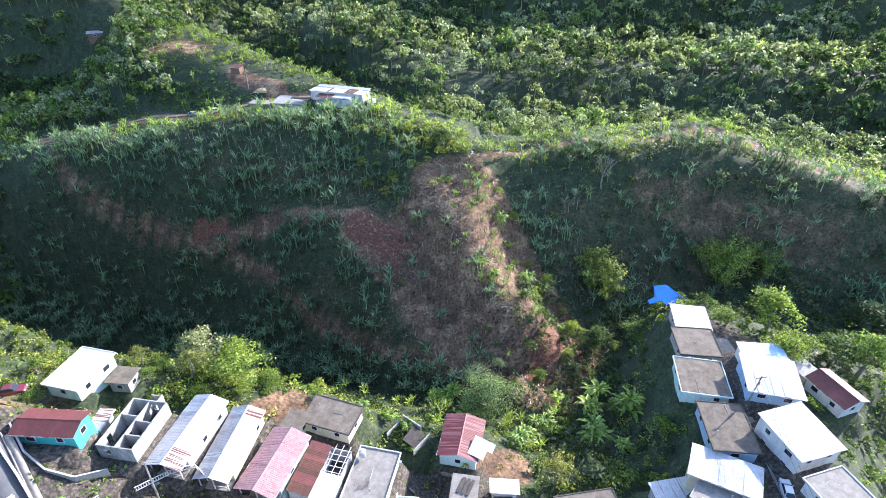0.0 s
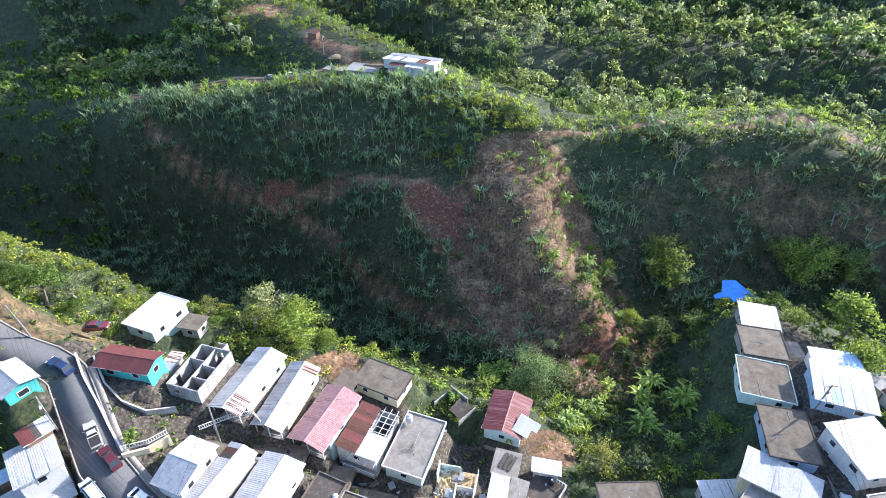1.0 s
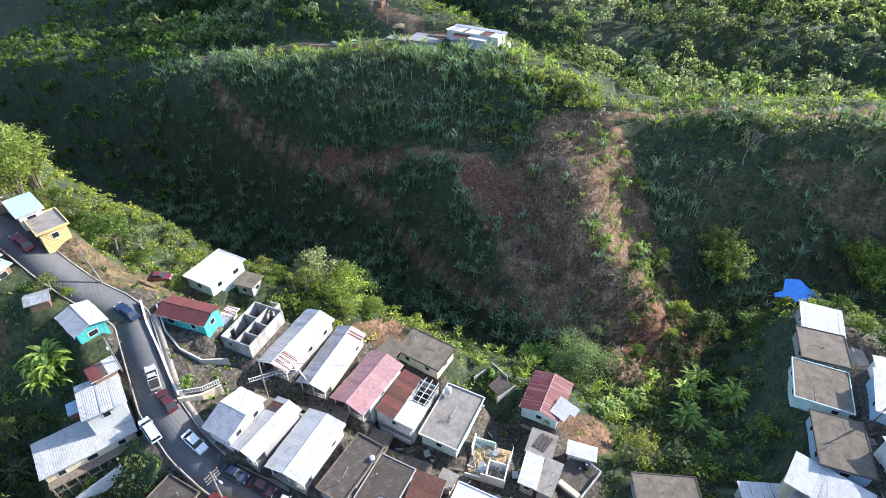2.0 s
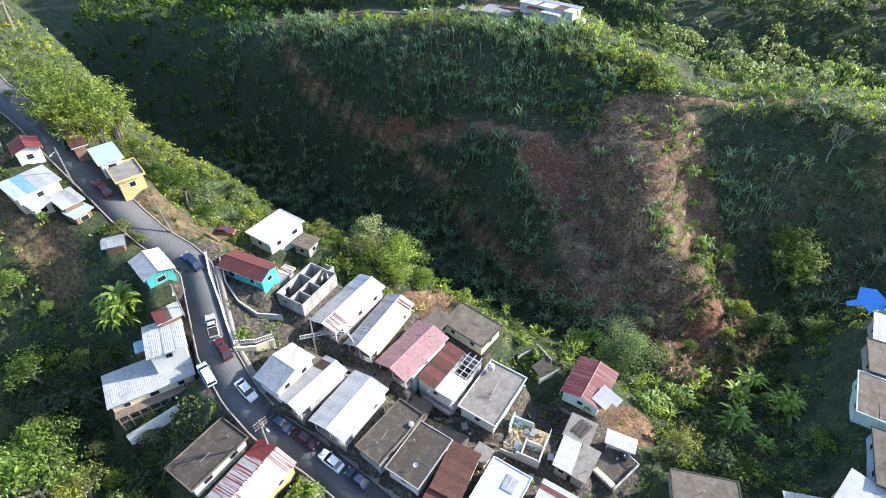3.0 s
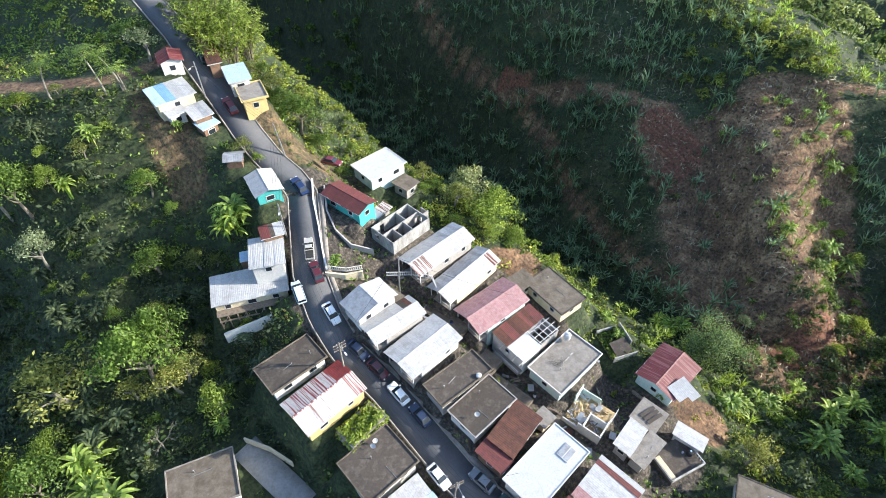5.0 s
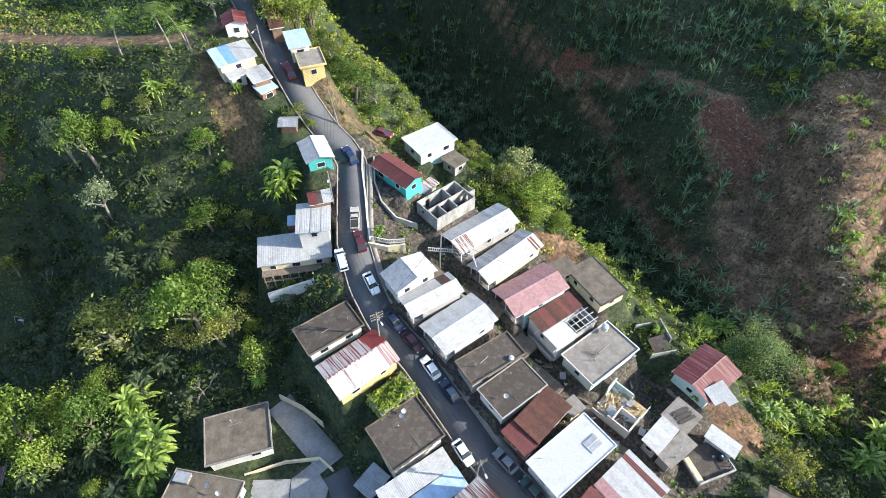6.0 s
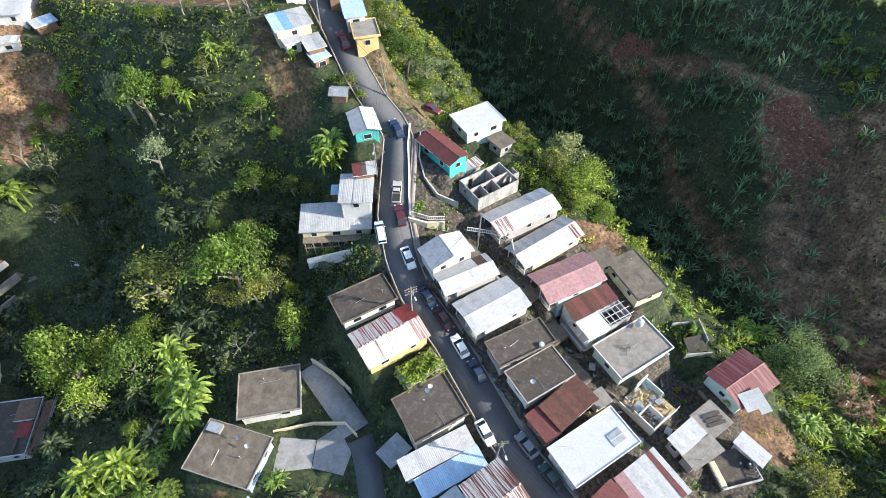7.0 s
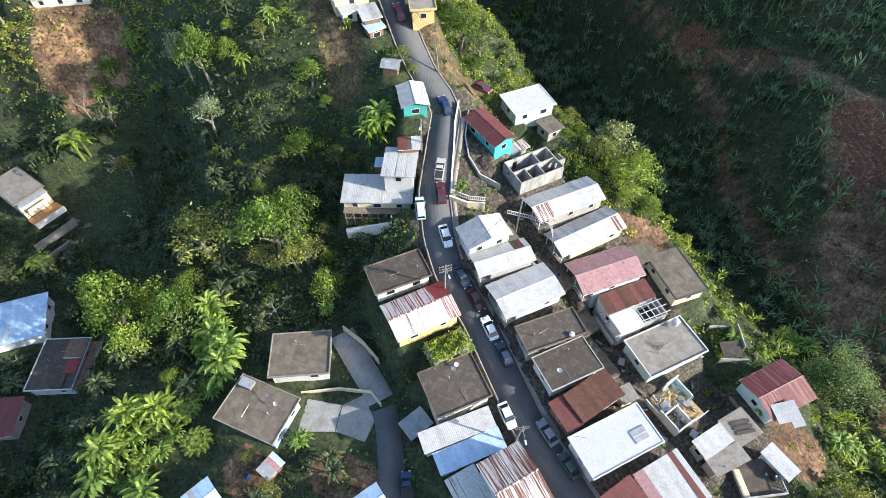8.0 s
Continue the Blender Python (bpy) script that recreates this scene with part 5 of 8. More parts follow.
part("low_wall", Shape().box(-3.5, -2.8, 0, 3.5, -2.6, .8), BLOCK_WALL, terrace)
part("low_wall", Shape().box(-3.5, -2.6, 0, -3.3, 2.8, .6), BLOCK_WALL, terrace)
part("planter", Shape().box(-3.2, -2.5, 0, -2.4, 1.6, .5), CREAM_WALL, terrace)
for k in range(9):
    part("baluster", Shape().box(3.3, -2.5 + k * .55, 0, 3.4, -2.38 + k * .55, .8), WHITE_PAINT, terrace)
part("rail", Shape().box(3.28, -2.6, .8, 3.42, 2.6, .9), WHITE_PAINT, terrace)
water_tank(11.9, 55.7, -4.2, .55, 1.1, RUBBER, "black plastic water tank on a dark terrace")
bucket = thing("bucket", pose(10.9, 55.2, -4.2), "small white bucket on a dark terrace", "bucket")
part("pail", Shape().tube([(0, 0, 0), (0, 0, .35)], [.14, .18], 10), WHITE_PAINT, bucket)
part("rim", Shape().tube([(0, 0, .35), (0, 0, .38)], [.19, .19], 10), STEEL, bucket)


# ---------------------------------------------------------------- hilltop yard
hill_yard = thing("hill_yard", pose(-55, 195, ground_z(-55, 195), 0, 0, -8), "pale concrete yard beside the hilltop house", "yard", kind="structure")
part("slab", Shape().box(-6, -4.5, -2.5, 7, 4.5, .15), NEW_CONCRETE, hill_yard)
part("slab", Shape().box(-14, -5.5, -2.5, -6.1, -1.5, .02), CONCRETE, hill_yard)
dwelling("shed", "rusty sheet-roofed shed above the hilltop yard", -79.5, 214.5, ground_z(-79.5, 214.5) + 2.4, 5.0, 3.6, -20, "shed", [RUST_SHEET], WOOD_WALL, tall=2.4, rise=.5, sides="")
dwelling("shed", "pale sheet-roofed hut among the trees on the spur", -177.6, 294.2, ground_z(-177.6, 294.2) + 2.2, 8.0, 5.0, 15, "gable", [GREY_SHEET], WOOD_WALL, tall=2.4, rise=.7, sides="s")
water_tank(-25.3, 189.0, ground_z(-25.3, 189.0), 1.7, 1.3, WHITE_PAINT, "wide low white water tank beside the hilltop house")
mound = thing("earth_mound", pose(-67.0, 203.0, ground_z(-67.0, 203.0) - .2), "ochre heap of dug earth beside the yard", "earth heap")
n = 13
grid = [(3.4 * (i / 6 - 1), 2.0 * (j / 6 - 1), 1.1 * max(0, 1 - (i / 6 - 1) ** 2 - (j / 6 - 1) ** 2) ** .7 * rng.uniform(.75, 1.15) - .3) for j in range(n) for i in range(n)]
part("earth", Shape().add(grid, [(j * n + i, j * n + i + 1, (j + 1) * n + i + 1, (j + 1) * n + i) for j in range(n - 1) for i in range(n - 1)]), STRAW, mound)
utility_pole(-73.5, 206.0, ground_z(-73.5, 206.0), 7.5, .2, 0, 30, 0, True)

# bars, pipes and broken beams on the flat roofs
def roof_pipe(x, y, z, turn, ln):
    p = thing("roof_pipe", pose(x, y, z, 0, 0, turn), "thin grey pipe lying along a flat roof", "pipe", "roof pipes")
    part("pipe", Shape().tube([(-ln, 0, .04), (ln, .1, .04)], [.03, .03], 6), STEEL, p)
    part("elbow", Shape().tube([(ln, .1, .04), (ln, .1, .3)], [.035, .035], 6), STEEL, p)


def vent_stub(x, y, z):
    p = thing("vent_pipe", pose(x, y, z), "short grey vent pipe on a flat roof", "vent pipe", "vent pipes")
    part("pipe", Shape().tube([(0, 0, 0), (0, 0, .7)], [.06, .06], 8), STEEL, p)
    part("cap", Shape().tube([(0, 0, .72), (0, 0, .78)], [.12, .03], 8), STEEL, p)


for slab in [o for o in scene.objects if o.name.startswith("roof_slab") and o.parent and o.parent.name.startswith("house")]:
    at = slab.parent.matrix_basis
    corner = [v.co for v in slab.data.vertices]
    half_l, half_w, top = max(v.x for v in corner) - .9, max(v.y for v in corner) - .7, max(v.z for v in corner)
    if half_l > 2 and slab.data.materials[0] != WHITE_PAINT:
        p = at @ Vector((rng.uniform(-.4, .4) * half_l, rng.uniform(-.8, .8) * half_w, top))
        roof_pipe(p.x, p.y, p.z, math.degrees(at.to_euler().z) + rng.choice([0, 90, 8]), min(half_l, half_w) * rng.uniform(.3, .5))
        p = at @ Vector((rng.uniform(-1, 1) * half_l, rng.uniform(-1, 1) * half_w, top))
        vent_stub(p.x, p.y, p.z)

# ---------------------------------------------------------------- the ground, one sheet to the horizon
def graded(stops, steps, far, growth):
    """Grid lines: even steps from stop to stop, then ever wider out to far."""
    mid = [v for a, b, step in zip(stops, stops[1:], steps) for v in np.arange(a, b - step * .5, step)] + [stops[-1]]
    right, s = [], steps[-1]
    while (right or mid)[-1] < far:
        s *= growth
        right.append((right or mid)[-1] + s)
    left, s = [], steps[0]
    while (left or mid[:1])[-1] > -far:
        s *= growth
        left.append((left or mid[:1])[-1] - s)
    return np.array(left[::-1] + mid + right)


# bare earth: polyline, how bare, inner and outer reach in metres
CLEARED_RIB = [
    ([(-8, 140, 0), (-4, 128, 0), (4, 117, 0), (12, 108, 0)], .70, 8, 18),
    ([(0, 151, 0), (11, 147, 0), (19, 133, 0), (29, 121, 0), (34, 112, 0), (26, 98, 0)], .97, 7.5, 14),
    ([(-25, 142, 0), (-15, 134, 0)], 1, 5, 8),
    ([(-38, 132, 0), (-28, 122, 0), (-4, 109, 0)], .42, 2, 14)]
HILL_PATHS = [
    ([(-170, 178, 0), (-120, 162, 0), (-60, 149, 0), (-20, 135, 0)], .37, 17, 34),
    ([(45, 145, 0), (100, 155, 0), (140, 148, 0)], .42, 10, 24),
    ([(-80, 165, 0), (-50, 160, 0), (-15, 156, 0)], .42, 2, 9),
    ([(66, 160, 0), (96, 156, 0), (125, 148, 0)], .5, 3, 9),
    (HILL_TRACK, .95, 2.4, 5),
    ([(-45, 148, 0), (30, 150, 0)], .38, 8, 26)]
CUT_TRACKS = [
    ([(-142, 184, 0), (-131, 173, 0), (-122, 168, 0), (-108, 162, 0), (-84, 154, 0), (-72, 151, 0), (-56, 142, 0), (-40, 129, 0), (-24, 118, 0), (-1, 106, 0)], .72, .5, 1.9),
    ([(-84, 154, 0), (-47, 150, 0), (-16, 142, 0), (-4, 147, 0), (8, 159, 0), (29, 170, 0), (69, 180, 0)], .9, .7, 2.4),
    ([(71, 180, 0), (91, 185, 0), (107, 178, 0), (132, 165, 0)], 1, 2.2, 4.5),
    ([(-84, 57, 0), (-77, 59, 0), (-69, 64, 0)], .5, 4, 8)]
DIRT_YARDS = [
    ([(-34, 70, 0), (-30, 74, 0)], .95, 2, 5),
    ([(9, 63, 0), (13, 65, 0)], .95, 3, 6),
    ([(-145, -5, 0), (-150, -1, 0), (-158, 1.5, 0), (-170, 18, 0)], .95, 4, 9),
    ([(-147, 8, 0), (-141, 5, 0)], .8, 2, 6),
    (SIDE_ROAD, .62, 1.5, 4),
    ([(-100, 45, 0), (-88, 41, 0)], .52, 3, 9)]
DIRT_PATCHES = [
    ([(-30, 0, 0), (-25, 3, 0)], .8, 2, 6),
    ([(-36, -12, 0), (-40, -11, 0)], .8, 2, 5),
    ([(-62, 203, 0), (-80, 214, 0)], .75, 3, 6),
    ([(-121, 237, 0), (-112, 244, 0), (-103, 238, 0)], .8, 4, 9)]


CLAY = [
    ([(-25, 142, 0), (-15, 139, 0)], 1, 3.2, 6.0),
    ([(-15, 138, 0), (-16, 131, 0)], .95, 2.0, 4.5),
    ([(-82, 155, 0), (-72, 154, 0)], .8, .8, 2.4),
    ([(30, 110, 0), (24, 99, 0)], .62, 2, 6)]


def bare_soil(x, y):
    """How bare the earth is: the cleared rib, its landslip, the tracks and yards."""
    b = np.zeros(np.shape(x))
    for line, level, inner, outer in CLEARED_RIB + HILL_PATHS + CUT_TRACKS + DIRT_YARDS + DIRT_PATCHES:
        b = np.maximum(b, level * (1 - ease(inner, outer, along(line, x, y)[0])))
    return b


def red_clay(x, y):
    """Freshly dug red clay: the furrowed field, the cut beside the track, the slip at the foot of the rib."""
    c = np.zeros(np.shape(x))
    for line, level, inner, outer in CLAY:
        c = np.maximum(c, level * (1 - ease(inner, outer, along(line, x, y)[0])))
    return c


def trodden(x, y):
    """Grey dust, broken concrete and clutter between the houses."""
    d = np.full(np.shape(x), 1e9)
    for line in (ROAD[:9], SPUR_ROAD, [(-42, 48, 0), (-28, 50, 0), (-12, 48, 0), (0, 45, 0)], [(-40, 62, 0), (-24, 58, 0), (-8, 54, 0), (6, 54, 0)], [(-64, 51, 0), (-56, 49.5, 0), (-48, 50, 0)]):
        d = np.minimum(d, along(line, x, y)[0])
    side = along(ROAD, x, y)[0]
    return (1 - ease(6, 12, d)) * np.where((y < along_y(x)) & (side > 4), .25, 1)


def along_y(x):
    return np.interp(x, [-90, -68, -57, -44, -25, -2, 12], [55, 51, 40, 34, 31, 27, 22])


def build_ground():
    xs, ys = graded((-190, -80, 25, 160), (2.2, 1.1, 2.1), 2600, 1.14), graded((-80, 0, 90, 240), (2.3, 1.1, 2.0), 2600, 1.14)
    gx, gy = np.meshgrid(xs, ys)
    z = height(gx, gy, PADS)
    n, m = len(xs), len(ys)
    i = (np.arange(m - 1)[:, None] * n + np.arange(n - 1)[None]).ravel()
    quads = np.stack([i, i + 1, i + n + 1, i + n], 1)
    me = bulk("ground", np.stack([gx.ravel(), gy.ravel(), z.ravel()], 1), quads, GROUND)
    me.polygons.foreach_set("use_smooth", [True] * len(me.polygons))
    layer = me.attributes.new("bare", "FLOAT", "POINT")
    layer.data.foreach_set("value", bare_soil(gx, gy).ravel().astype(np.float32))
    layer = me.attributes.new("clay", "FLOAT", "POINT")
    layer.data.foreach_set("value", red_clay(gx, gy).ravel().astype(np.float32))
    layer = me.attributes.new("trodden", "FLOAT", "POINT")
    layer.data.foreach_set("value", trodden(gx, gy).ravel().astype(np.float32))
    tagged(new("ground", me), "steep green hillsides with bare reddish soil", "ground", kind="structure")


def smooth_line(points, step):
    """A polyline resampled with rounded corners."""
    p = np.array(points, float)
    s = np.concatenate([[0], np.cumsum(np.linalg.norm(np.diff(p[:, :2], axis=0), axis=1))])
    u = np.arange(0, s[-1], step)
    return np.stack([np.interp(u, s, p[:, k]) for k in range(3)], 1)


def rounded(points, rounds=2):
    """The polyline with its corners cut."""
    p = [np.array(q, float) for q in points]
    for _ in range(rounds):
        p = [p[0]] + [r for a, b in zip(p, p[1:]) for r in (a * .75 + b * .25, a * .25 + b * .75)] + [p[-1]]
    return [tuple(q) for q in p]


def ribbon(points, half_a, half_b, lift, thick):
    """A slab along a polyline from half_a to half_b on its left side."""
    p = smooth_line(points, 1.5)
    d = np.gradient(p[:, :2], axis=0)
    for _ in range(3):
        d[1:-1] = (d[:-2] + 2 * d[1:-1] + d[2:]) / 4
    nrm = np.stack([-d[:, 1], d[:, 0]], 1) / np.linalg.norm(d, axis=1)[:, None]
    a, b = p[:, :2] + nrm * half_a, p[:, :2] + nrm * half_b
    n = len(p)
    v = np.concatenate([np.c_[a, p[:, 2] + lift], np.c_[b, p[:, 2] + lift], np.c_[b, p[:, 2] + lift - thick], np.c_[a, p[:, 2] + lift - thick]])
    i = np.arange(n - 1)
    q = np.concatenate([np.stack([i + k * n, i + 1 + k * n, i + 1 + ((k + 1) % 4) * n, i + ((k + 1) % 4) * n], 1) for k in range(4)])
    return v, q[:, ::-1]


def strip(name, points, a, b, lift, thick, material, label, category):
    v, q = ribbon(points, a, b, lift, thick)
    return tagged(new(name, bulk(name, v, q, material)), label, category, kind="structure")


build_ground()
strip("road", ROAD, -2.7, 2.7, .05, .5, ASPHALT, "steep narrow grey asphalt village road", "road")
strip("kerb_1", ROAD, 2.7, 2.95, .17, .6, CONCRETE, "worn concrete kerb along the road", "kerb")
strip("kerb_2", ROAD, -2.95, -2.7, .17, .6, CONCRETE, "worn concrete kerb along the road", "kerb")
strip("pavement_1", ROAD[1:11], -3.9, -2.95, .15, .6, CONCRETE, "narrow concrete pavement beside the road", "pavement")
strip("spur_road", SPUR_ROAD, -1.9, 1.9, .05, .5, CONCRETE, "narrow concrete road between spur houses", "road")
strip("lane", rounded(LANE)[14:], -2.3, 2.3, .12, .8, NEW_CONCRETE, "pale concrete lane sloping down between houses", "road")
strip("lane_foot", rounded(LANE)[:15], -2.1, 2.1, .115, .8, ASPHALT, "dark patched asphalt foot of the lane", "road")
DIRT = surface("packed_dirt", (.115, .085, .058), (.20, .155, .105), .95, patch=.5, grain=3, bump=.4)
strip("hill_track", HILL_TRACK, -1.3, 1.3, .04, .4, DIRT, "packed dirt track to the hilltop house", "road")

# ---------------------------------------------------------------- plants
def unit(v):
    return v / np.maximum(np.linalg.norm(v, axis=-1, keepdims=True), 1e-9)


def leaf_cards(centres, facing, size, slim=.6, rough=.7):
    """One pointed leaf or spray at each centre, roughly across its facing direction; returns (n * 4, 3) corners."""
    n = len(centres)
    facing = unit(facing + rng.normal(0, rough, (n, 3)))
    t = unit(np.cross(facing, rng.normal(0, 1, (n, 3))))
    b = np.cross(facing, t)
    s = (size * rng.uniform(.65, 1.35, n))[:, None]
    droop = facing * s * rng.uniform(-.25, .05, n)[:, None]
    return np.stack([centres - t * s * .5, centres + b * s * slim * .5 + droop * .3, centres + t * s * .5 + droop, centres - b * s * slim * .5 + droop * .3], 1).reshape(-1, 3)


def crown_cards(radius, tall, lobes, per, size, base, flat=1.0, rough=.55):
    """Leaves of a crown: limbs that reach out unevenly, each with a few clumps of foliage, open between them."""
    out, limbs = [], max(3, round(lobes / 4))
    arms = [(2.4 * k + rng.uniform(-.6, .6), rng.uniform(.55, 1.08), rng.uniform(.35, .95)) for k in range(limbs)]
    for k in range(lobes):
        a, far, up = arms[k % limbs]
        u = ((k // limbs) + rng.uniform(.35, 1.0)) / max(1, math.ceil(lobes / limbs))
        a += rng.normal(0, .34)
        reach = radius * .86 * far * u
        lift = tall * (.32 + .55 * up - .30 * u * u + rng.normal(0, .06))
        c = np.array([math.cos(a) * reach, math.sin(a) * reach, base + lift])
        r = radius * rng.uniform(.18, .37) * np.array([rng.uniform(.85, 1.35), rng.uniform(.85, 1.35), rng.uniform(.5, .85) * flat])
        n = max(6, int(per * rng.uniform(.75, 1.4)))
        d = unit(rng.normal(0, 1, (n, 3)) + np.array([0, 0, .45]))
        lump = 1 + .28 * np.sin(d[:, :1] * 6 + k) * np.sin(d[:, 1:2] * 7 + 2 * k) + .15 * np.sin(d[:, 2:] * 11 + k)
        pts = c + d * r * lump * rng.uniform(.55, 1.15, (n, 1))
        out.append(leaf_cards(pts, d, size, .5, rough))
    return np.concatenate(out)


def quads_for(verts):
    return np.arange(len(verts)).reshape(-1, 4)


def trunk_shape(tall, radius, reach, limbs, lean=.15):
    s = Shape()
    a0 = rng.uniform(0, 6.3)
    top = Vector((math.cos(a0) * lean * tall, math.sin(a0) * lean * tall, tall))
    mid = top * .5 + Vector((rng.uniform(-.2, .2), rng.uniform(-.2, .2), 0))
    s.tube([(0, 0, -.8), (0, 0, .1), mid, top], [radius * 1.5, radius * 1.1, radius * .8, radius * .45], 7)
    for k in range(limbs):
        a = 2 * math.pi * k / limbs + rng.uniform(-.4, .4)
        p = top * rng.uniform(.55, .95)
        q = p + Vector((math.cos(a) * reach * .55, math.sin(a) * reach * .55, reach * rng.uniform(.35, .7)))
        e = q + Vector((math.cos(a) * reach * .35, math.sin(a) * reach * .35, reach * rng.uniform(.1, .45)))
        s.tube([p, (p + q) * .5 + Vector((0, 0, -.1)), q, e], [radius * .5, radius * .4, radius * .28, radius * .1], 5)
    return s


def tree_model(material, bark, radius, trunk, tall, lobes=12, per=130, size=.45, limbs=5, flat=1.0):
    """A tree of its own at the origin: (trunk mesh, crown mesh)."""
    t = trunk_shape(trunk + tall * .3, .05 * radius + .06, radius * .6, limbs).mesh("trunk", bark)
    v = crown_cards(radius, tall, lobes, per, size, trunk, flat)
    return t, bulk("crown", v, quads_for(v), material)


def banana_cards(leaves_n, length, width, stem, steps=4, low=.35):
    """Arching leaves, each folded along its midrib; returns corners of quads."""
    quads = []
    for k in range(leaves_n):
        a = 2.4 * k + rng.uniform(-.3, .3)
        rise = rng.uniform(low, 1.25)
        ln, w = length * rng.uniform(.75, 1.15), width * rng.uniform(.8, 1.15)
        d, side = np.array([math.cos(a), math.sin(a), 0]), np.array([-math.sin(a), math.cos(a), 0])
        p, ang, rows = np.array([0, 0, stem]), rise, []
        for i in range(steps + 1):
            u = i / steps
            half = w * .5 * (math.sin(math.pi * min(1, .12 + .88 * u)) ** .6 if i < steps else .05)
            rows.append((p.copy(), half))
            p = p + (d * math.cos(ang) + np.array([0, 0, math.sin(ang)])) * ln / steps
            ang -= rng.uniform(.28, .5)
        for (p0, h0), (p1, h1) in zip(rows, rows[1:]):
            up = np.array([0, 0, .3])
            quads.append([p0, p1, p1 + side * h1 + up * h1, p0 + side * h0 + up * h0])
            quads.append([p0, p0 - side * h0 + up * h0, p1 - side * h1 + up * h1, p1])
    return np.array(quads).reshape(-1, 3)


def stem_cards(tall, radius, sides=5):
    q = []
    for k in range(sides):
        a, b = 2 * math.pi * k / sides, 2 * math.pi * (k + 1) / sides
        q.append([(math.cos(a) * radius, math.sin(a) * radius, -.4), (math.cos(b) * radius, math.sin(b) * radius, -.4),
                  (math.cos(b) * radius * .6, math.sin(b) * radius * .6, tall), (math.cos(a) * radius * .6, math.sin(a) * radius * .6, tall)])
    return np.array(q).reshape(-1, 3)


def spread_out(cards, x, y, z, scale, lean=0.0):
    """The cards copied to many places, turned and sized at random; one array."""
    n = len(x)
    a = rng.uniform(0, 6.283, n)
    c, s = np.cos(a), np.sin(a)
    v = cards[None] * np.asarray(scale)[:, None, None]
    px = v[:, :, 0] * c[:, None] - v[:, :, 1] * s[:, None] + np.asarray(x)[:, None]
    py = v[:, :, 0] * s[:, None] + v[:, :, 1] * c[:, None] + np.asarray(y)[:, None]
    pz = v[:, :, 2] + np.asarray(z)[:, None]
    return np.stack([px, py, pz], 2).reshape(-1, 3)


def jittered(x0, x1, y0, y1, step):
    gx, gy = np.meshgrid(np.arange(x0, x1, step), np.arange(y0, y1, step))
    x = gx.ravel() + rng.uniform(-.5, .5, gx.size) * step
    y = gy.ravel() + rng.uniform(-.5, .5, gx.size) * step
    return x, y


RIDGE_LINE, RAVINE_L, RAVINE_R, RIB_LINE = RIDGE, RAVINE_LEFT, RAVINE_RIGHT, RIB


def y_of(line, x):
    p = sorted((a, b) for a, b, _ in line)
    return np.interp(x, [a for a, _ in p], [b for _, b in p])


def ravine_y(x):
    return np.where(x < 24, y_of(RAVINE_L, x), y_of(RAVINE_R, x))


def clear_of(x, y, road=4.5, house=1.2):
    """True where neither road nor house stands within these distances."""
    ok = np.ones(np.shape(x), bool)
    for line, extra in ((ROAD, 0), (SPUR_ROAD, -.8), (LANE, -1.5), (SIDE_ROAD, -1.2), (HILL_TRACK, -1.5)):
        ok &= along(line, x, y)[0] > road + extra
    for px, py, hl, hw, turn, _ in PADS:
        c, s = np.cos(turn), np.sin(turn)
        u, v = (x - px) * c + (y - py) * s, -(x - px) * s + (y - py) * c
        ok &= np.maximum(np.abs(u) - hl, np.abs(v) - hw) > house
    return ok


def open_spot(x, y):
    """Ground kept free of thickets: the sunny slope at the valley head, the banana grove, the lawn."""
    slope_head = (x < -131) & (y > -17) & (y < 17) & (height(x, y) > 2)
    return slope_head | (along([(-62, -24, 0), (-51, -25, 0), (-48, -16, 0)], x, y)[0] < 7.5) | (along([(-66, -5, 0), (-56, -8, 0)], x, y)[0] < 4) | (np.hypot(x + 126, y + 15) < 10)


def stuff(name, pieces, material, label, category):
    v = np.concatenate(pieces)
    return tagged(new(name, bulk(name, v, quads_for(v), material)), label, category, kind="stuff")


def field(cards_list, x, y, lo, hi, sink=.1):
    """Cards of several models shared out over places on the ground."""
    z = height(x, y, PADS) - sink
    sc = rng.uniform(lo, hi, len(x))
    pick = rng.integers(0, len(cards_list), len(x))
    return [spread_out(c, x[pick == k], y[pick == k], z[pick == k], sc[pick == k]) for k, c in enumerate(cards_list) if (pick == k).any()]


# ---- far woods
def far_crown(fine):
    """A woodland tree: tall and uneven, some slender, some spreading."""
    r = rng.uniform(2.8, 5.2)
    slim = rng.uniform(.6, 1.7)
    base = rng.uniform(.5, 3.0)
    v = crown_cards(r, r * slim + 1, int(rng.integers(9, 15)), 12 if fine else 8, 1.12 if fine else 1.65, base)
    return np.concatenate([v, stem_cards(base + r * slim * .6, .2, 4)])


FAR_MODELS = [far_crown(True) for _ in range(12)]
FARTHEST = [far_crown(False) for _ in range(8)]
x, y = jittered(-330, 330, 165, 420, 6.0)
spur = along(NORTH_SPUR, x, y)[0]
keep = (y > y_of(RIDGE_LINE, x) + 20 + 5 * np.sin(x * .09)) & (x < 40 + y * .85) & (x > -50 - y * .75) & (np.hypot(x, y) < 430) & (along(HILL_TRACK, x, y)[0] > 9)
keep &= (np.hypot(x - 16, (y - 272) * .7) > 9) & clear_of(x, y, 7, 8) & ~((spur < 26) & (x > -128) & (y < 266)) & (np.hypot(x + 176, y - 290) > 8) & (along([(-56, 204, 0), (-80, 212, 0)], x, y)[0] > 15)
keep &= rng.random(len(x)) < .93
x, y = x[keep], y[keep]
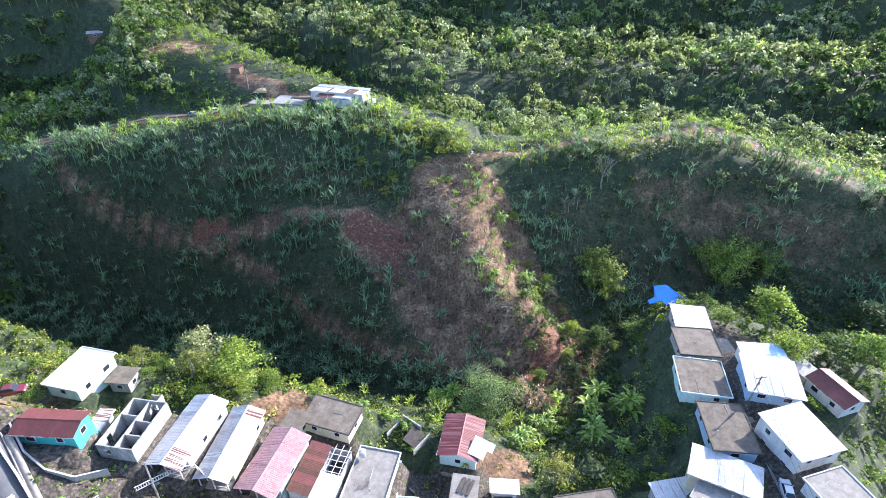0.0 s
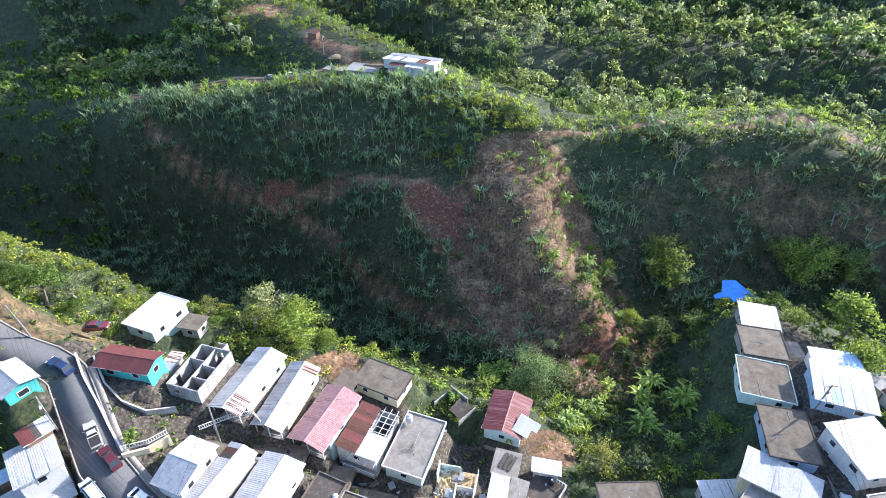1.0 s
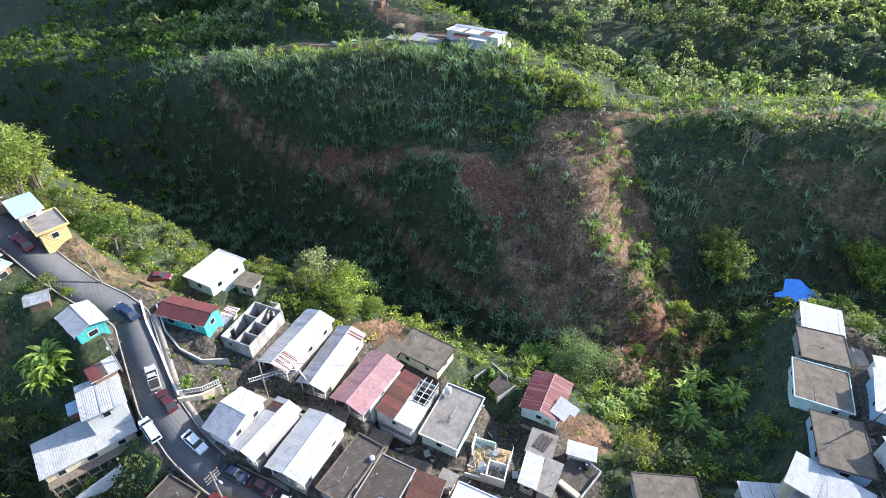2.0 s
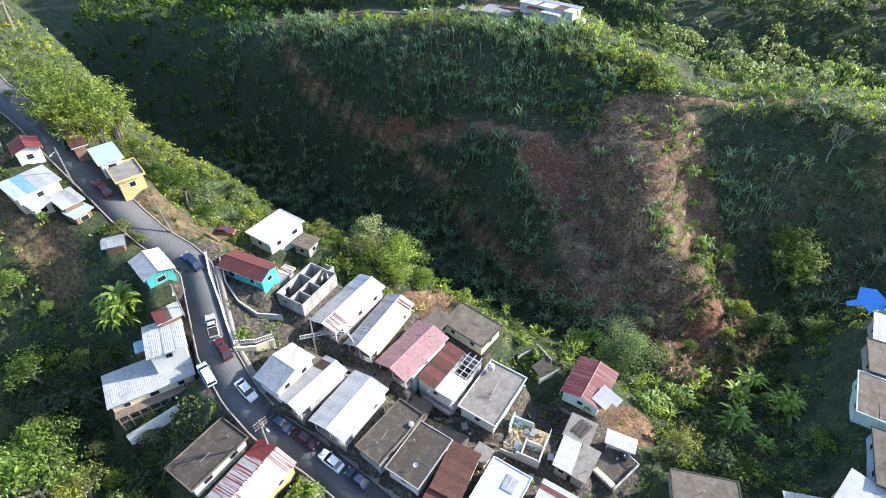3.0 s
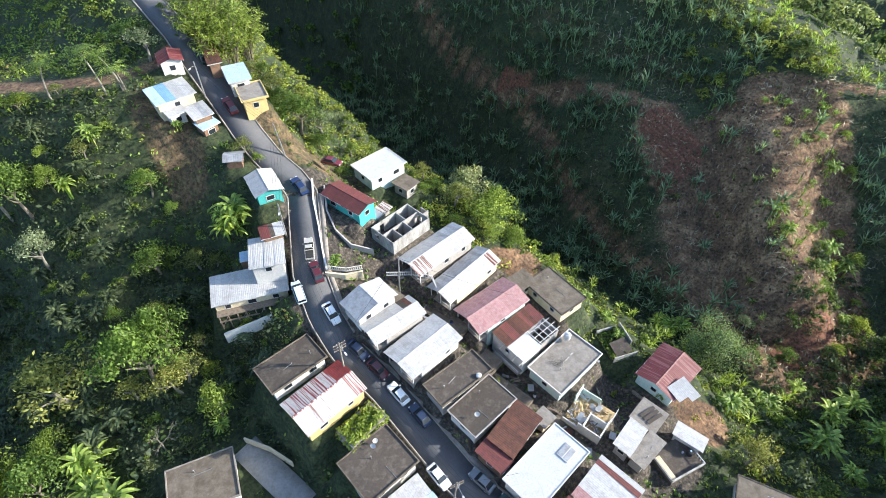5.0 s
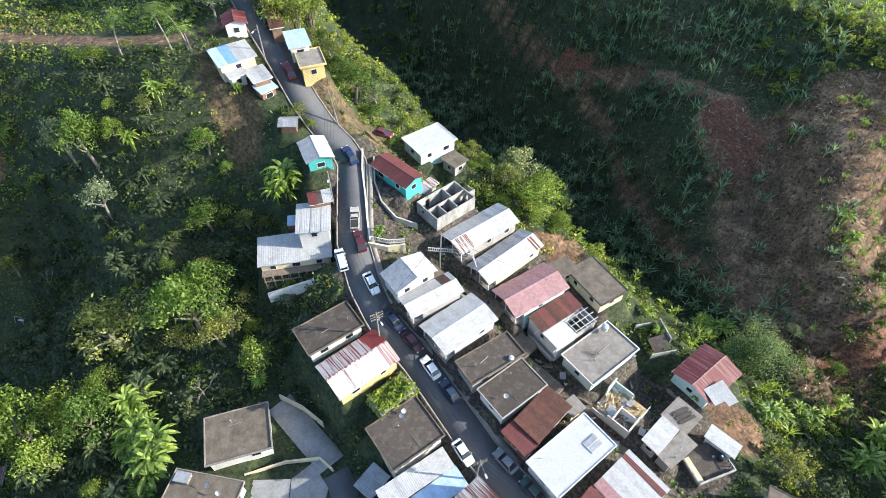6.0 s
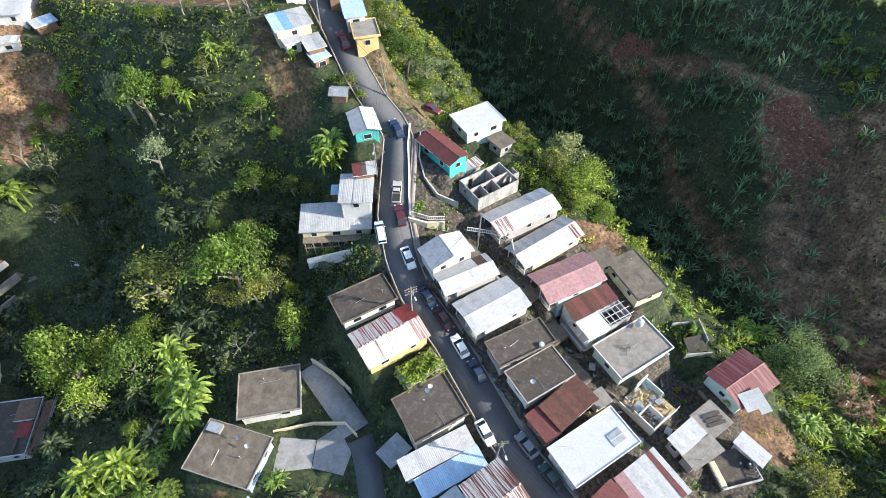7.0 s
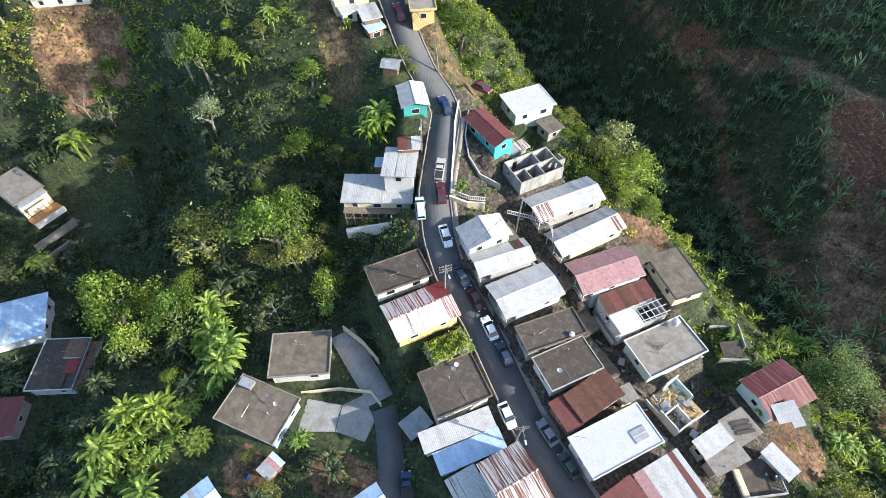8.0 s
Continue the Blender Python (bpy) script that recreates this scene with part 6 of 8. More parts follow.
tone = np.sin(x * .045 + 2 * np.sin(y * .03)) + rng.normal(0, .7, len(x))
# trees in this gap get darker leaves to paint its shade
shaded_gap = along(BACK_VALLEY, x, y)[0] < 27
tone = np.where(shaded_gap & (x < 10), tone - 1.9, tone)
# the lighter woods take leaf colours tinted for haze
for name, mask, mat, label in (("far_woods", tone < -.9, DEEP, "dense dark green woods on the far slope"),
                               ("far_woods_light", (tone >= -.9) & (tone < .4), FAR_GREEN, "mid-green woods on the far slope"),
                               ("far_woods_pale", (tone >= .4) & (tone < 1.2), FAR_PALE, "pale green trees among the far woods, tinted for haze"),
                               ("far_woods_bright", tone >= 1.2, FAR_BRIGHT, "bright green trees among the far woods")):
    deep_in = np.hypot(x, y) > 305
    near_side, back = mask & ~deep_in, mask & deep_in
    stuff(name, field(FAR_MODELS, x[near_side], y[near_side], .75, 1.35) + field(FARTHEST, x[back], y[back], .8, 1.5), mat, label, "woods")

x, y = jittered(-300, -112, 120, 280, 6.5)
keep = (y > ravine_y(x) + 8) & ((x < -160) | (y > y_of(RIDGE_LINE, x) + 14)) & (along(HILL_TRACK, x, y)[0] > 8) & ~((along(NORTH_SPUR, x, y)[0] < 20) & (x > -118))
x, y = x[keep], y[keep]
lighter = rng.random(len(x)) < .3
stuff("west_woods", field(FARTHEST, x[~lighter], y[~lighter], .6, 1.15), GREEN, "dark woods in the side valley", "woods")
stuff("west_woods_green", field(FARTHEST, x[lighter], y[lighter], .5, 1.05), FAR_GREEN, "lighter trees among the side-valley woods", "woods")

# ---- low growth over the slopes
def tuft(r, n, size):
    d = unit(rng.normal(0, 1, (n, 3)) * np.array([1, 1, .6]) + np.array([0, 0, .5]))
    return leaf_cards(d * r * rng.uniform(.5, 1.1, (n, 1)) * np.array([1, 1, .9]), d + np.array([0, 0, .4]), size)


TUFTS = [tuft(rng.uniform(.6, 1.1), 8, .62) for _ in range(8)]
BUSHES = [tuft(rng.uniform(1.0, 1.7), 34, .55) for _ in range(8)]
x, y = jittered(-185, 175, -75, 215, 1.45)
soil = bare_soil(x, y)
view = (np.hypot(x, y) > 22) & (y > -80) & (y > -.75 * -x - 30)
keep = clear_of(x, y, 3.9, .6) & view & (rng.random(len(x)) > soil * 1.05) & (np.hypot(x + 125, y + 12) > 11)
x, y = x[keep], y[keep]
thick = ((x < -30) & (y < 30 + (-60 - x) * .13)) | ((x > 32) & (y < 128))
keep = ~thick | (rng.random(len(x)) < .3)
x, y = x[keep], y[keep]
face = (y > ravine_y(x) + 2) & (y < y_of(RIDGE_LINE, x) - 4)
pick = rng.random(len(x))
# shade of the hill face is put into the scrub's leaf colour
stuff("undergrowth", field(TUFTS, x[face & (pick < .5)], y[face & (pick < .5)], .7, 1.5), SHADE, "low scrub coloured dark for the shaded hillside", "undergrowth")
stuff("dry_undergrowth", field(TUFTS, x[face & (pick >= .93)], y[face & (pick >= .93)], .5, 1.1), OLIVE, "dry olive scrub on the hillside", "undergrowth")
valley = (x < -45) & (y < 26 + (-60 - x) * .12)
# darker leaf colour where the valley lies in shade
stuff("valley_growth", field(TUFTS, x[valley & (pick < .7)], y[valley & (pick < .7)], .7, 1.5), SHADE, "low growth coloured dark for the shaded valley", "undergrowth")
near = ~face & ~valley
stuff("hillside_grass", field(TUFTS, x[near & (pick < .44)], y[near & (pick < .44)], .6, 1.4), GREEN, "leafy green undergrowth on the village slopes", "undergrowth")
stuff("bright_undergrowth", field(TUFTS, x[near & (pick > .88)], y[near & (pick > .88)], .6, 1.3), BRIGHT, "bright yellow-green undergrowth", "undergrowth")

# ---- single trees
MODELS = {
    "broad": [tree_model(GREEN, BARK, 4.6, 2.2, 6.6, 28, 74, .39) for _ in range(4)],
    "bright": [tree_model(BRIGHT, BARK, 3.8, 1.7, 5.4, 24, 74, .38) for _ in range(4)],
    "deep": [tree_model(DEEP, BARK, 4.6, 2.0, 6.4, 28, 68, .44) for _ in range(3)],
    "mango": [tree_model(MANGO, BARK, 4.6, 1.6, 6.8, 30, 360, .21, flat=1.2)],
    "olive": [tree_model(OLIVE, PALE_BARK, 3.8, 2.4, 5.8, 20, 68, .36) for _ in range(4)],
    "silver": [tree_model(SILVER, PALE_BARK, 4.0, 3.2, 4.4, 22, 84, .36, 7, .7) for _ in range(3)],
    "young_broad": [tree_model(GREEN, BARK, 4.6, 1.2, 6.0, 14, 40, .66) for _ in range(3)],
    "young_deep": [tree_model(DEEP, BARK, 4.6, 1.2, 6.0, 15, 40, .66) for _ in range(3)],
    "young_olive": [tree_model(OLIVE, PALE_BARK, 3.8, 1.6, 5.4, 12, 38, .60) for _ in range(2)],
    "young_bright": [tree_model(BRIGHT, BARK, 3.8, 1.2, 5.2, 13, 40, .60) for _ in range(2)],
}
TREE_WORDS = {
    "broad": "broad mid-green leafy tree on the slope", "bright": "bright yellow-green leafy tree in sunlight",
    "deep": "dense dark green tree with rounded crown", "mango": "large rounded dense grey-green tree above the ravine", "olive": "olive-brown thin-leaved tree with pale trunk",
    "silver": "silvery grey-green tree with open pale limbs", "young_broad": "young green leafy tree on the slope",
    "young_deep": "small dark green tree in the thicket", "young_olive": "small thin olive-green tree", "young_bright": "small sunlit yellow-green tree",
}
GROWN = {}


def tree(kind, x, y, size=1.0, stretch=1.0):
    k = int(rng.integers(len(MODELS[kind])))
    m = pose(x, y, ground_z(x, y) - .1, 0, 0, rng.uniform(0, 360)) @ Matrix.Diagonal((size, size, size * stretch * rng.uniform(.92, 1.1), 1))
    if (kind, k) in GROWN:
        return copy_thing(GROWN[kind, k], m)
    ob = thing("tree", m, TREE_WORDS[kind], "tree", "trees on the slopes")
    trunk, crown = MODELS[kind][k]
    part("trunk", trunk, None, ob)
    part("crown", crown, None, ob)
    GROWN[kind, k] = ob
    return ob


def banana_plant(x, y, size=1.0, material=BANANA, key="banana"):
    k = int(rng.integers(4))
    m = pose(x, y, ground_z(x, y) - .1, 0, 0, rng.uniform(0, 360)) @ Matrix.Diagonal((size, size, size, 1))
    if (key, k) in GROWN:
        return copy_thing(GROWN[key, k], m)
    ob = thing("banana_plant", m, "banana plant with long arching bright green leaves" if key == "banana" else "banana plant with leaves coloured dull green for shade", "banana plant", "banana plants")
    for j in range(3):
        tall = rng.uniform(1.6, 3.0)
        at = pose(0, 0, 0) if j == 0 else pose(rng.uniform(-1.1, 1.1), rng.uniform(-1.1, 1.1), 0)
        s = stem_cards(tall, .17, 7)
        part("stem", bulk("stem", s, quads_for(s), material), None, ob, m=at)
        v = banana_cards(11, 2.4, .5, tall - .1, 5, .6)
        part("leaves", bulk("leaves", v, quads_for(v), material), None, ob, m=at)
    GROWN[key, k] = ob
    return ob


def bamboo_clump(x, y, size=1.0):
    """Arching culms with feathery leaves."""
    k = "bamboo"
    m = pose(x, y, ground_z(x, y) - .2, 0, 0, rng.uniform(0, 360)) @ Matrix.Diagonal((size, size, size, 1))
    if k in GROWN:
        return copy_thing(GROWN[k], m)
    ob = thing("bamboo_clump", m, "clump of arching feathery green bamboo", "bamboo", "bamboo clumps")
    sprays = []
    for i in range(26):
        a, out = rng.uniform(0, 6.283), rng.uniform(.8, 4.2)
        top = rng.uniform(6, 9) - out * .6
        pts = [np.array([math.cos(a) * out * u ** 2.2 + .4 * math.cos(a), math.sin(a) * out * u ** 2.2 + .4 * math.sin(a), top * (1.25 * u - .25 * u ** 4)]) for u in np.linspace(0, 1, 7)]
        part("culm", Shape().tube(pts, [.07, .065, .06, .05, .04, .03, .015], 5), BARK, ob)
        u = rng.uniform(.3, 1, 75) ** .8
        c = np.stack([np.interp(u, np.linspace(0, 1, 7), [p[j] for p in pts]) for j in range(3)], 1)
        c += rng.normal(0, .42, c.shape) * (1.15 - .5 * u)[:, None]
        sprays.append(leaf_cards(c, np.tile([0, 0, 1.0], (75, 1)) + c * np.array([.12, .12, 0]), .5, .3))
    v = np.concatenate(sprays)
    part("foliage", bulk("foliage", v, quads_for(v), BRIGHT), None, ob)
    GROWN[k] = ob
    return ob


def palm(x, y, tall, dx, dy):
    ob = thing("palm_tree", pose(x, y, ground_z(x, y) - .1, 0, 0, 0), "tall leaning palm tree with drooping fronds", "palm tree", "palm trees")
    pts = [(dx * u * u, dy * u * u, tall * u) for u in np.linspace(0, 1, 6)]
    part("trunk", Shape().tube(pts, [.24, .19, .16, .15, .14, .13], 7), PALE_BARK, ob)
    for k in range(20):
        a = 2.4 * k
        ang, p, rows = rng.uniform(.1, 1.2), np.array(pts[-1]), []
        d, side = np.array([math.cos(a), math.sin(a), 0]), np.array([-math.sin(a), math.cos(a), 0])
        q = []
        for i in range(12):
            nxt = p + (d * math.cos(ang) + np.array([0, 0, math.sin(ang)])) * .33
            reach = .8 * math.sin(math.pi * (i + 1.2) / 13.5)
            for s in (-1, 1):
                tip = p + side * s * reach + d * .25 - np.array([0, 0, .3 * reach])
                q.append([p, p + d * .12, tip + d * .07, tip])
            p, ang = nxt, ang - .17
        v = np.array(q).reshape(-1, 3)
        part("frond", bulk("frond", v, quads_for(v), BANANA), None, ob)


def tree_fern(x, y, size):
    """A slim trunk with a flat star of feathery fronds."""
    ob = thing("tree_fern", pose(x, y, ground_z(x, y) - .1, 0, 0, rng.uniform(0, 360)), "tree fern with a bright star of feathery fronds", "tree fern", "tree ferns")
    part("trunk", Shape().tube([(0, 0, 0), (.1, 0, 1.6 * size), (.1, .05, 3.2 * size)], [.14, .11, .09], 7), BARK, ob)
    for k in range(15):
        a = 6.283 * k / 15 + rng.uniform(-.1, .1)
        d, side = np.array([math.cos(a), math.sin(a), 0]), np.array([-math.sin(a), math.cos(a), 0])
        p, ang, q = np.array([.1, .05, 3.2 * size]), rng.uniform(.3, .6), []
        for i in range(13):
            reach = .42 * size * math.sin(math.pi * (i + 1.5) / 15)
            for s in (-1, 1):
                tip = p + side * s * reach + d * .1 * size
                q.append([p, p + d * .155 * size, tip + d * .13 * size, tip])
            p, ang = p + (d * math.cos(ang) + np.array([0, 0, math.sin(ang)])) * .165 * size, ang - .09
        v = np.array(q).reshape(-1, 3)
        part("frond", bulk("frond", v, quads_for(v), BRIGHT), None, ob)


def bare_tree(x, y, size):
    ob = thing("bare_tree", pose(x, y, ground_z(x, y) - .1, 0, 0, rng.uniform(0, 360)), "leafless pale tree with many thin branches", "tree", "bare trees")
    s = Shape()

    def grow(p, d, ln, r, depth):
        q = p + d * ln
        s.tube([p, p + d * ln * .5 + Vector((rng.normal(0, .05), rng.normal(0, .05), 0)) * ln, q], [r, r * .85, r * .65], 5)
        if depth:
            for _ in range(3 if depth > 1 else 4):
                e = (d + Vector((rng.normal(0, .5), rng.normal(0, .5), rng.normal(.15, .3)))).normalized()
                grow(q, e, ln * rng.uniform(.55, .8), r * .55, depth - 1)
    grow(Vector((0, 0, -.4)), Vector((.05, .05, 1)), 2.6 * size, .16 * size, 4)
    part("trunk", s.mesh("trunk", PALE_BARK), None, ob)

# trees that stand out, by place and size

for x, y, s, u in ((-87.9, -21.3, 1.29, 1.20), (-70.0, -9.0, 1.25, 1.20), (-70.5, -17.3, 0.93, 1.20), (-57.1, 15.4, 0.88, 1.10), (-61.3, -14.9, 0.70, 1.00), (-56.1, 77.9, 1.09, 0.50), (-48.4, 78.9, 1.13, 0.50), (-46.3, 72.0, 0.93, 0.50), (-42.1, 80.9, 1.36, 0.50), (-34.5, 77.9, 1.43, 0.50),
               (-38.5, 73.9, 0.97, 0.50), (-60.7, 79.5, 0.88, 0.50), (0.0, 65.0, 0.34, 0.50), (4.3, 62.8, 0.31, 0.50), (76.0, 97.2, 1.42, 0.72), (76.8, 89.7, 1.38, 0.72),
               (71.9, 84.5, 1.03, 0.72), (65.5, 96.5, 1.29, 0.72), (77.9, 87.5, 1.37, 0.72), (24.8, 100.3, 0.62, 0.72), (-49.7, 76.4, 1.40, 0.50), (-55.7, 73.0, 1.12, 0.50),):
    tree(("bright", "bright", "olive", "bright", "broad")[int(abs(x * 3 + y)) % 5], x, y, s * (.8 if u < .6 else 1), max(u, .72))
for x, y, s, u in ((-40.4, 76.8, 1.32, 0.50), (-25.3, 75.8, 0.65, 0.70), (-71.2, 64.9, .9, 0.70), (-79.4, 67.4, 0.85, 0.72), (-77.6, 50.0, 0.36, 0.72), (-117.9, 63.6, 0.91, 0.72),
               (-112.2, 65.4, 1.03, 0.72), (-104.9, 15.2, 1.20, 1.10), (-64.3, 20.0, 0.69, 0.72), (-77.5, -4.7, 1.37, 1.10), (-62.1, 26.5, 0.63, 0.72), (-62.9, 28.4, 0.51, 0.72),
               (-118.5, 54.3, 1.26, 0.72), (-109.3, 52.8, 0.98, 0.72), (-107.2, 48.6, 0.82, 0.72), (-120.5, 20.2, 0.70, 0.90), (-139.1, 3.6, 0.50, 1.0),
               (-141.3, -0.8, 0.45, 1.0), (-133.4, 6.4, 0.50, 1.0), (-111.4, 19.3, 0.94, 1.10), (-107.7, 24.3, 0.49, 1.10),):
    tree(("bright", "broad", "broad", "silver")[int(abs(x * 3 + y)) % 4], x, y, s, u)
for x, y, s, u in ((-126.8, -4.6, .95, 1.10), (-33.4, -8.7, 0.85, 1.10), (-40.6, -9.5, 0.63, 1.10), (20.8, 61.3, 1.23, 0.72), (-80.8, 49.5, 1.01, 0.72), (-95.5, 70.6, 0.85, 0.72),
               (-78.1, 20.3, 1.30, 1.10), (-79.4, 13.0, 1.20, 1.10), (-66.6, 16.2, 1.02, 1.10), (-68.9, 22.3, 0.87, 1.10), (-80.3, 32.3, 0.74, 1.10), (-77.4, 34.3, 0.61, 0.72),
               (-80.8, 2.0, 1.81, 1.10), (-112.8, 38.0, 0.50, 0.72), (-108.2, 40.5, 0.50, 0.72), (-117.7, 36.7, 0.50, 0.72), (-104.2, 31.0, 0.65, 0.90), (-145.5, 13.2, 0.45, 1.0),
               (-152.8, -13.6, 0.40, 1.0),):
    tree("olive", x, y, s, u)
for x, y, s, u in ((10.4, 88.8, 1.96, 0.72),):
    tree("mango", x, y, s, u)
for x, y, s, u in ((43.7, 71.3, 1.37, 0.72), (53.1, 112.6, 1.54, 0.72), (96.1, 131.2, 1.45, 0.72), (93.8, 87.8, 1.37, 0.72), (51.1, 74.5, 0.54, 0.72), (-35.2, 77.0, 1.04, 0.50),
               (-84.2, 66.7, 1.03, 0.72), (-90.9, 68.6, 0.62, 0.72), (-100.6, 72.3, 0.90, 0.72), (-88.5, 35.3, 1.43, 1.10), (-86.2, 34.1, 1.03, 1.10), (-88.9, 17.6, 1.14, 1.10),
               (-72.7, 17.7, 0.96, 1.10), (-69.2, 11.9, 1.27, 1.10), (-61.2, 23.4, 0.43, 0.72), (-101.7, 20.9, 0.96, 1.10),):
    tree("broad", x, y, s, u)
for x, y, s, u in ((41.5, 112.4, 1.33, 0.72), (87.4, 89.0, 1.33, 0.72), (124.4, 122.1, 1.79, 0.72), (-0.7, 165.6, 0.94, 0.72),):
    tree("deep", x, y, s, u)
for x, y, s, u in ((14.5, 100.8, 0.58, 0.72), (-116.8, 17.1, 1.10, 1.10),):
    tree("silver", x, y, s, u)
for x, y, s in ((-142.5, 11.0, 0.88), (-140.8, 11.6, 0.88), (-129.6, 10.1, 0.96), (-138.8, -1.9, 0.89), (-76.2, 37.9, 1.52), (-54.3, 44.0, 0.69),
               (-67.1, -3.7, 1.1), (-64.9, -2.9, 1.15), (-64.6, -8.3, 1.1), (-57.5, -6.7, 1.15), (-55.1, -9.7, 1.1), (-59.3, -4.8, 1.15), (-61.2, -25.0, 1.15), (-55.8, -21.0, 1.15),
               (-53.0, -24.4, 1.2), (-54.2, -29.0, 1.15), (-51.3, -20.9, 1.15), (-49.9, -27.6, 1.2), (-57.8, -29.5, 1.15), (-52.7, -17.9, 1.05), (-47.2, -25.5, 1.1), (-55.7, -17.8, 1.1), (-56.9, -25.3, 1.2),
               (-64.3, -5.3, 1.05), (-61.4, -6.0, 1.0), (-58.2, -7.2, 1.05), (-57.0, -10.2, 1.0), (-56.3, -12.4, .95), (-61.0, -8.4, .95),
               (-59.8, -24.0, 1.05), (-57.4, -26.4, 1.05), (-55.4, -23.6, 1.0), (-57.6, -29.2, 1.05), (-54.6, -27.6, 1.1), (-52.4, -25.2, 1.0),
               (-54.6, -31.2, 1.05), (-51.6, -28.6, 1.05), (-49.8, -25.9, .95), (-52.0, -22.8, .95), (-56.6, -21.0, .95), (-60.4, -20.6, .9), (-52.8, -33.4, 1.0), (0.5, 96.3, 1.60), (3.1, 97.2, 1.49),
               (15.3, 72.1, 1.37), (18.3, 75.7, 1.28), (-1.8, 96.6, 1.50), (-36.6, -0.7, 0.60), (0.9, 95.4, 1.39), (-2.0, 97.7, 1.21)):
    banana_plant(x, y, s)
for x, y, s in ((31.0, 74.0, 1.1), (36.0, 70.0, 1.0), (40.0, 82.0, 1.1), (34.0, 84.0, 1.0), (28.0, 92.0, 1.1), (38.0, 92.0, 1.0), (23.4, 80.6, 1.34), (21.2, 82.3, 1.18), (-7.2, 71.6, 0.86), (-10.7, 74.5, 0.87), (-16.4, 75.3, 0.87), (-59.1, 16.7, 0.94),
               (-55.7, 14.0, 0.93), (13.3, 119.9, 0.60), (-76.7, 39.3, 1.37), (-74.2, 39.5, 1.20), (-60.1, 17.0, 1.02), (-58.0, 16.1, 1.01),
               (-92.0, 44.8, 0.60), (-104.5, 25.6, 1.16), (-103.3, 33.5, 0.78), (-133.8, -10.6, 1.34), (-140.2, 10.5, 1.31), (-140.0, 3.6, 1.32)):
    banana_plant(x, y, s)
for x, y, s in ((106.0, 146.0, .95), (100.0, 155.0, .8), (79.0, 171.0, .75), (98.0, 171.0, .9), (118.0, 163.0, .7)):
    tree("silver", x, y, s)
tree("silver", -49.8, 82.0, 1.6, 1.25)
for x, y, s in ((45.0, 133.0, 1.3), (50.0, 131.0, 1.1), (89.0, 141.0, 1.4), (104.0, 143.0, 1.2), (93.0, 145.0, 1.5), (86.5, 147.0, 1.2), (99.0, 147.0, 1.1), (49.0, 136.0, 1.25), (46.0, 139.0, 1.0), (-105.7, 66.5, 1.5), (-100.8, 66.1, 1.5), (-103.3, 61.5, 1.1), (-105.2, 73.4, 1.2), (-111.2, 75.6, 1.3)):
    bamboo_clump(x, y, s)
for x, y, s in ((-115, 70, 1.15), (-122, 74, 1.2), (-118, 77, 1.0)):
    bamboo_clump(x, y, s)
for kind, x, y, s in (("broad", -139, 83, 1.3), ("olive", -132, 79, 1.2), ("silver", -147, 88, 1.3), ("broad", -156, 95, 1.4), ("olive", -144, 79, 1.1), ("silver", -137, 90, 1.2),
                      ("broad", -152, 84, 1.1), ("bright", -129, 86, 1.0), ("olive", -164, 99, 1.4), ("broad", -166, 90, 1.2), ("bright", -112, 66, .7), ("olive", -100, 69, .9), ("broad", -106, 71, .9),
                      ("silver", -82, 71, 1.1), ("olive", -89, 72, .9), ("bright", -76, 73, .8), ("broad", -94, 68, .8)):
    tree(kind, x, y, s)
palm(-108.1, 41.4, 8.5, -2.4, -0.2)
palm(-106.2, 44.3, 7.0, 5.2, -2.8)
palm(-106.4, 44.0, 8.5, 1.0, -2.2)
palm(-116.7, 34.7, 8.0, 1.3, 0.9)
palm(-97.0, -24.5, 4.0, .6, .2)
palm(-118.0, -31.0, 4.5, .5, -.3)
for x, y, k in ((-53.7, -14.6, 1.35), (-47.6, -15.2, 1.3)):
    tree_fern(x, y, k)
for kind, x, y, k, u in (("broad", -80, -18, 1.15, 1.35), ("bright", -79, -12, 1.0, 1.4), ("broad", -77, -7, .95, 1.3), ("broad", -93, 35, 1.35, 1.3), ("bright", -111, 27, .6, .9), ("broad", -84, 16, 1.4, 1.4), ("olive", -71, 9, 1.15, 1.4),
                         ("bright", -120, 30, .6, 1.0), ("broad", -86, 27, 1.25, 1.3), ("olive", -66, 14, 1.0, 1.3)):
    tree(kind, x, y, k, u)
for x, y, s in ((51.0, 158.0, 1.6), (40.0, 152.0, 1.1), (70.0, 144.0, 1.3), (-161.0, -12.0, 1.7), (-163.0, -6.0, 1.4), (-138.0, -6.0, 1.3), (-134.0, -2.0, 1.2), (-128.0, -6.0, 1.0), (-121.0, -1.0, 1.0), (-60.5, 6.0, .9)):
    bare_tree(x, y, s)

# ---- trees that fill the left valley and the ravine sides
x, y = jittered(-175, -30, -80, 60, 13.0)
keep = clear_of(x, y, 11, 6) & (along(ROAD, x, y)[0] > 12) & (y < 34 + (-60 - x) * .15) & ~open_spot(x, y) & ~((x < -104) & (y > 18)) & (y > -.75 * -x - 25)
taken = np.array([(o.location.x, o.location.y) for o in scene.objects if o.name.startswith("tree")])
keep &= np.min(np.hypot(x[:, None] - taken[None, :, 0], y[:, None] - taken[None, :, 1]), 1) > 4.5
for a, b in zip(x[keep], y[keep]):
    tree(rng.choice(["young_deep", "young_deep", "young_broad", "young_olive", "young_broad"]), a, b, rng.uniform(.35, .65), 1.1)

x, y = jittered(-175, -25, -80, 50, 3.8)
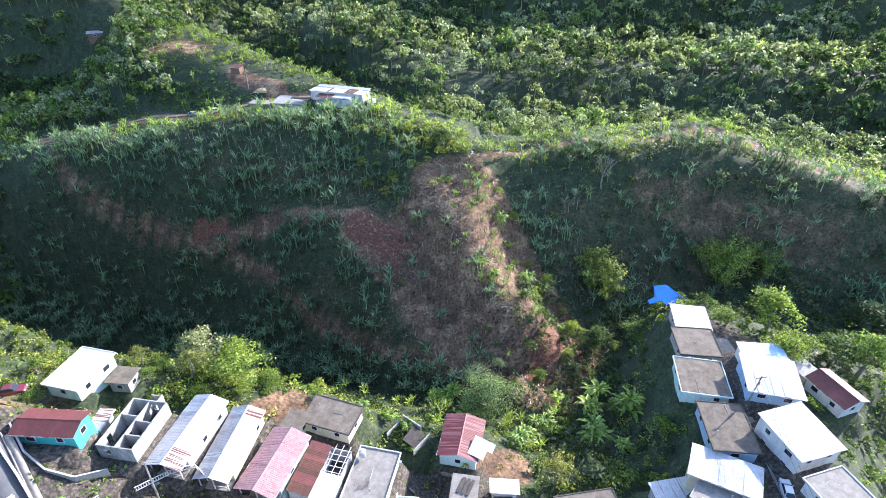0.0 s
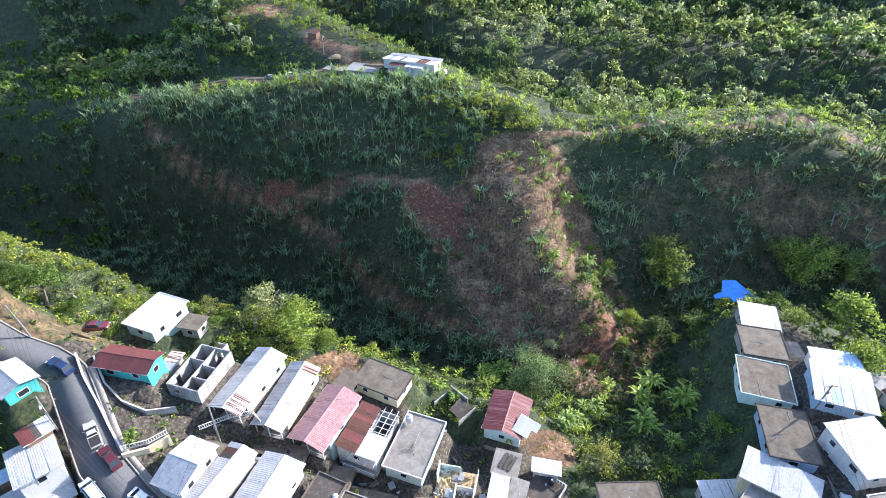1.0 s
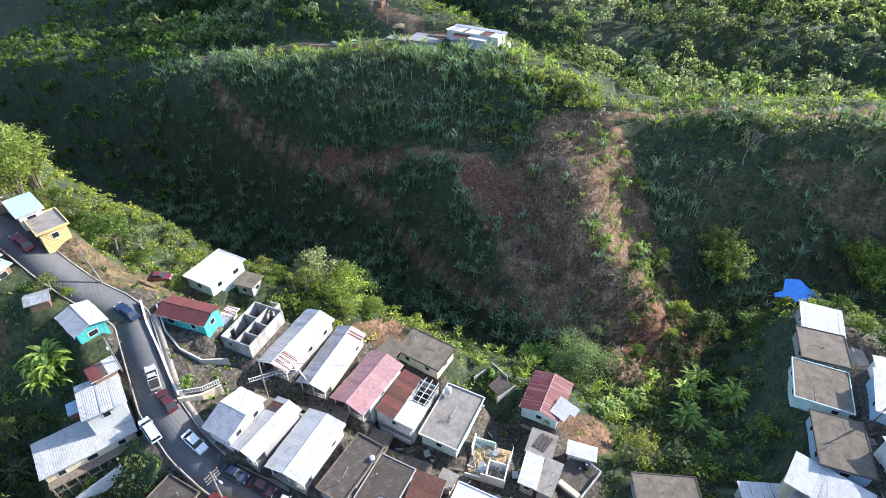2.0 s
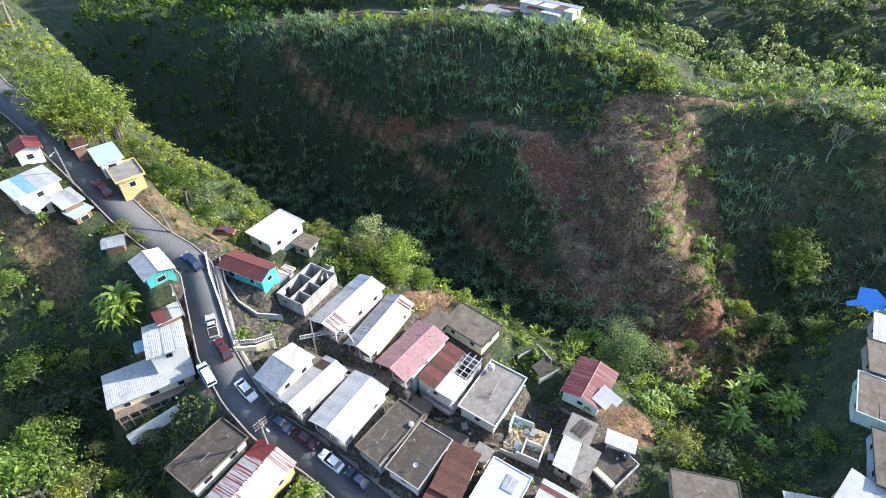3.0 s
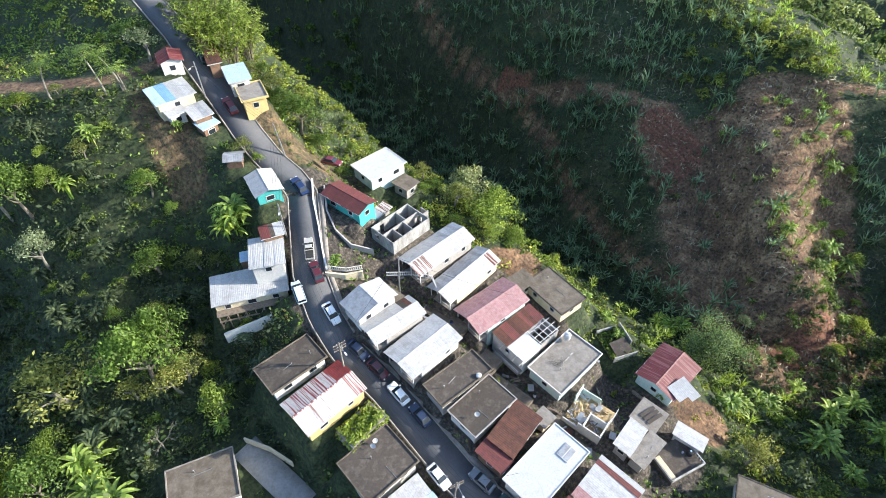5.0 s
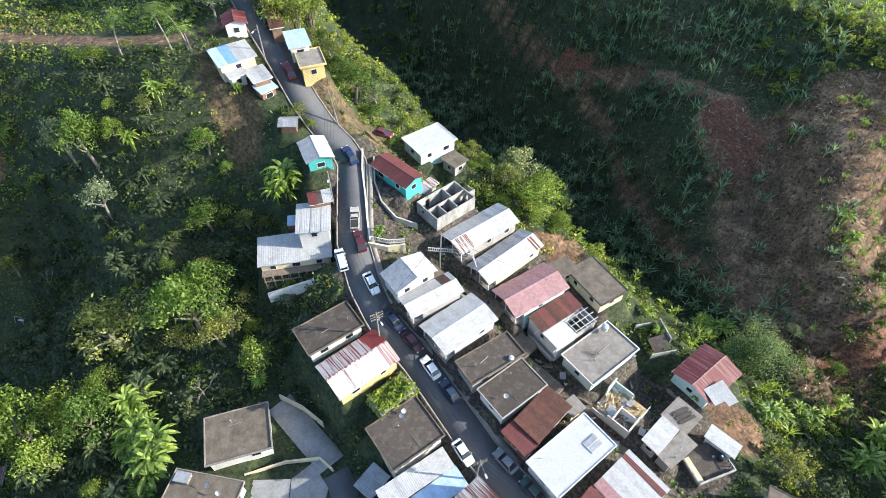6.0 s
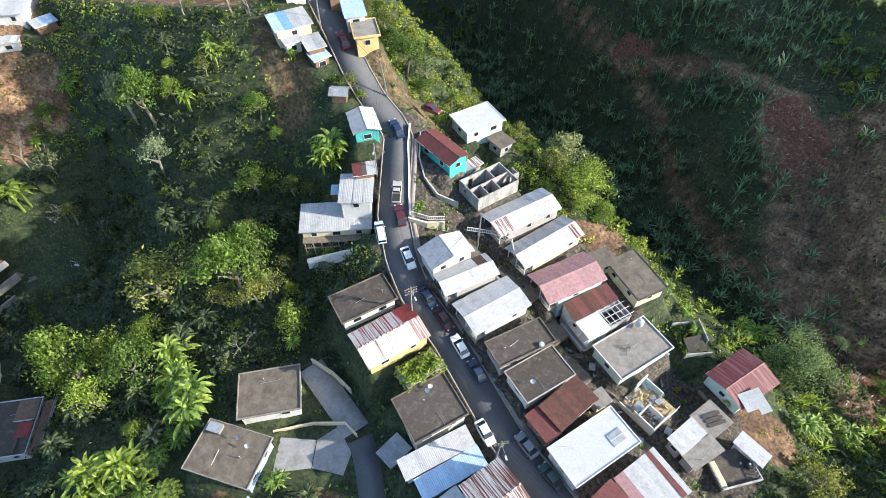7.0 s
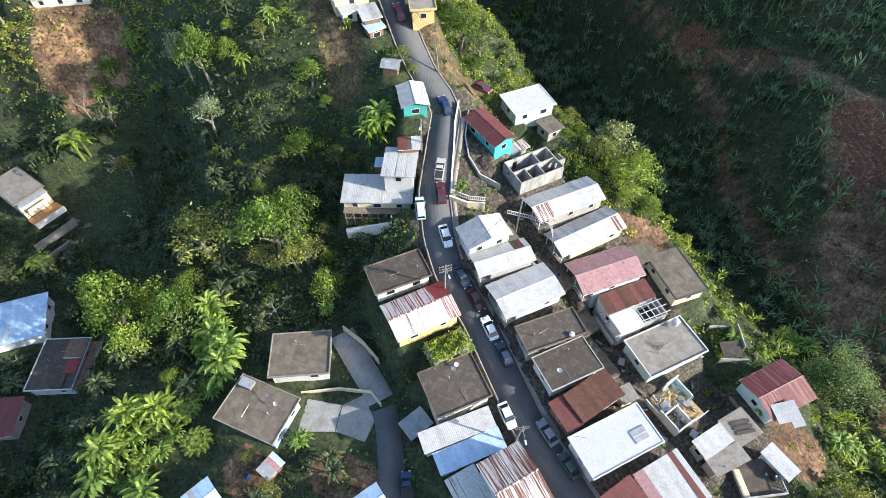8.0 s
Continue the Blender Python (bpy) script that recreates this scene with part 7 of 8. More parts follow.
keep = clear_of(x, y, 8, 2.5) & (y < 32 + (-60 - x) * .15) & ~open_spot(x, y) & (y > -.75 * -x - 25) & (rng.random(len(x)) < .6)
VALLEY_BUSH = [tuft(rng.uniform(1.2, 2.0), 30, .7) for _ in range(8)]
# valley shade is put into the bushes' leaf colour
stuff("valley_bushes", field(VALLEY_BUSH, x[keep], y[keep], .6, 1.4), SHADE, "valley bushes with leaves coloured dark for shade", "bushes")

# trees round the spur houses, and dark woods on the far side of its gully
x, y = jittered(30, 125, 50, 128, 8.5)
keep = clear_of(x, y, 7, 6.5) & (along(SPUR_ROAD, x, y)[0] > 11) & (rng.random(len(x)) < .75)
for a, b in zip(x[keep], y[keep]):
    tree(rng.choice(["young_deep", "young_broad", "young_deep", "young_bright"]), a, b, rng.uniform(.6, 1.05))
x, y = jittered(34, 165, 110, 180, 4.8)
keep = (y > ravine_y(x) - 2) & (y < y_of(RIDGE_LINE, x) - 8) & (rng.random(len(x)) < .8 * (1 - 1.3 * bare_soil(x, y)))
# gully shade comes from the darkened leaf colour here
stuff("gully_woods", field(FAR_MODELS, x[keep], y[keep], .45, .85), SHADE, "trees filling the gully slope, leaves darkened for shade", "woods")
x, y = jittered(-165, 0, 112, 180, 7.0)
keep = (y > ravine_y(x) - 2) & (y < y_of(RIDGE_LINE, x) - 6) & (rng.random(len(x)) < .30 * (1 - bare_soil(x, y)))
# darkened leaves again carry the shade of the slope
stuff("face_thickets", field(FAR_MODELS, x[keep], y[keep], .25, .55), SHADE, "thickets coloured dark for the shaded hillside", "thickets")

# shrubs that cover the valley sides from end to end
COVER = [tuft(rng.uniform(1.3, 2.0), 38, .62) for _ in range(8)]
x, y = jittered(-195, -10, -70, 80, 2.8)
keep = clear_of(x, y, 4.6, 1.6) & (y < np.where(x < -95, 74, along_y(x) - 1)) & ~open_spot(x, y) & (y > .75 * x - 5) & (rng.random(len(x)) > bare_soil(x, y) * 1.3) & (np.hypot(x, y) > 26)
x, y = x[keep], y[keep]
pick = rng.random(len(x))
# bright leaves up here paint the sunlit part, dark ones the shade
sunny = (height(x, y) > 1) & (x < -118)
for name, mask, mat, words in (("valley_cover", (pick < .6) & ~sunny, SHADE, "leafy undergrowth coloured dark for the shaded valley sides"),
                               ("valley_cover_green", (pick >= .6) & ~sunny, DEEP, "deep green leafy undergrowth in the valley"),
                               ("valley_cover_bright", sunny, BRIGHT, "leafy undergrowth high on the valley side, brightened for sun")):
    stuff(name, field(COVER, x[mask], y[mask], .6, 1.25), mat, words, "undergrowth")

# close canopy of low trees and tall shrubs that hides the ground
def treelet(r, tall, lobes, per, size):
    return crown_cards(r, tall, lobes, per, size, rng.uniform(-.3, .4), 1.0, .5)


TREELETS = [treelet(rng.uniform(2.2, 3.4), rng.uniform(2.6, 4.4), 9, 18, .69) for _ in range(10)]
x, y = jittered(-178, -24, -80, 52, 4.3)
keep = clear_of(x, y, 7, 3.2) & (along(ROAD, x, y)[0] > 10) & (y < 33 + (-60 - x) * .15) & ~open_spot(x, y) & (y > -.75 * -x - 25) & (bare_soil(x, y) < .4) & (rng.random(len(x)) < .82) & ~((x < -108) & (y > 24) & (rng.random(len(x)) < .6))
x, y = x[keep], y[keep]
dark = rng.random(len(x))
# height splits leaf colour: bright for sun above, dark for shade below
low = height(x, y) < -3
stuff("sunny_shrubs", field(TREELETS, x[~low], y[~low], .3, .65), BRIGHT, "leafy green shrubs on the valley side, brightened for sun", "thickets")
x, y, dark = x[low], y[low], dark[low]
stuff("valley_canopy", field(TREELETS, x[dark < .7], y[dark < .7], .4, 1.0), SHADE, "close green canopy coloured dark for the shaded valley", "thickets")
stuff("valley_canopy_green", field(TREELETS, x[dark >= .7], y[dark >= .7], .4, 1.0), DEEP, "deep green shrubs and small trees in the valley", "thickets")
x, y = jittered(20, 140, 42, 130, 3.7)
keep = clear_of(x, y, 4.5, 1.5) & (np.hypot(x, y) > 42) & (rng.random(len(x)) < .8)
x, y = x[keep], y[keep]
# both sides of the spur get darker leaf colours in place of shade
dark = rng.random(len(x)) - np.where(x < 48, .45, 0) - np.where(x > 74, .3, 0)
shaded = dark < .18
stuff("gully_thickets", field(TREELETS, x[shaded], y[shaded], .5, 1.15), SHADE, "thicket in the gully beside the spur, darkened for shade", "thickets")
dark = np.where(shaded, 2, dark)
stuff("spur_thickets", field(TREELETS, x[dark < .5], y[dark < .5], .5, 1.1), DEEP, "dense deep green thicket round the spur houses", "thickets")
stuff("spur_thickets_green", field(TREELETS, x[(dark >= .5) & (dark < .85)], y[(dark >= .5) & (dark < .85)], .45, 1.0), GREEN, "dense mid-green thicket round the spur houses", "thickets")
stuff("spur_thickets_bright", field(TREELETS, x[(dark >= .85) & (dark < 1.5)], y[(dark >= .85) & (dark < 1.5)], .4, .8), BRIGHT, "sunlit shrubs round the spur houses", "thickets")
x, y = jittered(-150, 62, 52, 160, 3.3)
side = ravine_y(x) - y
keep = clear_of(x, y, 7, 2.6) & (side > 7) & (along(ROAD, x, y)[0] > 9) & (bare_soil(x, y) < .4) & (rng.random(len(x)) < .62)
x, y, side = x[keep], y[keep], side[keep]
# leaf colour paints shade on the lower bank and sun on the upper
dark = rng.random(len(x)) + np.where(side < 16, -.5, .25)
for name, mask, mat, words in (("bank_thickets_dark", dark < .25, DEEP, "shrubs on the lower bank of the ravine, darkened for shade"),
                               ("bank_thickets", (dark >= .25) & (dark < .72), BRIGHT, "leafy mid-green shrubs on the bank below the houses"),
                               ("bank_thickets_bright", dark >= .72, YELLOW, "yellow-green shrubs on the bank below the houses, brightened for sun")):
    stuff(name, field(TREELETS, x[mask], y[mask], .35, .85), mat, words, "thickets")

# ravine bottom and the steep bank below the houses
x, y = jittered(-140, 62, 56, 165, 2.7)
side = ravine_y(x) - y
keep = clear_of(x, y, 8, 3.5) & (side > -6) & (along(ROAD, x, y)[0] > 9) & (rng.random(len(x)) < .6)
x, y, side = x[keep], y[keep], side[keep]
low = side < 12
# ravine shade painted with the darkened leaves
stuff("ravine_bushes", field(BUSHES, x[low], y[low], .8, 1.5), SHADE, "bushes along the ravine bottom, coloured dark for shade", "bushes")
mixed_up = rng.random(len(x))
gap = np.sin(x * .33) * np.sin(y * .41 + x * .1) > -.35
# sun on the bank is put into the yellow leaf colour
for name, mask, mat, words in (("bank_bushes", mixed_up < .5, YELLOW, "bushes on the bank below the houses, brightened for sun"),
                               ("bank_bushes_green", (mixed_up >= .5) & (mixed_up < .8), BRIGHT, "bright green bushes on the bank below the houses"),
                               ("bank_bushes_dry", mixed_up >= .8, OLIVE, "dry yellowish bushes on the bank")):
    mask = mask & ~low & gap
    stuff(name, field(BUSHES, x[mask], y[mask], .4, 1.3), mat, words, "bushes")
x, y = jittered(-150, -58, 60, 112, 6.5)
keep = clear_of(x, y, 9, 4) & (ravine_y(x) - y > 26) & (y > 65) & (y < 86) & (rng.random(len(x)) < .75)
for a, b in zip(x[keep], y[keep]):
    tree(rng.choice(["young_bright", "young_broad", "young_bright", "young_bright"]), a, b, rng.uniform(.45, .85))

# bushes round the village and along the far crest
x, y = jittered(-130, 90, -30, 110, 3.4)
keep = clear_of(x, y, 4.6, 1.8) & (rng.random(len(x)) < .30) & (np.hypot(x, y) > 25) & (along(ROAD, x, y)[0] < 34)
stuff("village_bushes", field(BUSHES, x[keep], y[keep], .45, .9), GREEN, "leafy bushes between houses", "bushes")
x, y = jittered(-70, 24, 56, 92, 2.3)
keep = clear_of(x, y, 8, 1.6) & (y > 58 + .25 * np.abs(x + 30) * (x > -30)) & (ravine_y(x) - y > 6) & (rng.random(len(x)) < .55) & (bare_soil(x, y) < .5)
# brightened leaves paint the sunlight behind the houses
stuff("sunlit_bushes", field(BUSHES, x[keep], y[keep], .5, 1.15), YELLOW, "yellow-green bushes behind the houses, brightened for sun", "bushes")
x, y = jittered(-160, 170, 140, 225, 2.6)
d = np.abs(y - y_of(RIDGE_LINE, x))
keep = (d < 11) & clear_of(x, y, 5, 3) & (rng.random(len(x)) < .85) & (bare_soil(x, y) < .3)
# sunlight along the crest comes from the brightened leaf colour
stuff("crest_bushes", field(BUSHES, x[keep], y[keep], .5, 1.1), YELLOW, "bushes along the hill crest, brightened for sun", "bushes")
x, y = jittered(-45, 50, 88, 178, 2.6)
d = along(RIB_LINE, x + 3, y)[0]
keep = (x > y_of([(b, a, 0) for a, b, _ in RIB_LINE], y) - 2) & (d < 18) & (rng.random(len(x)) < .22)
stuff("rib_bushes", field(BUSHES, x[keep], y[keep], .35, .9), BRIGHT, "yellowish bushes on the cleared rib", "bushes")
for x, y, k in ((2, 152, .8), (7, 150, .6), (12, 146, .9), (17, 143, .7), (20, 138, .9), (15, 137, .6), (21, 132, .8), (24, 128, .9), (19, 127, .6), (27, 124, .9), (30, 119, .7), (24, 119, .6), (33, 116, .8),
                (10, 153, .7), (4, 146, .6), (-3, 150, .7), (11, 123, .7), (29, 128, .8)):
    banana_plant(x, y, k)
for x, y, k in ((26, 136, .55), (31, 131, .6), (35, 124, .65), (37, 117, .7), (22, 146, .5), (17, 152, .6), (33, 106, .45), (16, 102, .4), (36, 111, .5)):
    tree("bright", x, y, k, .8)

# banana groves on the shaded hillside and the crest
def grove_clump():
    """A few stems from one root: upright young leaves, arching old ones, dead ones hanging down the stem."""
    out = []
    for j in range(int(rng.integers(2, 5))):
        tall, off = rng.uniform(.9, 2.3), rng.uniform(-1.3, 1.3, 3) * np.array([1, 1, 0]) * (j > 0)
        out += [banana_cards(int(rng.integers(6, 10)), 2.15, .30, tall, 2, .7) + off, stem_cards(tall, .12, 3) + off]
        out.append(banana_cards(2, 1.3, .2, tall * .95, 2, -1.2) * np.array([.55, .55, 1]) + off)
    return np.concatenate(out)


GROVE = [grove_clump() for _ in range(9)]
x, y = jittered(-175, 150, 95, 205, 2.9)
up, soil = y_of(RIDGE_LINE, x), bare_soil(x, y)
flank = (along(RIB_LINE, x, y)[0] < 15) & (x > y_of([(b, a, 0) for a, b, _ in RIB_LINE], y) - 3) & (rng.random(len(x)) < .8)
face = ~flank & (y > ravine_y(x) + 3) & (y < up - 3) & (rng.random(len(x)) < np.where(x < 0, 1.0, .5) * (1 - .95 * ease(.5, .8, soil)) * (.66 + .6 * np.sin(x * .13 + y * .05) * np.sin(y * .17 - x * .04)))
stuff("banana_grove", field(GROVE, x[face], y[face], .8, 1.7), BANANA_SKYLIT, "shaded banana grove on the hillside", "banana grove")
crest = (np.abs(y - up) < 9) & (rng.random(len(x)) < .5) & clear_of(x, y, 4, 2) & (bare_soil(x, y) < .3)
stuff("crest_bananas", field(GROVE, x[crest], y[crest], .7, 1.35), BANANA, "sunlit banana plants along the hill crest", "banana grove")
x, y = jittered(-130, 40, 55, 130, 4.2)
side = ravine_y(x) - y
bank = (side > 1) & (side < 18) & clear_of(x, y, 6, 2.5) & (rng.random(len(x)) < .4)
stuff("bank_bananas", field(GROVE, x[bank], y[bank], .7, 1.2), BANANA, "banana plants on the bank below the village", "banana grove")

# young bananas scattered over the cleared rib, denser along its sunny side
x, y = jittered(-34, 42, 94, 158, 3.2)
d, lit_side = along(RIB_LINE, x, y)[0], x - y_of([(b, a, 0) for a, b, _ in RIB_LINE], y)
keep = (y > ravine_y(x) + 5) & (red_clay(x, y) < .4) & (rng.random(len(x)) < np.where((lit_side > 2) & (lit_side < 16), .42, np.where((lit_side > -26) & (lit_side <= 2), .15, 0)))
stuff("young_bananas", field(GROVE, x[keep], y[keep], .45, .95), BANANA, "young banana plants on the cleared rib", "banana plants")

# open flank of the spur behind the hilltop house: shrubs, bananas, dry grass
x, y = jittered(-140, -40, 196, 275, 2.9)
keep = (along(NORTH_SPUR, x, y)[0] < 34) & (along(HILL_TRACK, x, y)[0] > 5) & clear_of(x, y, 4, 3) & (along([(-56, 204, 0), (-80, 212, 0)], x, y)[0] > 8) & (bare_soil(x, y) < .55)
x, y = x[keep], y[keep]
# bright leaves on top and deep ones below paint sun and shade
some, tops = rng.random(len(x)), along(NORTH_SPUR, x, y)[0] < 9
for name, mask, mat, words in (("spur_flank_shrubs", (some < .42) & ~tops, DEEP, "shrubs on the flank behind the hilltop house, darkened for shade"),
                               ("spur_flank_green", (some >= .42) & (some < .62) & ~tops, GREEN, "mid-green shrubs on the flank behind the hilltop house"),
                               ("spur_top_shrubs", (some < .45) & tops, BRIGHT, "shrubs along the top of the spur, brightened for sun"),
                               ("spur_top_dry", (some >= .45) & (some < .75) & tops, OLIVE, "dry yellowish scrub along the top of the spur")):
    stuff(name, field(TREELETS, x[mask], y[mask], .3, .75), mat, words, "thickets")
mask = (some >= .72) & (some < .9)
a, b = jittered(-128, -96, 228, 252, 1.3)
dry = (along([(-121, 237, 0), (-112, 244, 0), (-103, 238, 0)], a, b)[0] < 10) & (rng.random(len(a)) < .5)
stuff("spur_dry_grass", field(TUFTS, a[dry], b[dry], .6, 1.1), GOLD, "dry straw-coloured grass on the open spur", "grass")
stuff("spur_flank_bananas", field(GROVE, x[mask], y[mask], .7, 1.2), BANANA, "banana plants on the flank behind the hilltop house", "banana grove")

# shrubs below the hilltop house and on the village bank, leaves brightened for sun
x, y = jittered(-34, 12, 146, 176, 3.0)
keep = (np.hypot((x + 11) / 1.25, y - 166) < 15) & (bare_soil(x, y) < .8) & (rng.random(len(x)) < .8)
stuff("hilltop_shrubs", field(TREELETS, x[keep], y[keep], .5, 1.0), YELLOW, "shrubs below the hilltop house, brightened for sun", "thickets")
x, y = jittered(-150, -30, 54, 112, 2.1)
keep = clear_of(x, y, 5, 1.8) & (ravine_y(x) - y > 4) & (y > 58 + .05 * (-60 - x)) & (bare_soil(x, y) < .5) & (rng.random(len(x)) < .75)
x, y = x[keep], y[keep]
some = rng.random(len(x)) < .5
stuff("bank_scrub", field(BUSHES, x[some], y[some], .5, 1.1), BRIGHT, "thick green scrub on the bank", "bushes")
stuff("bank_scrub_bright", field(BUSHES, x[~some], y[~some], .5, 1.2), YELLOW, "thick scrub on the bank, brightened for sun", "bushes")

# weeds along the foot of the house walls
x, y = jittered(-55, 75, 20, 90, 1.2)
keep = ~clear_of(x, y, 3.0, 1.5) & clear_of(x, y, 4.1, .15) & (rng.random(len(x)) < .4) & (np.hypot(x, y) > 24)
x, y = x[keep], y[keep]
some = rng.random(len(x)) < .6
stuff("wall_weeds", field(TUFTS, x[some], y[some], .3, .75), GREEN, "green weeds along the house walls", "weeds")
stuff("wall_weeds_dry", field(TUFTS, x[~some], y[~some], .25, .6), OLIVE, "dry weeds along the house walls", "weeds")

# cut stalks and dead leaves on the cleared rib
x, y = jittered(-60, 45, 90, 172, .8)
soil = bare_soil(x, y)
keep = (rng.random(len(x)) < soil * .6)
LITTER = [leaf_cards(rng.normal(0, .3, (4, 3)) * np.array([1, 1, .25]) + np.array([0, 0, .2]), np.tile([0, -.4, 1.0], (4, 1)), .75, .16) for _ in range(6)]
bleached = keep & (rng.random(len(x)) < .3)
stuff("cut_stalks", field(LITTER, x[keep & ~bleached], y[keep & ~bleached], .6, 1.5, -.05), DRY, "grey-brown cut stalks and dead leaves on bare soil", "litter")
stuff("bleached_stalks", field(LITTER, x[bleached], y[bleached], .9, 2.0, -.08), PALE_STALK, "pale bleached stalks lying across the slope", "litter")


def dead_stalk():
    """A dry banana stem, bent over, with its leaves in rags."""
    tall = rng.uniform(.7, 1.9)
    return np.concatenate([stem_cards(tall, .07, 3), banana_cards(4, tall * .9, .13, tall, 2, -1.1) * np.array([.6, .6, 1])])


STALKS = [dead_stalk() for _ in range(6)]
x, y = jittered(-150, 45, 92, 178, 2.1)
keep = (y > ravine_y(x) + 4) & (y < y_of(RIDGE_LINE, x) - 8) & (rng.random(len(x)) < .10 + .42 * np.clip(bare_soil(x, y), 0, .8) + .25 * (np.sin(x * .09 + 1) * np.sin(y * .12) > .3)) & (red_clay(x, y) < .3)
stuff("dead_stalks", field(STALKS, x[keep], y[keep], .7, 1.6), PALE_STALK, "dead grey-brown banana stalks standing on the slope", "stalks")

# dark soil colour stands in for the shade inside the planting pits
PIT_SHADE = surface("pit_shade_soil", (.036, .024, .018), (.060, .038, .026), .95, patch=2, grain=6, bump=.5)
CLAY_CLOD = surface("red_clay_clods", (.13, .058, .036), (.20, .098, .060), .95, patch=1.2, grain=6, bump=.6)


def heap(r, tall, sides=7):
    """A small low heap of earth; returns quads."""
    a = np.linspace(0, 2 * np.pi, sides + 1)
    wob = rng.uniform(.75, 1.2, sides + 1)
    wob[-1] = wob[0]
    q = [[(0, 0, tall), (0, 0, tall), (math.cos(a[k]) * r * wob[k], math.sin(a[k]) * r * wob[k], -.15), (math.cos(a[k + 1]) * r * wob[k + 1], math.sin(a[k + 1]) * r * wob[k + 1], -.15)] for k in range(sides)]
    q = np.array(q)
    mid = (q[:, 2:] * .55) + np.array([0, 0, tall * .75])
    return np.concatenate([np.stack([mid[:, 0], q[:, 2], q[:, 3], mid[:, 1]], 1), np.stack([q[:, 0] * [1, 1, 1.02], mid[:, 0], mid[:, 1], q[:, 1] + [.01, .01, 0]], 1)]).reshape(-1, 3)


HEAPS = [heap(.36, .2) for _ in range(4)]
u, v = np.meshgrid(np.arange(-16, 30, 1.9), np.arange(98, 152, 1.9))
x, y = u.ravel() + rng.uniform(-.3, .3, u.size), v.ravel() + rng.uniform(-.3, .3, u.size)
west_of_rib = y_of([(b, a, 0) for a, b, _ in RIB_LINE], y) + 3 - x
keep = (west_of_rib > 0) & (west_of_rib < 19) & (y > ravine_y(x) + 5) & (red_clay(x, y) < .3) & (rng.random(len(x)) < .85)
# each pit is a low heap coloured dark like a shaded hole
stuff("planting_pits", field(HEAPS, x[keep], y[keep], .7, 1.2, 0), PIT_SHADE, "rows of dug planting pits, shade painted as dark heaps", "dug soil")
rows = []
for k in range(15):
    t = np.linspace(0, 1, 34)
    x = -30 + 18 * t + rng.uniform(-.12, .12, 34)
    y = 144.5 - k * .95 - 3.0 * t + .5 * np.sin(t * 7 + k)
    ok = red_clay(x, y) > .55
    if ok.any():
        rows += field(HEAPS, x[ok], y[ok], .9, 1.35, -.02)
stuff("clay_furrows", rows, CLAY_CLOD, "furrowed rows of red clay clods", "dug soil")

# dry grass on the terrace above the dark-roofed house
x, y = jittered(-66, -50, 22, 36, .55)
keep = (along([(-62, 26.5, 0), (-56.5, 29.5, 0)], x, y)[0] < 3.2) & clear_of(x, y, 3.6, .4) & (rng.random(len(x)) < .75)
stuff("dry_grass", field(TUFTS, x[keep], y[keep], .35, .8), GOLD, "tall dry golden grass on a terrace", "grass")
x, y = jittered(-170, -138, -22, 40, 1.0)
keep = clear_of(x, y, 2.6, 1.0) & (rng.random(len(x)) < .45) & (height(x, y) > 4)
stuff("slope_grass", field(TUFTS, x[keep], y[keep], .7, 1.4), GOLD, "dry yellowish grass high on the valley side", "grass")

# sunny slope at the head of the valley: creeper-grown bushes; short grass on the lawn below
x, y = jittered(-176, -133, -19, 19, 1.7)
keep = clear_of(x, y, 3, 1.5) & (height(x, y) > -1) & (bare_soil(x, y) < .45)
x, y = x[keep], y[keep]
some = rng.random(len(x))
# bright leaf colour paints the sun on this slope
stuff("slope_bushes", field(BUSHES, x[some < .65], y[some < .65], .6, 1.2), YELLOW, "yellow-green creepers and bushes on the slope, brightened for sun", "bushes")
stuff("slope_bushes_green", field(BUSHES, x[some >= .65], y[some >= .65], .5, 1.1), BRIGHT, "bright green bushes on the sunny slope", "bushes")
x, y = jittered(-137, -115, -26, -4, .62)
keep = (np.hypot(x + 126, y + 15) < 10) & clear_of(x, y, 3, .5)
stuff("lawn_grass", field(TUFTS, x[keep], y[keep], .22, .42), GREEN, "short green grass of a shaded lawn", "grass")

# bananas in dark shade-coloured leaves in the valley, vines on the overgrown shed
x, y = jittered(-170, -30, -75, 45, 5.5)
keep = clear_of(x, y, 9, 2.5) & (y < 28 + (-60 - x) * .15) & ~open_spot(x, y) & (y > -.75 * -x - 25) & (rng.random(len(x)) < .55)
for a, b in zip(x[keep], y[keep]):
    # the dark leaf colour paints the valley shade onto these plants
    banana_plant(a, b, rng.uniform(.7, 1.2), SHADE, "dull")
u, v = rng.uniform(-3.9, 3.9, 1500), rng.uniform(-2.4, 2.4, 1500)
edge = np.maximum(np.abs(u) - 3.3, np.abs(v) - 1.8)
w = np.where(edge > 0, 3.2 - rng.uniform(0, 2.2, 1500), 3.1 + rng.uniform(0, .5, 1500) * (1.2 + np.sin(u * 2.3) * np.sin(v * 3.1 + u)))
pts = np.stack([u, v, w], 1)
u, v = rng.uniform(-3.6, 3.6, 900), rng.uniform(-2.6, 2.6, 900)
cards = leaf_cards(np.stack([u, v, rng.uniform(-.1, .9, 900) * (.4 + .6 * np.sin(u * 1.7) * np.sin(v * 2.1 + u)) + .1], 1), np.stack([u * .1, v * .1, np.ones(900)], 1), .5)
part("creeper", bulk("creeper", cards, quads_for(cards), GREEN), None, old_ruin, "green creepers over the walls")
cards = leaf_cards(pts, np.stack([pts[:, 0] * .15, pts[:, 1] * .25, np.ones(1500)], 1), .55)
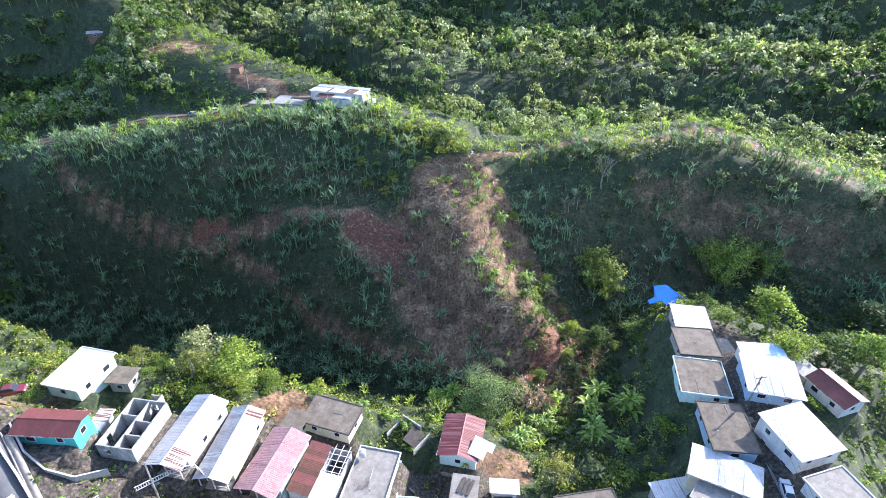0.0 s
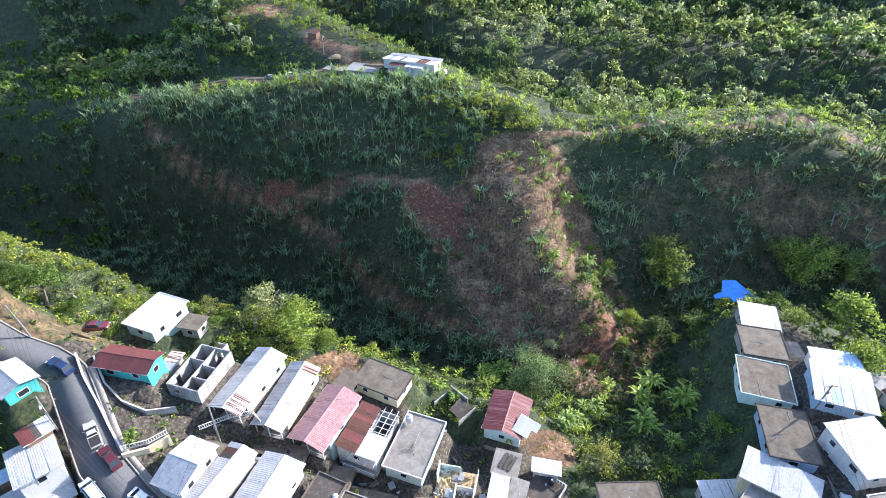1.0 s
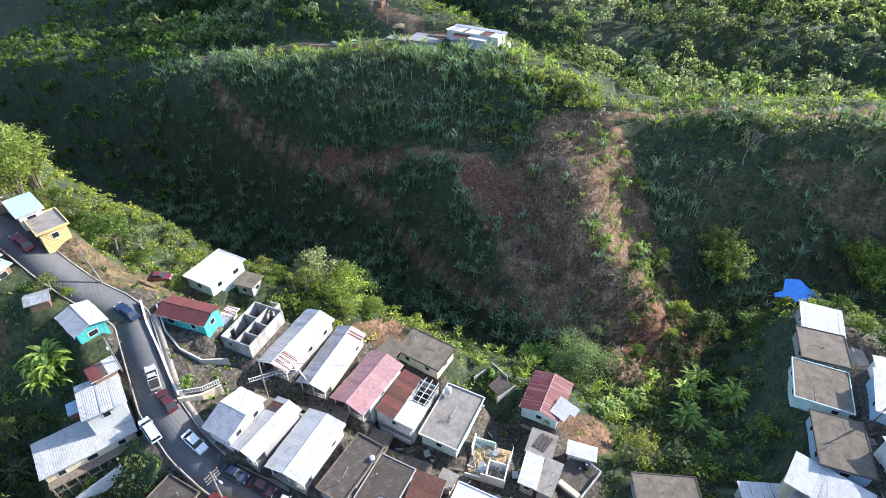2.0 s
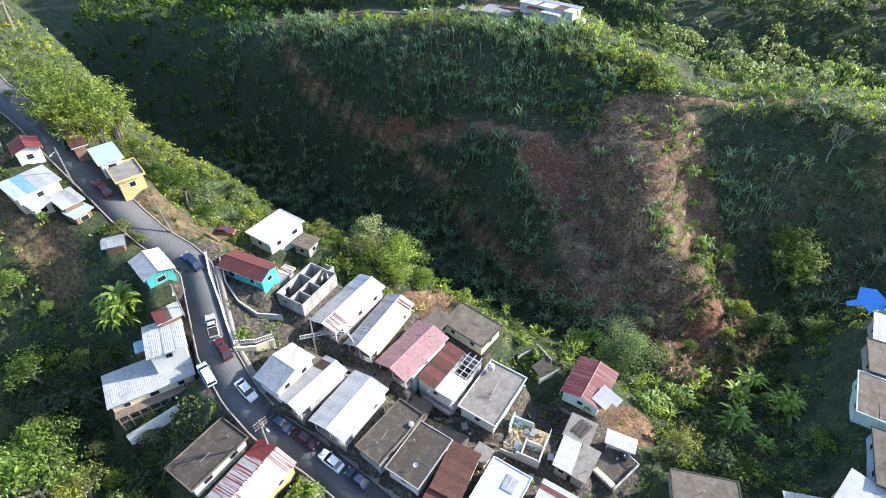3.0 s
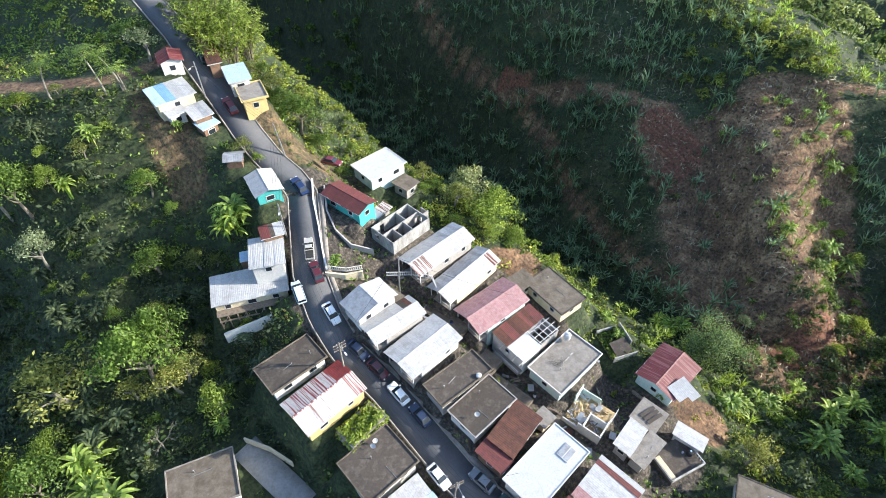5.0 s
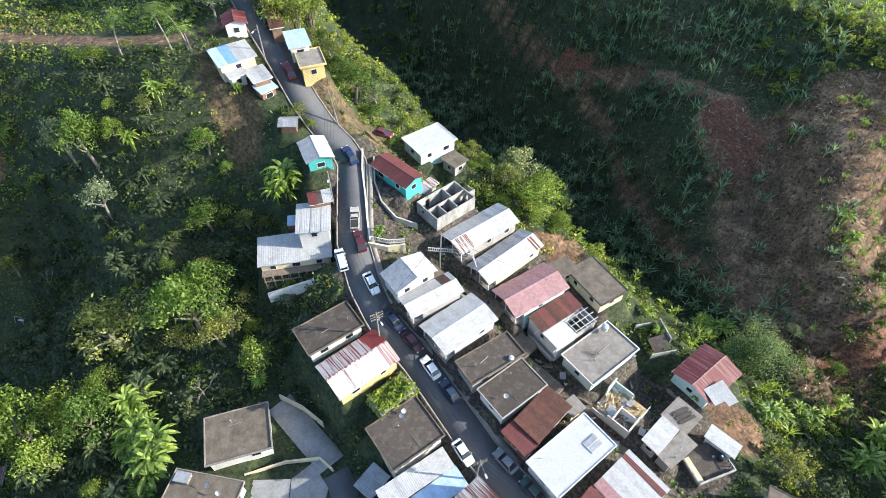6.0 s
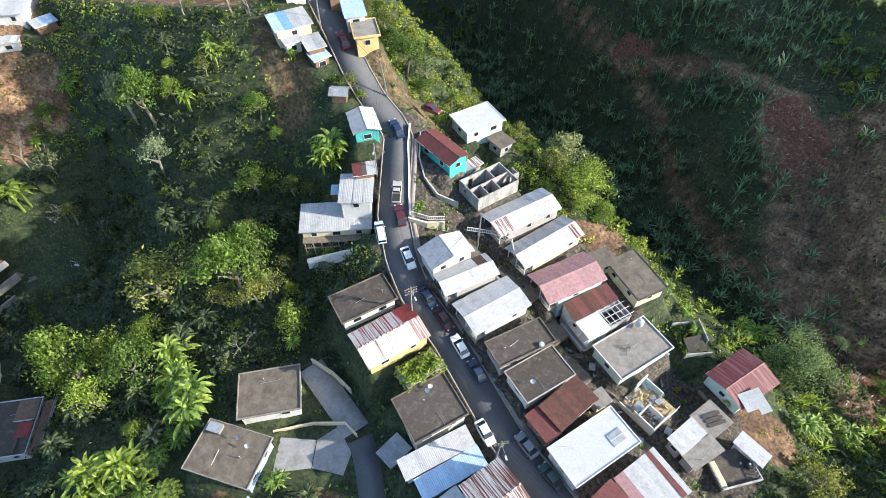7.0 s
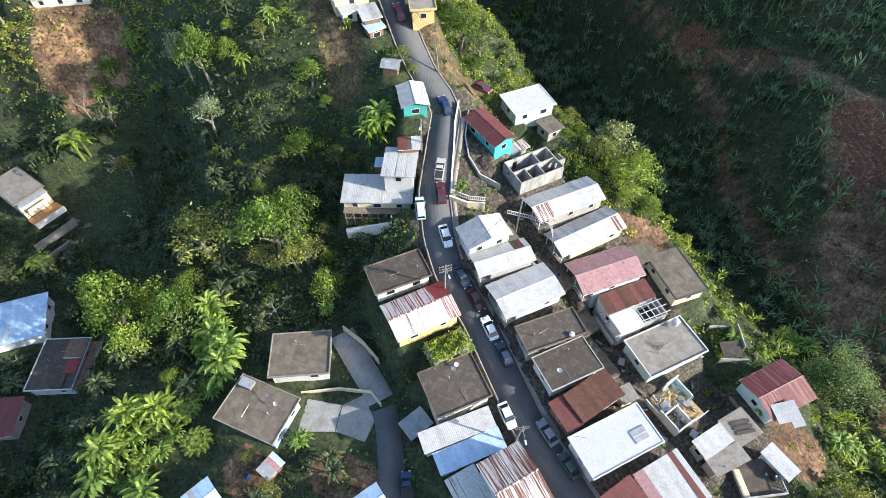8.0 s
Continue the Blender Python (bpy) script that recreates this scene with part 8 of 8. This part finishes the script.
part("vines", bulk("vines", cards, quads_for(cards), BRIGHT), None, vine, "tangled yellow-green vines")

# ---------------------------------------------------------------- things lying about between the houses
def scrap_sheet(x, y, z, m):
    t = thing("scrap_sheet", m, "scrap roofing sheet lying between the houses", "roof sheet", "scrap sheets")
    part("sheet", sheet_mesh(1.0, 1.0, MAROON_SHEET if rng.random() < .3 else GREY_SHEET if rng.random() < .6 else RUST_SHEET), None, t, m=Matrix.Diagonal((1, rng.uniform(1.4, 2.6), 1, 1)))


def board_pile(x, y, z, m):
    t = thing("board_pile", m, "small pile of grey weathered boards", "boards", "board piles")
    for k in range(4):
        part("board", Shape().box(-1.2, -.1, 0, 1.2, .1, .05), WOOD, t, m=pose(rng.uniform(-.2, .2), (k % 3) * .24, .05 + .06 * (k // 3), 0, 0, rng.uniform(-8, 8)))


def block_stack(x, y, z, m):
    t = thing("block_stack", m, "stack of grey concrete blocks by a wall", "blocks", "block stacks")
    if "block" not in SHARED:
        SHARED["block"] = Shape().box(-.195, -.095, 0, .195, .095, .19).mesh("block", BLOCK_WALL)
    for k in range(9):
        part("block", SHARED["block"], None, t, m=pose((k % 3) * .41, rng.uniform(-.03, .03), .195 * (k // 3)))


def plastic_drum(x, y, z, m):
    t = thing("plastic_drum", m, "dull blue plastic drum standing by a wall", "barrel", "plastic drums")
    part("drum", Shape().tube([(0, 0, 0), (0, 0, .3), (0, 0, .6), (0, 0, .88)], [.27, .3, .3, .27], 12), TARP if rng.random() < .5 else WHITE_PAINT, t)
    part("lid", Shape().tube([(0, 0, .88), (0, 0, .93)], [.28, .26], 12), RUBBER, t)


def old_tyre(x, y, z, m):
    t = thing("old_tyre", m, "worn black tyre lying on the ground", "tyre", "old tyres")
    n, ring = 14, []
    for k in range(n):
        c, s = math.cos(6.283 * k / n), math.sin(6.283 * k / n)
        ring += [(c * .18, s * .18, 0), (c * .32, s * .32, 0), (c * .32, s * .32, .2), (c * .18, s * .18, .2)]
    part("tread", Shape().add(ring, [(4 * k + i, 4 * ((k + 1) % n) + i, 4 * ((k + 1) % n) + (i + 1) % 4, 4 * k + (i + 1) % 4) for k in range(n) for i in range(4)]), RUBBER, t)


def washing_tub(x, y, z, m):
    t = thing("water_cistern", m, "grey fibre-cement cistern standing outdoors", "cistern", "yard cisterns")
    part("basin", Shape().prism([(-.5, -.4, 0), (.5, -.4, 0), (.5, .4, 0), (-.5, .4, 0)], [(-.62, -.5, .7), (.62, -.5, .7), (.62, .5, .7), (-.62, .5, .7)]), CONCRETE, t)
    part("cover", Shape().box(-.66, -.54, .7, .66, .54, .76), GREY_SHEET, t)


x, y = jittered(-50, 8, 41, 64, 2.3)
keep = ~clear_of(x, y, 3.6, 2.2) & clear_of(x, y, 4.2, .8)
x, y = x[keep], y[keep]
order = rng.permutation(len(x))[:64]
for k, i in enumerate(order):
    z = ground_z(x[i], y[i]) + .05
    (scrap_sheet, board_pile, block_stack, plastic_drum, scrap_sheet, old_tyre, board_pile, washing_tub)[k % 8](x[i], y[i], z, pose(x[i], y[i], z, 0, 0, rng.uniform(0, 360)))
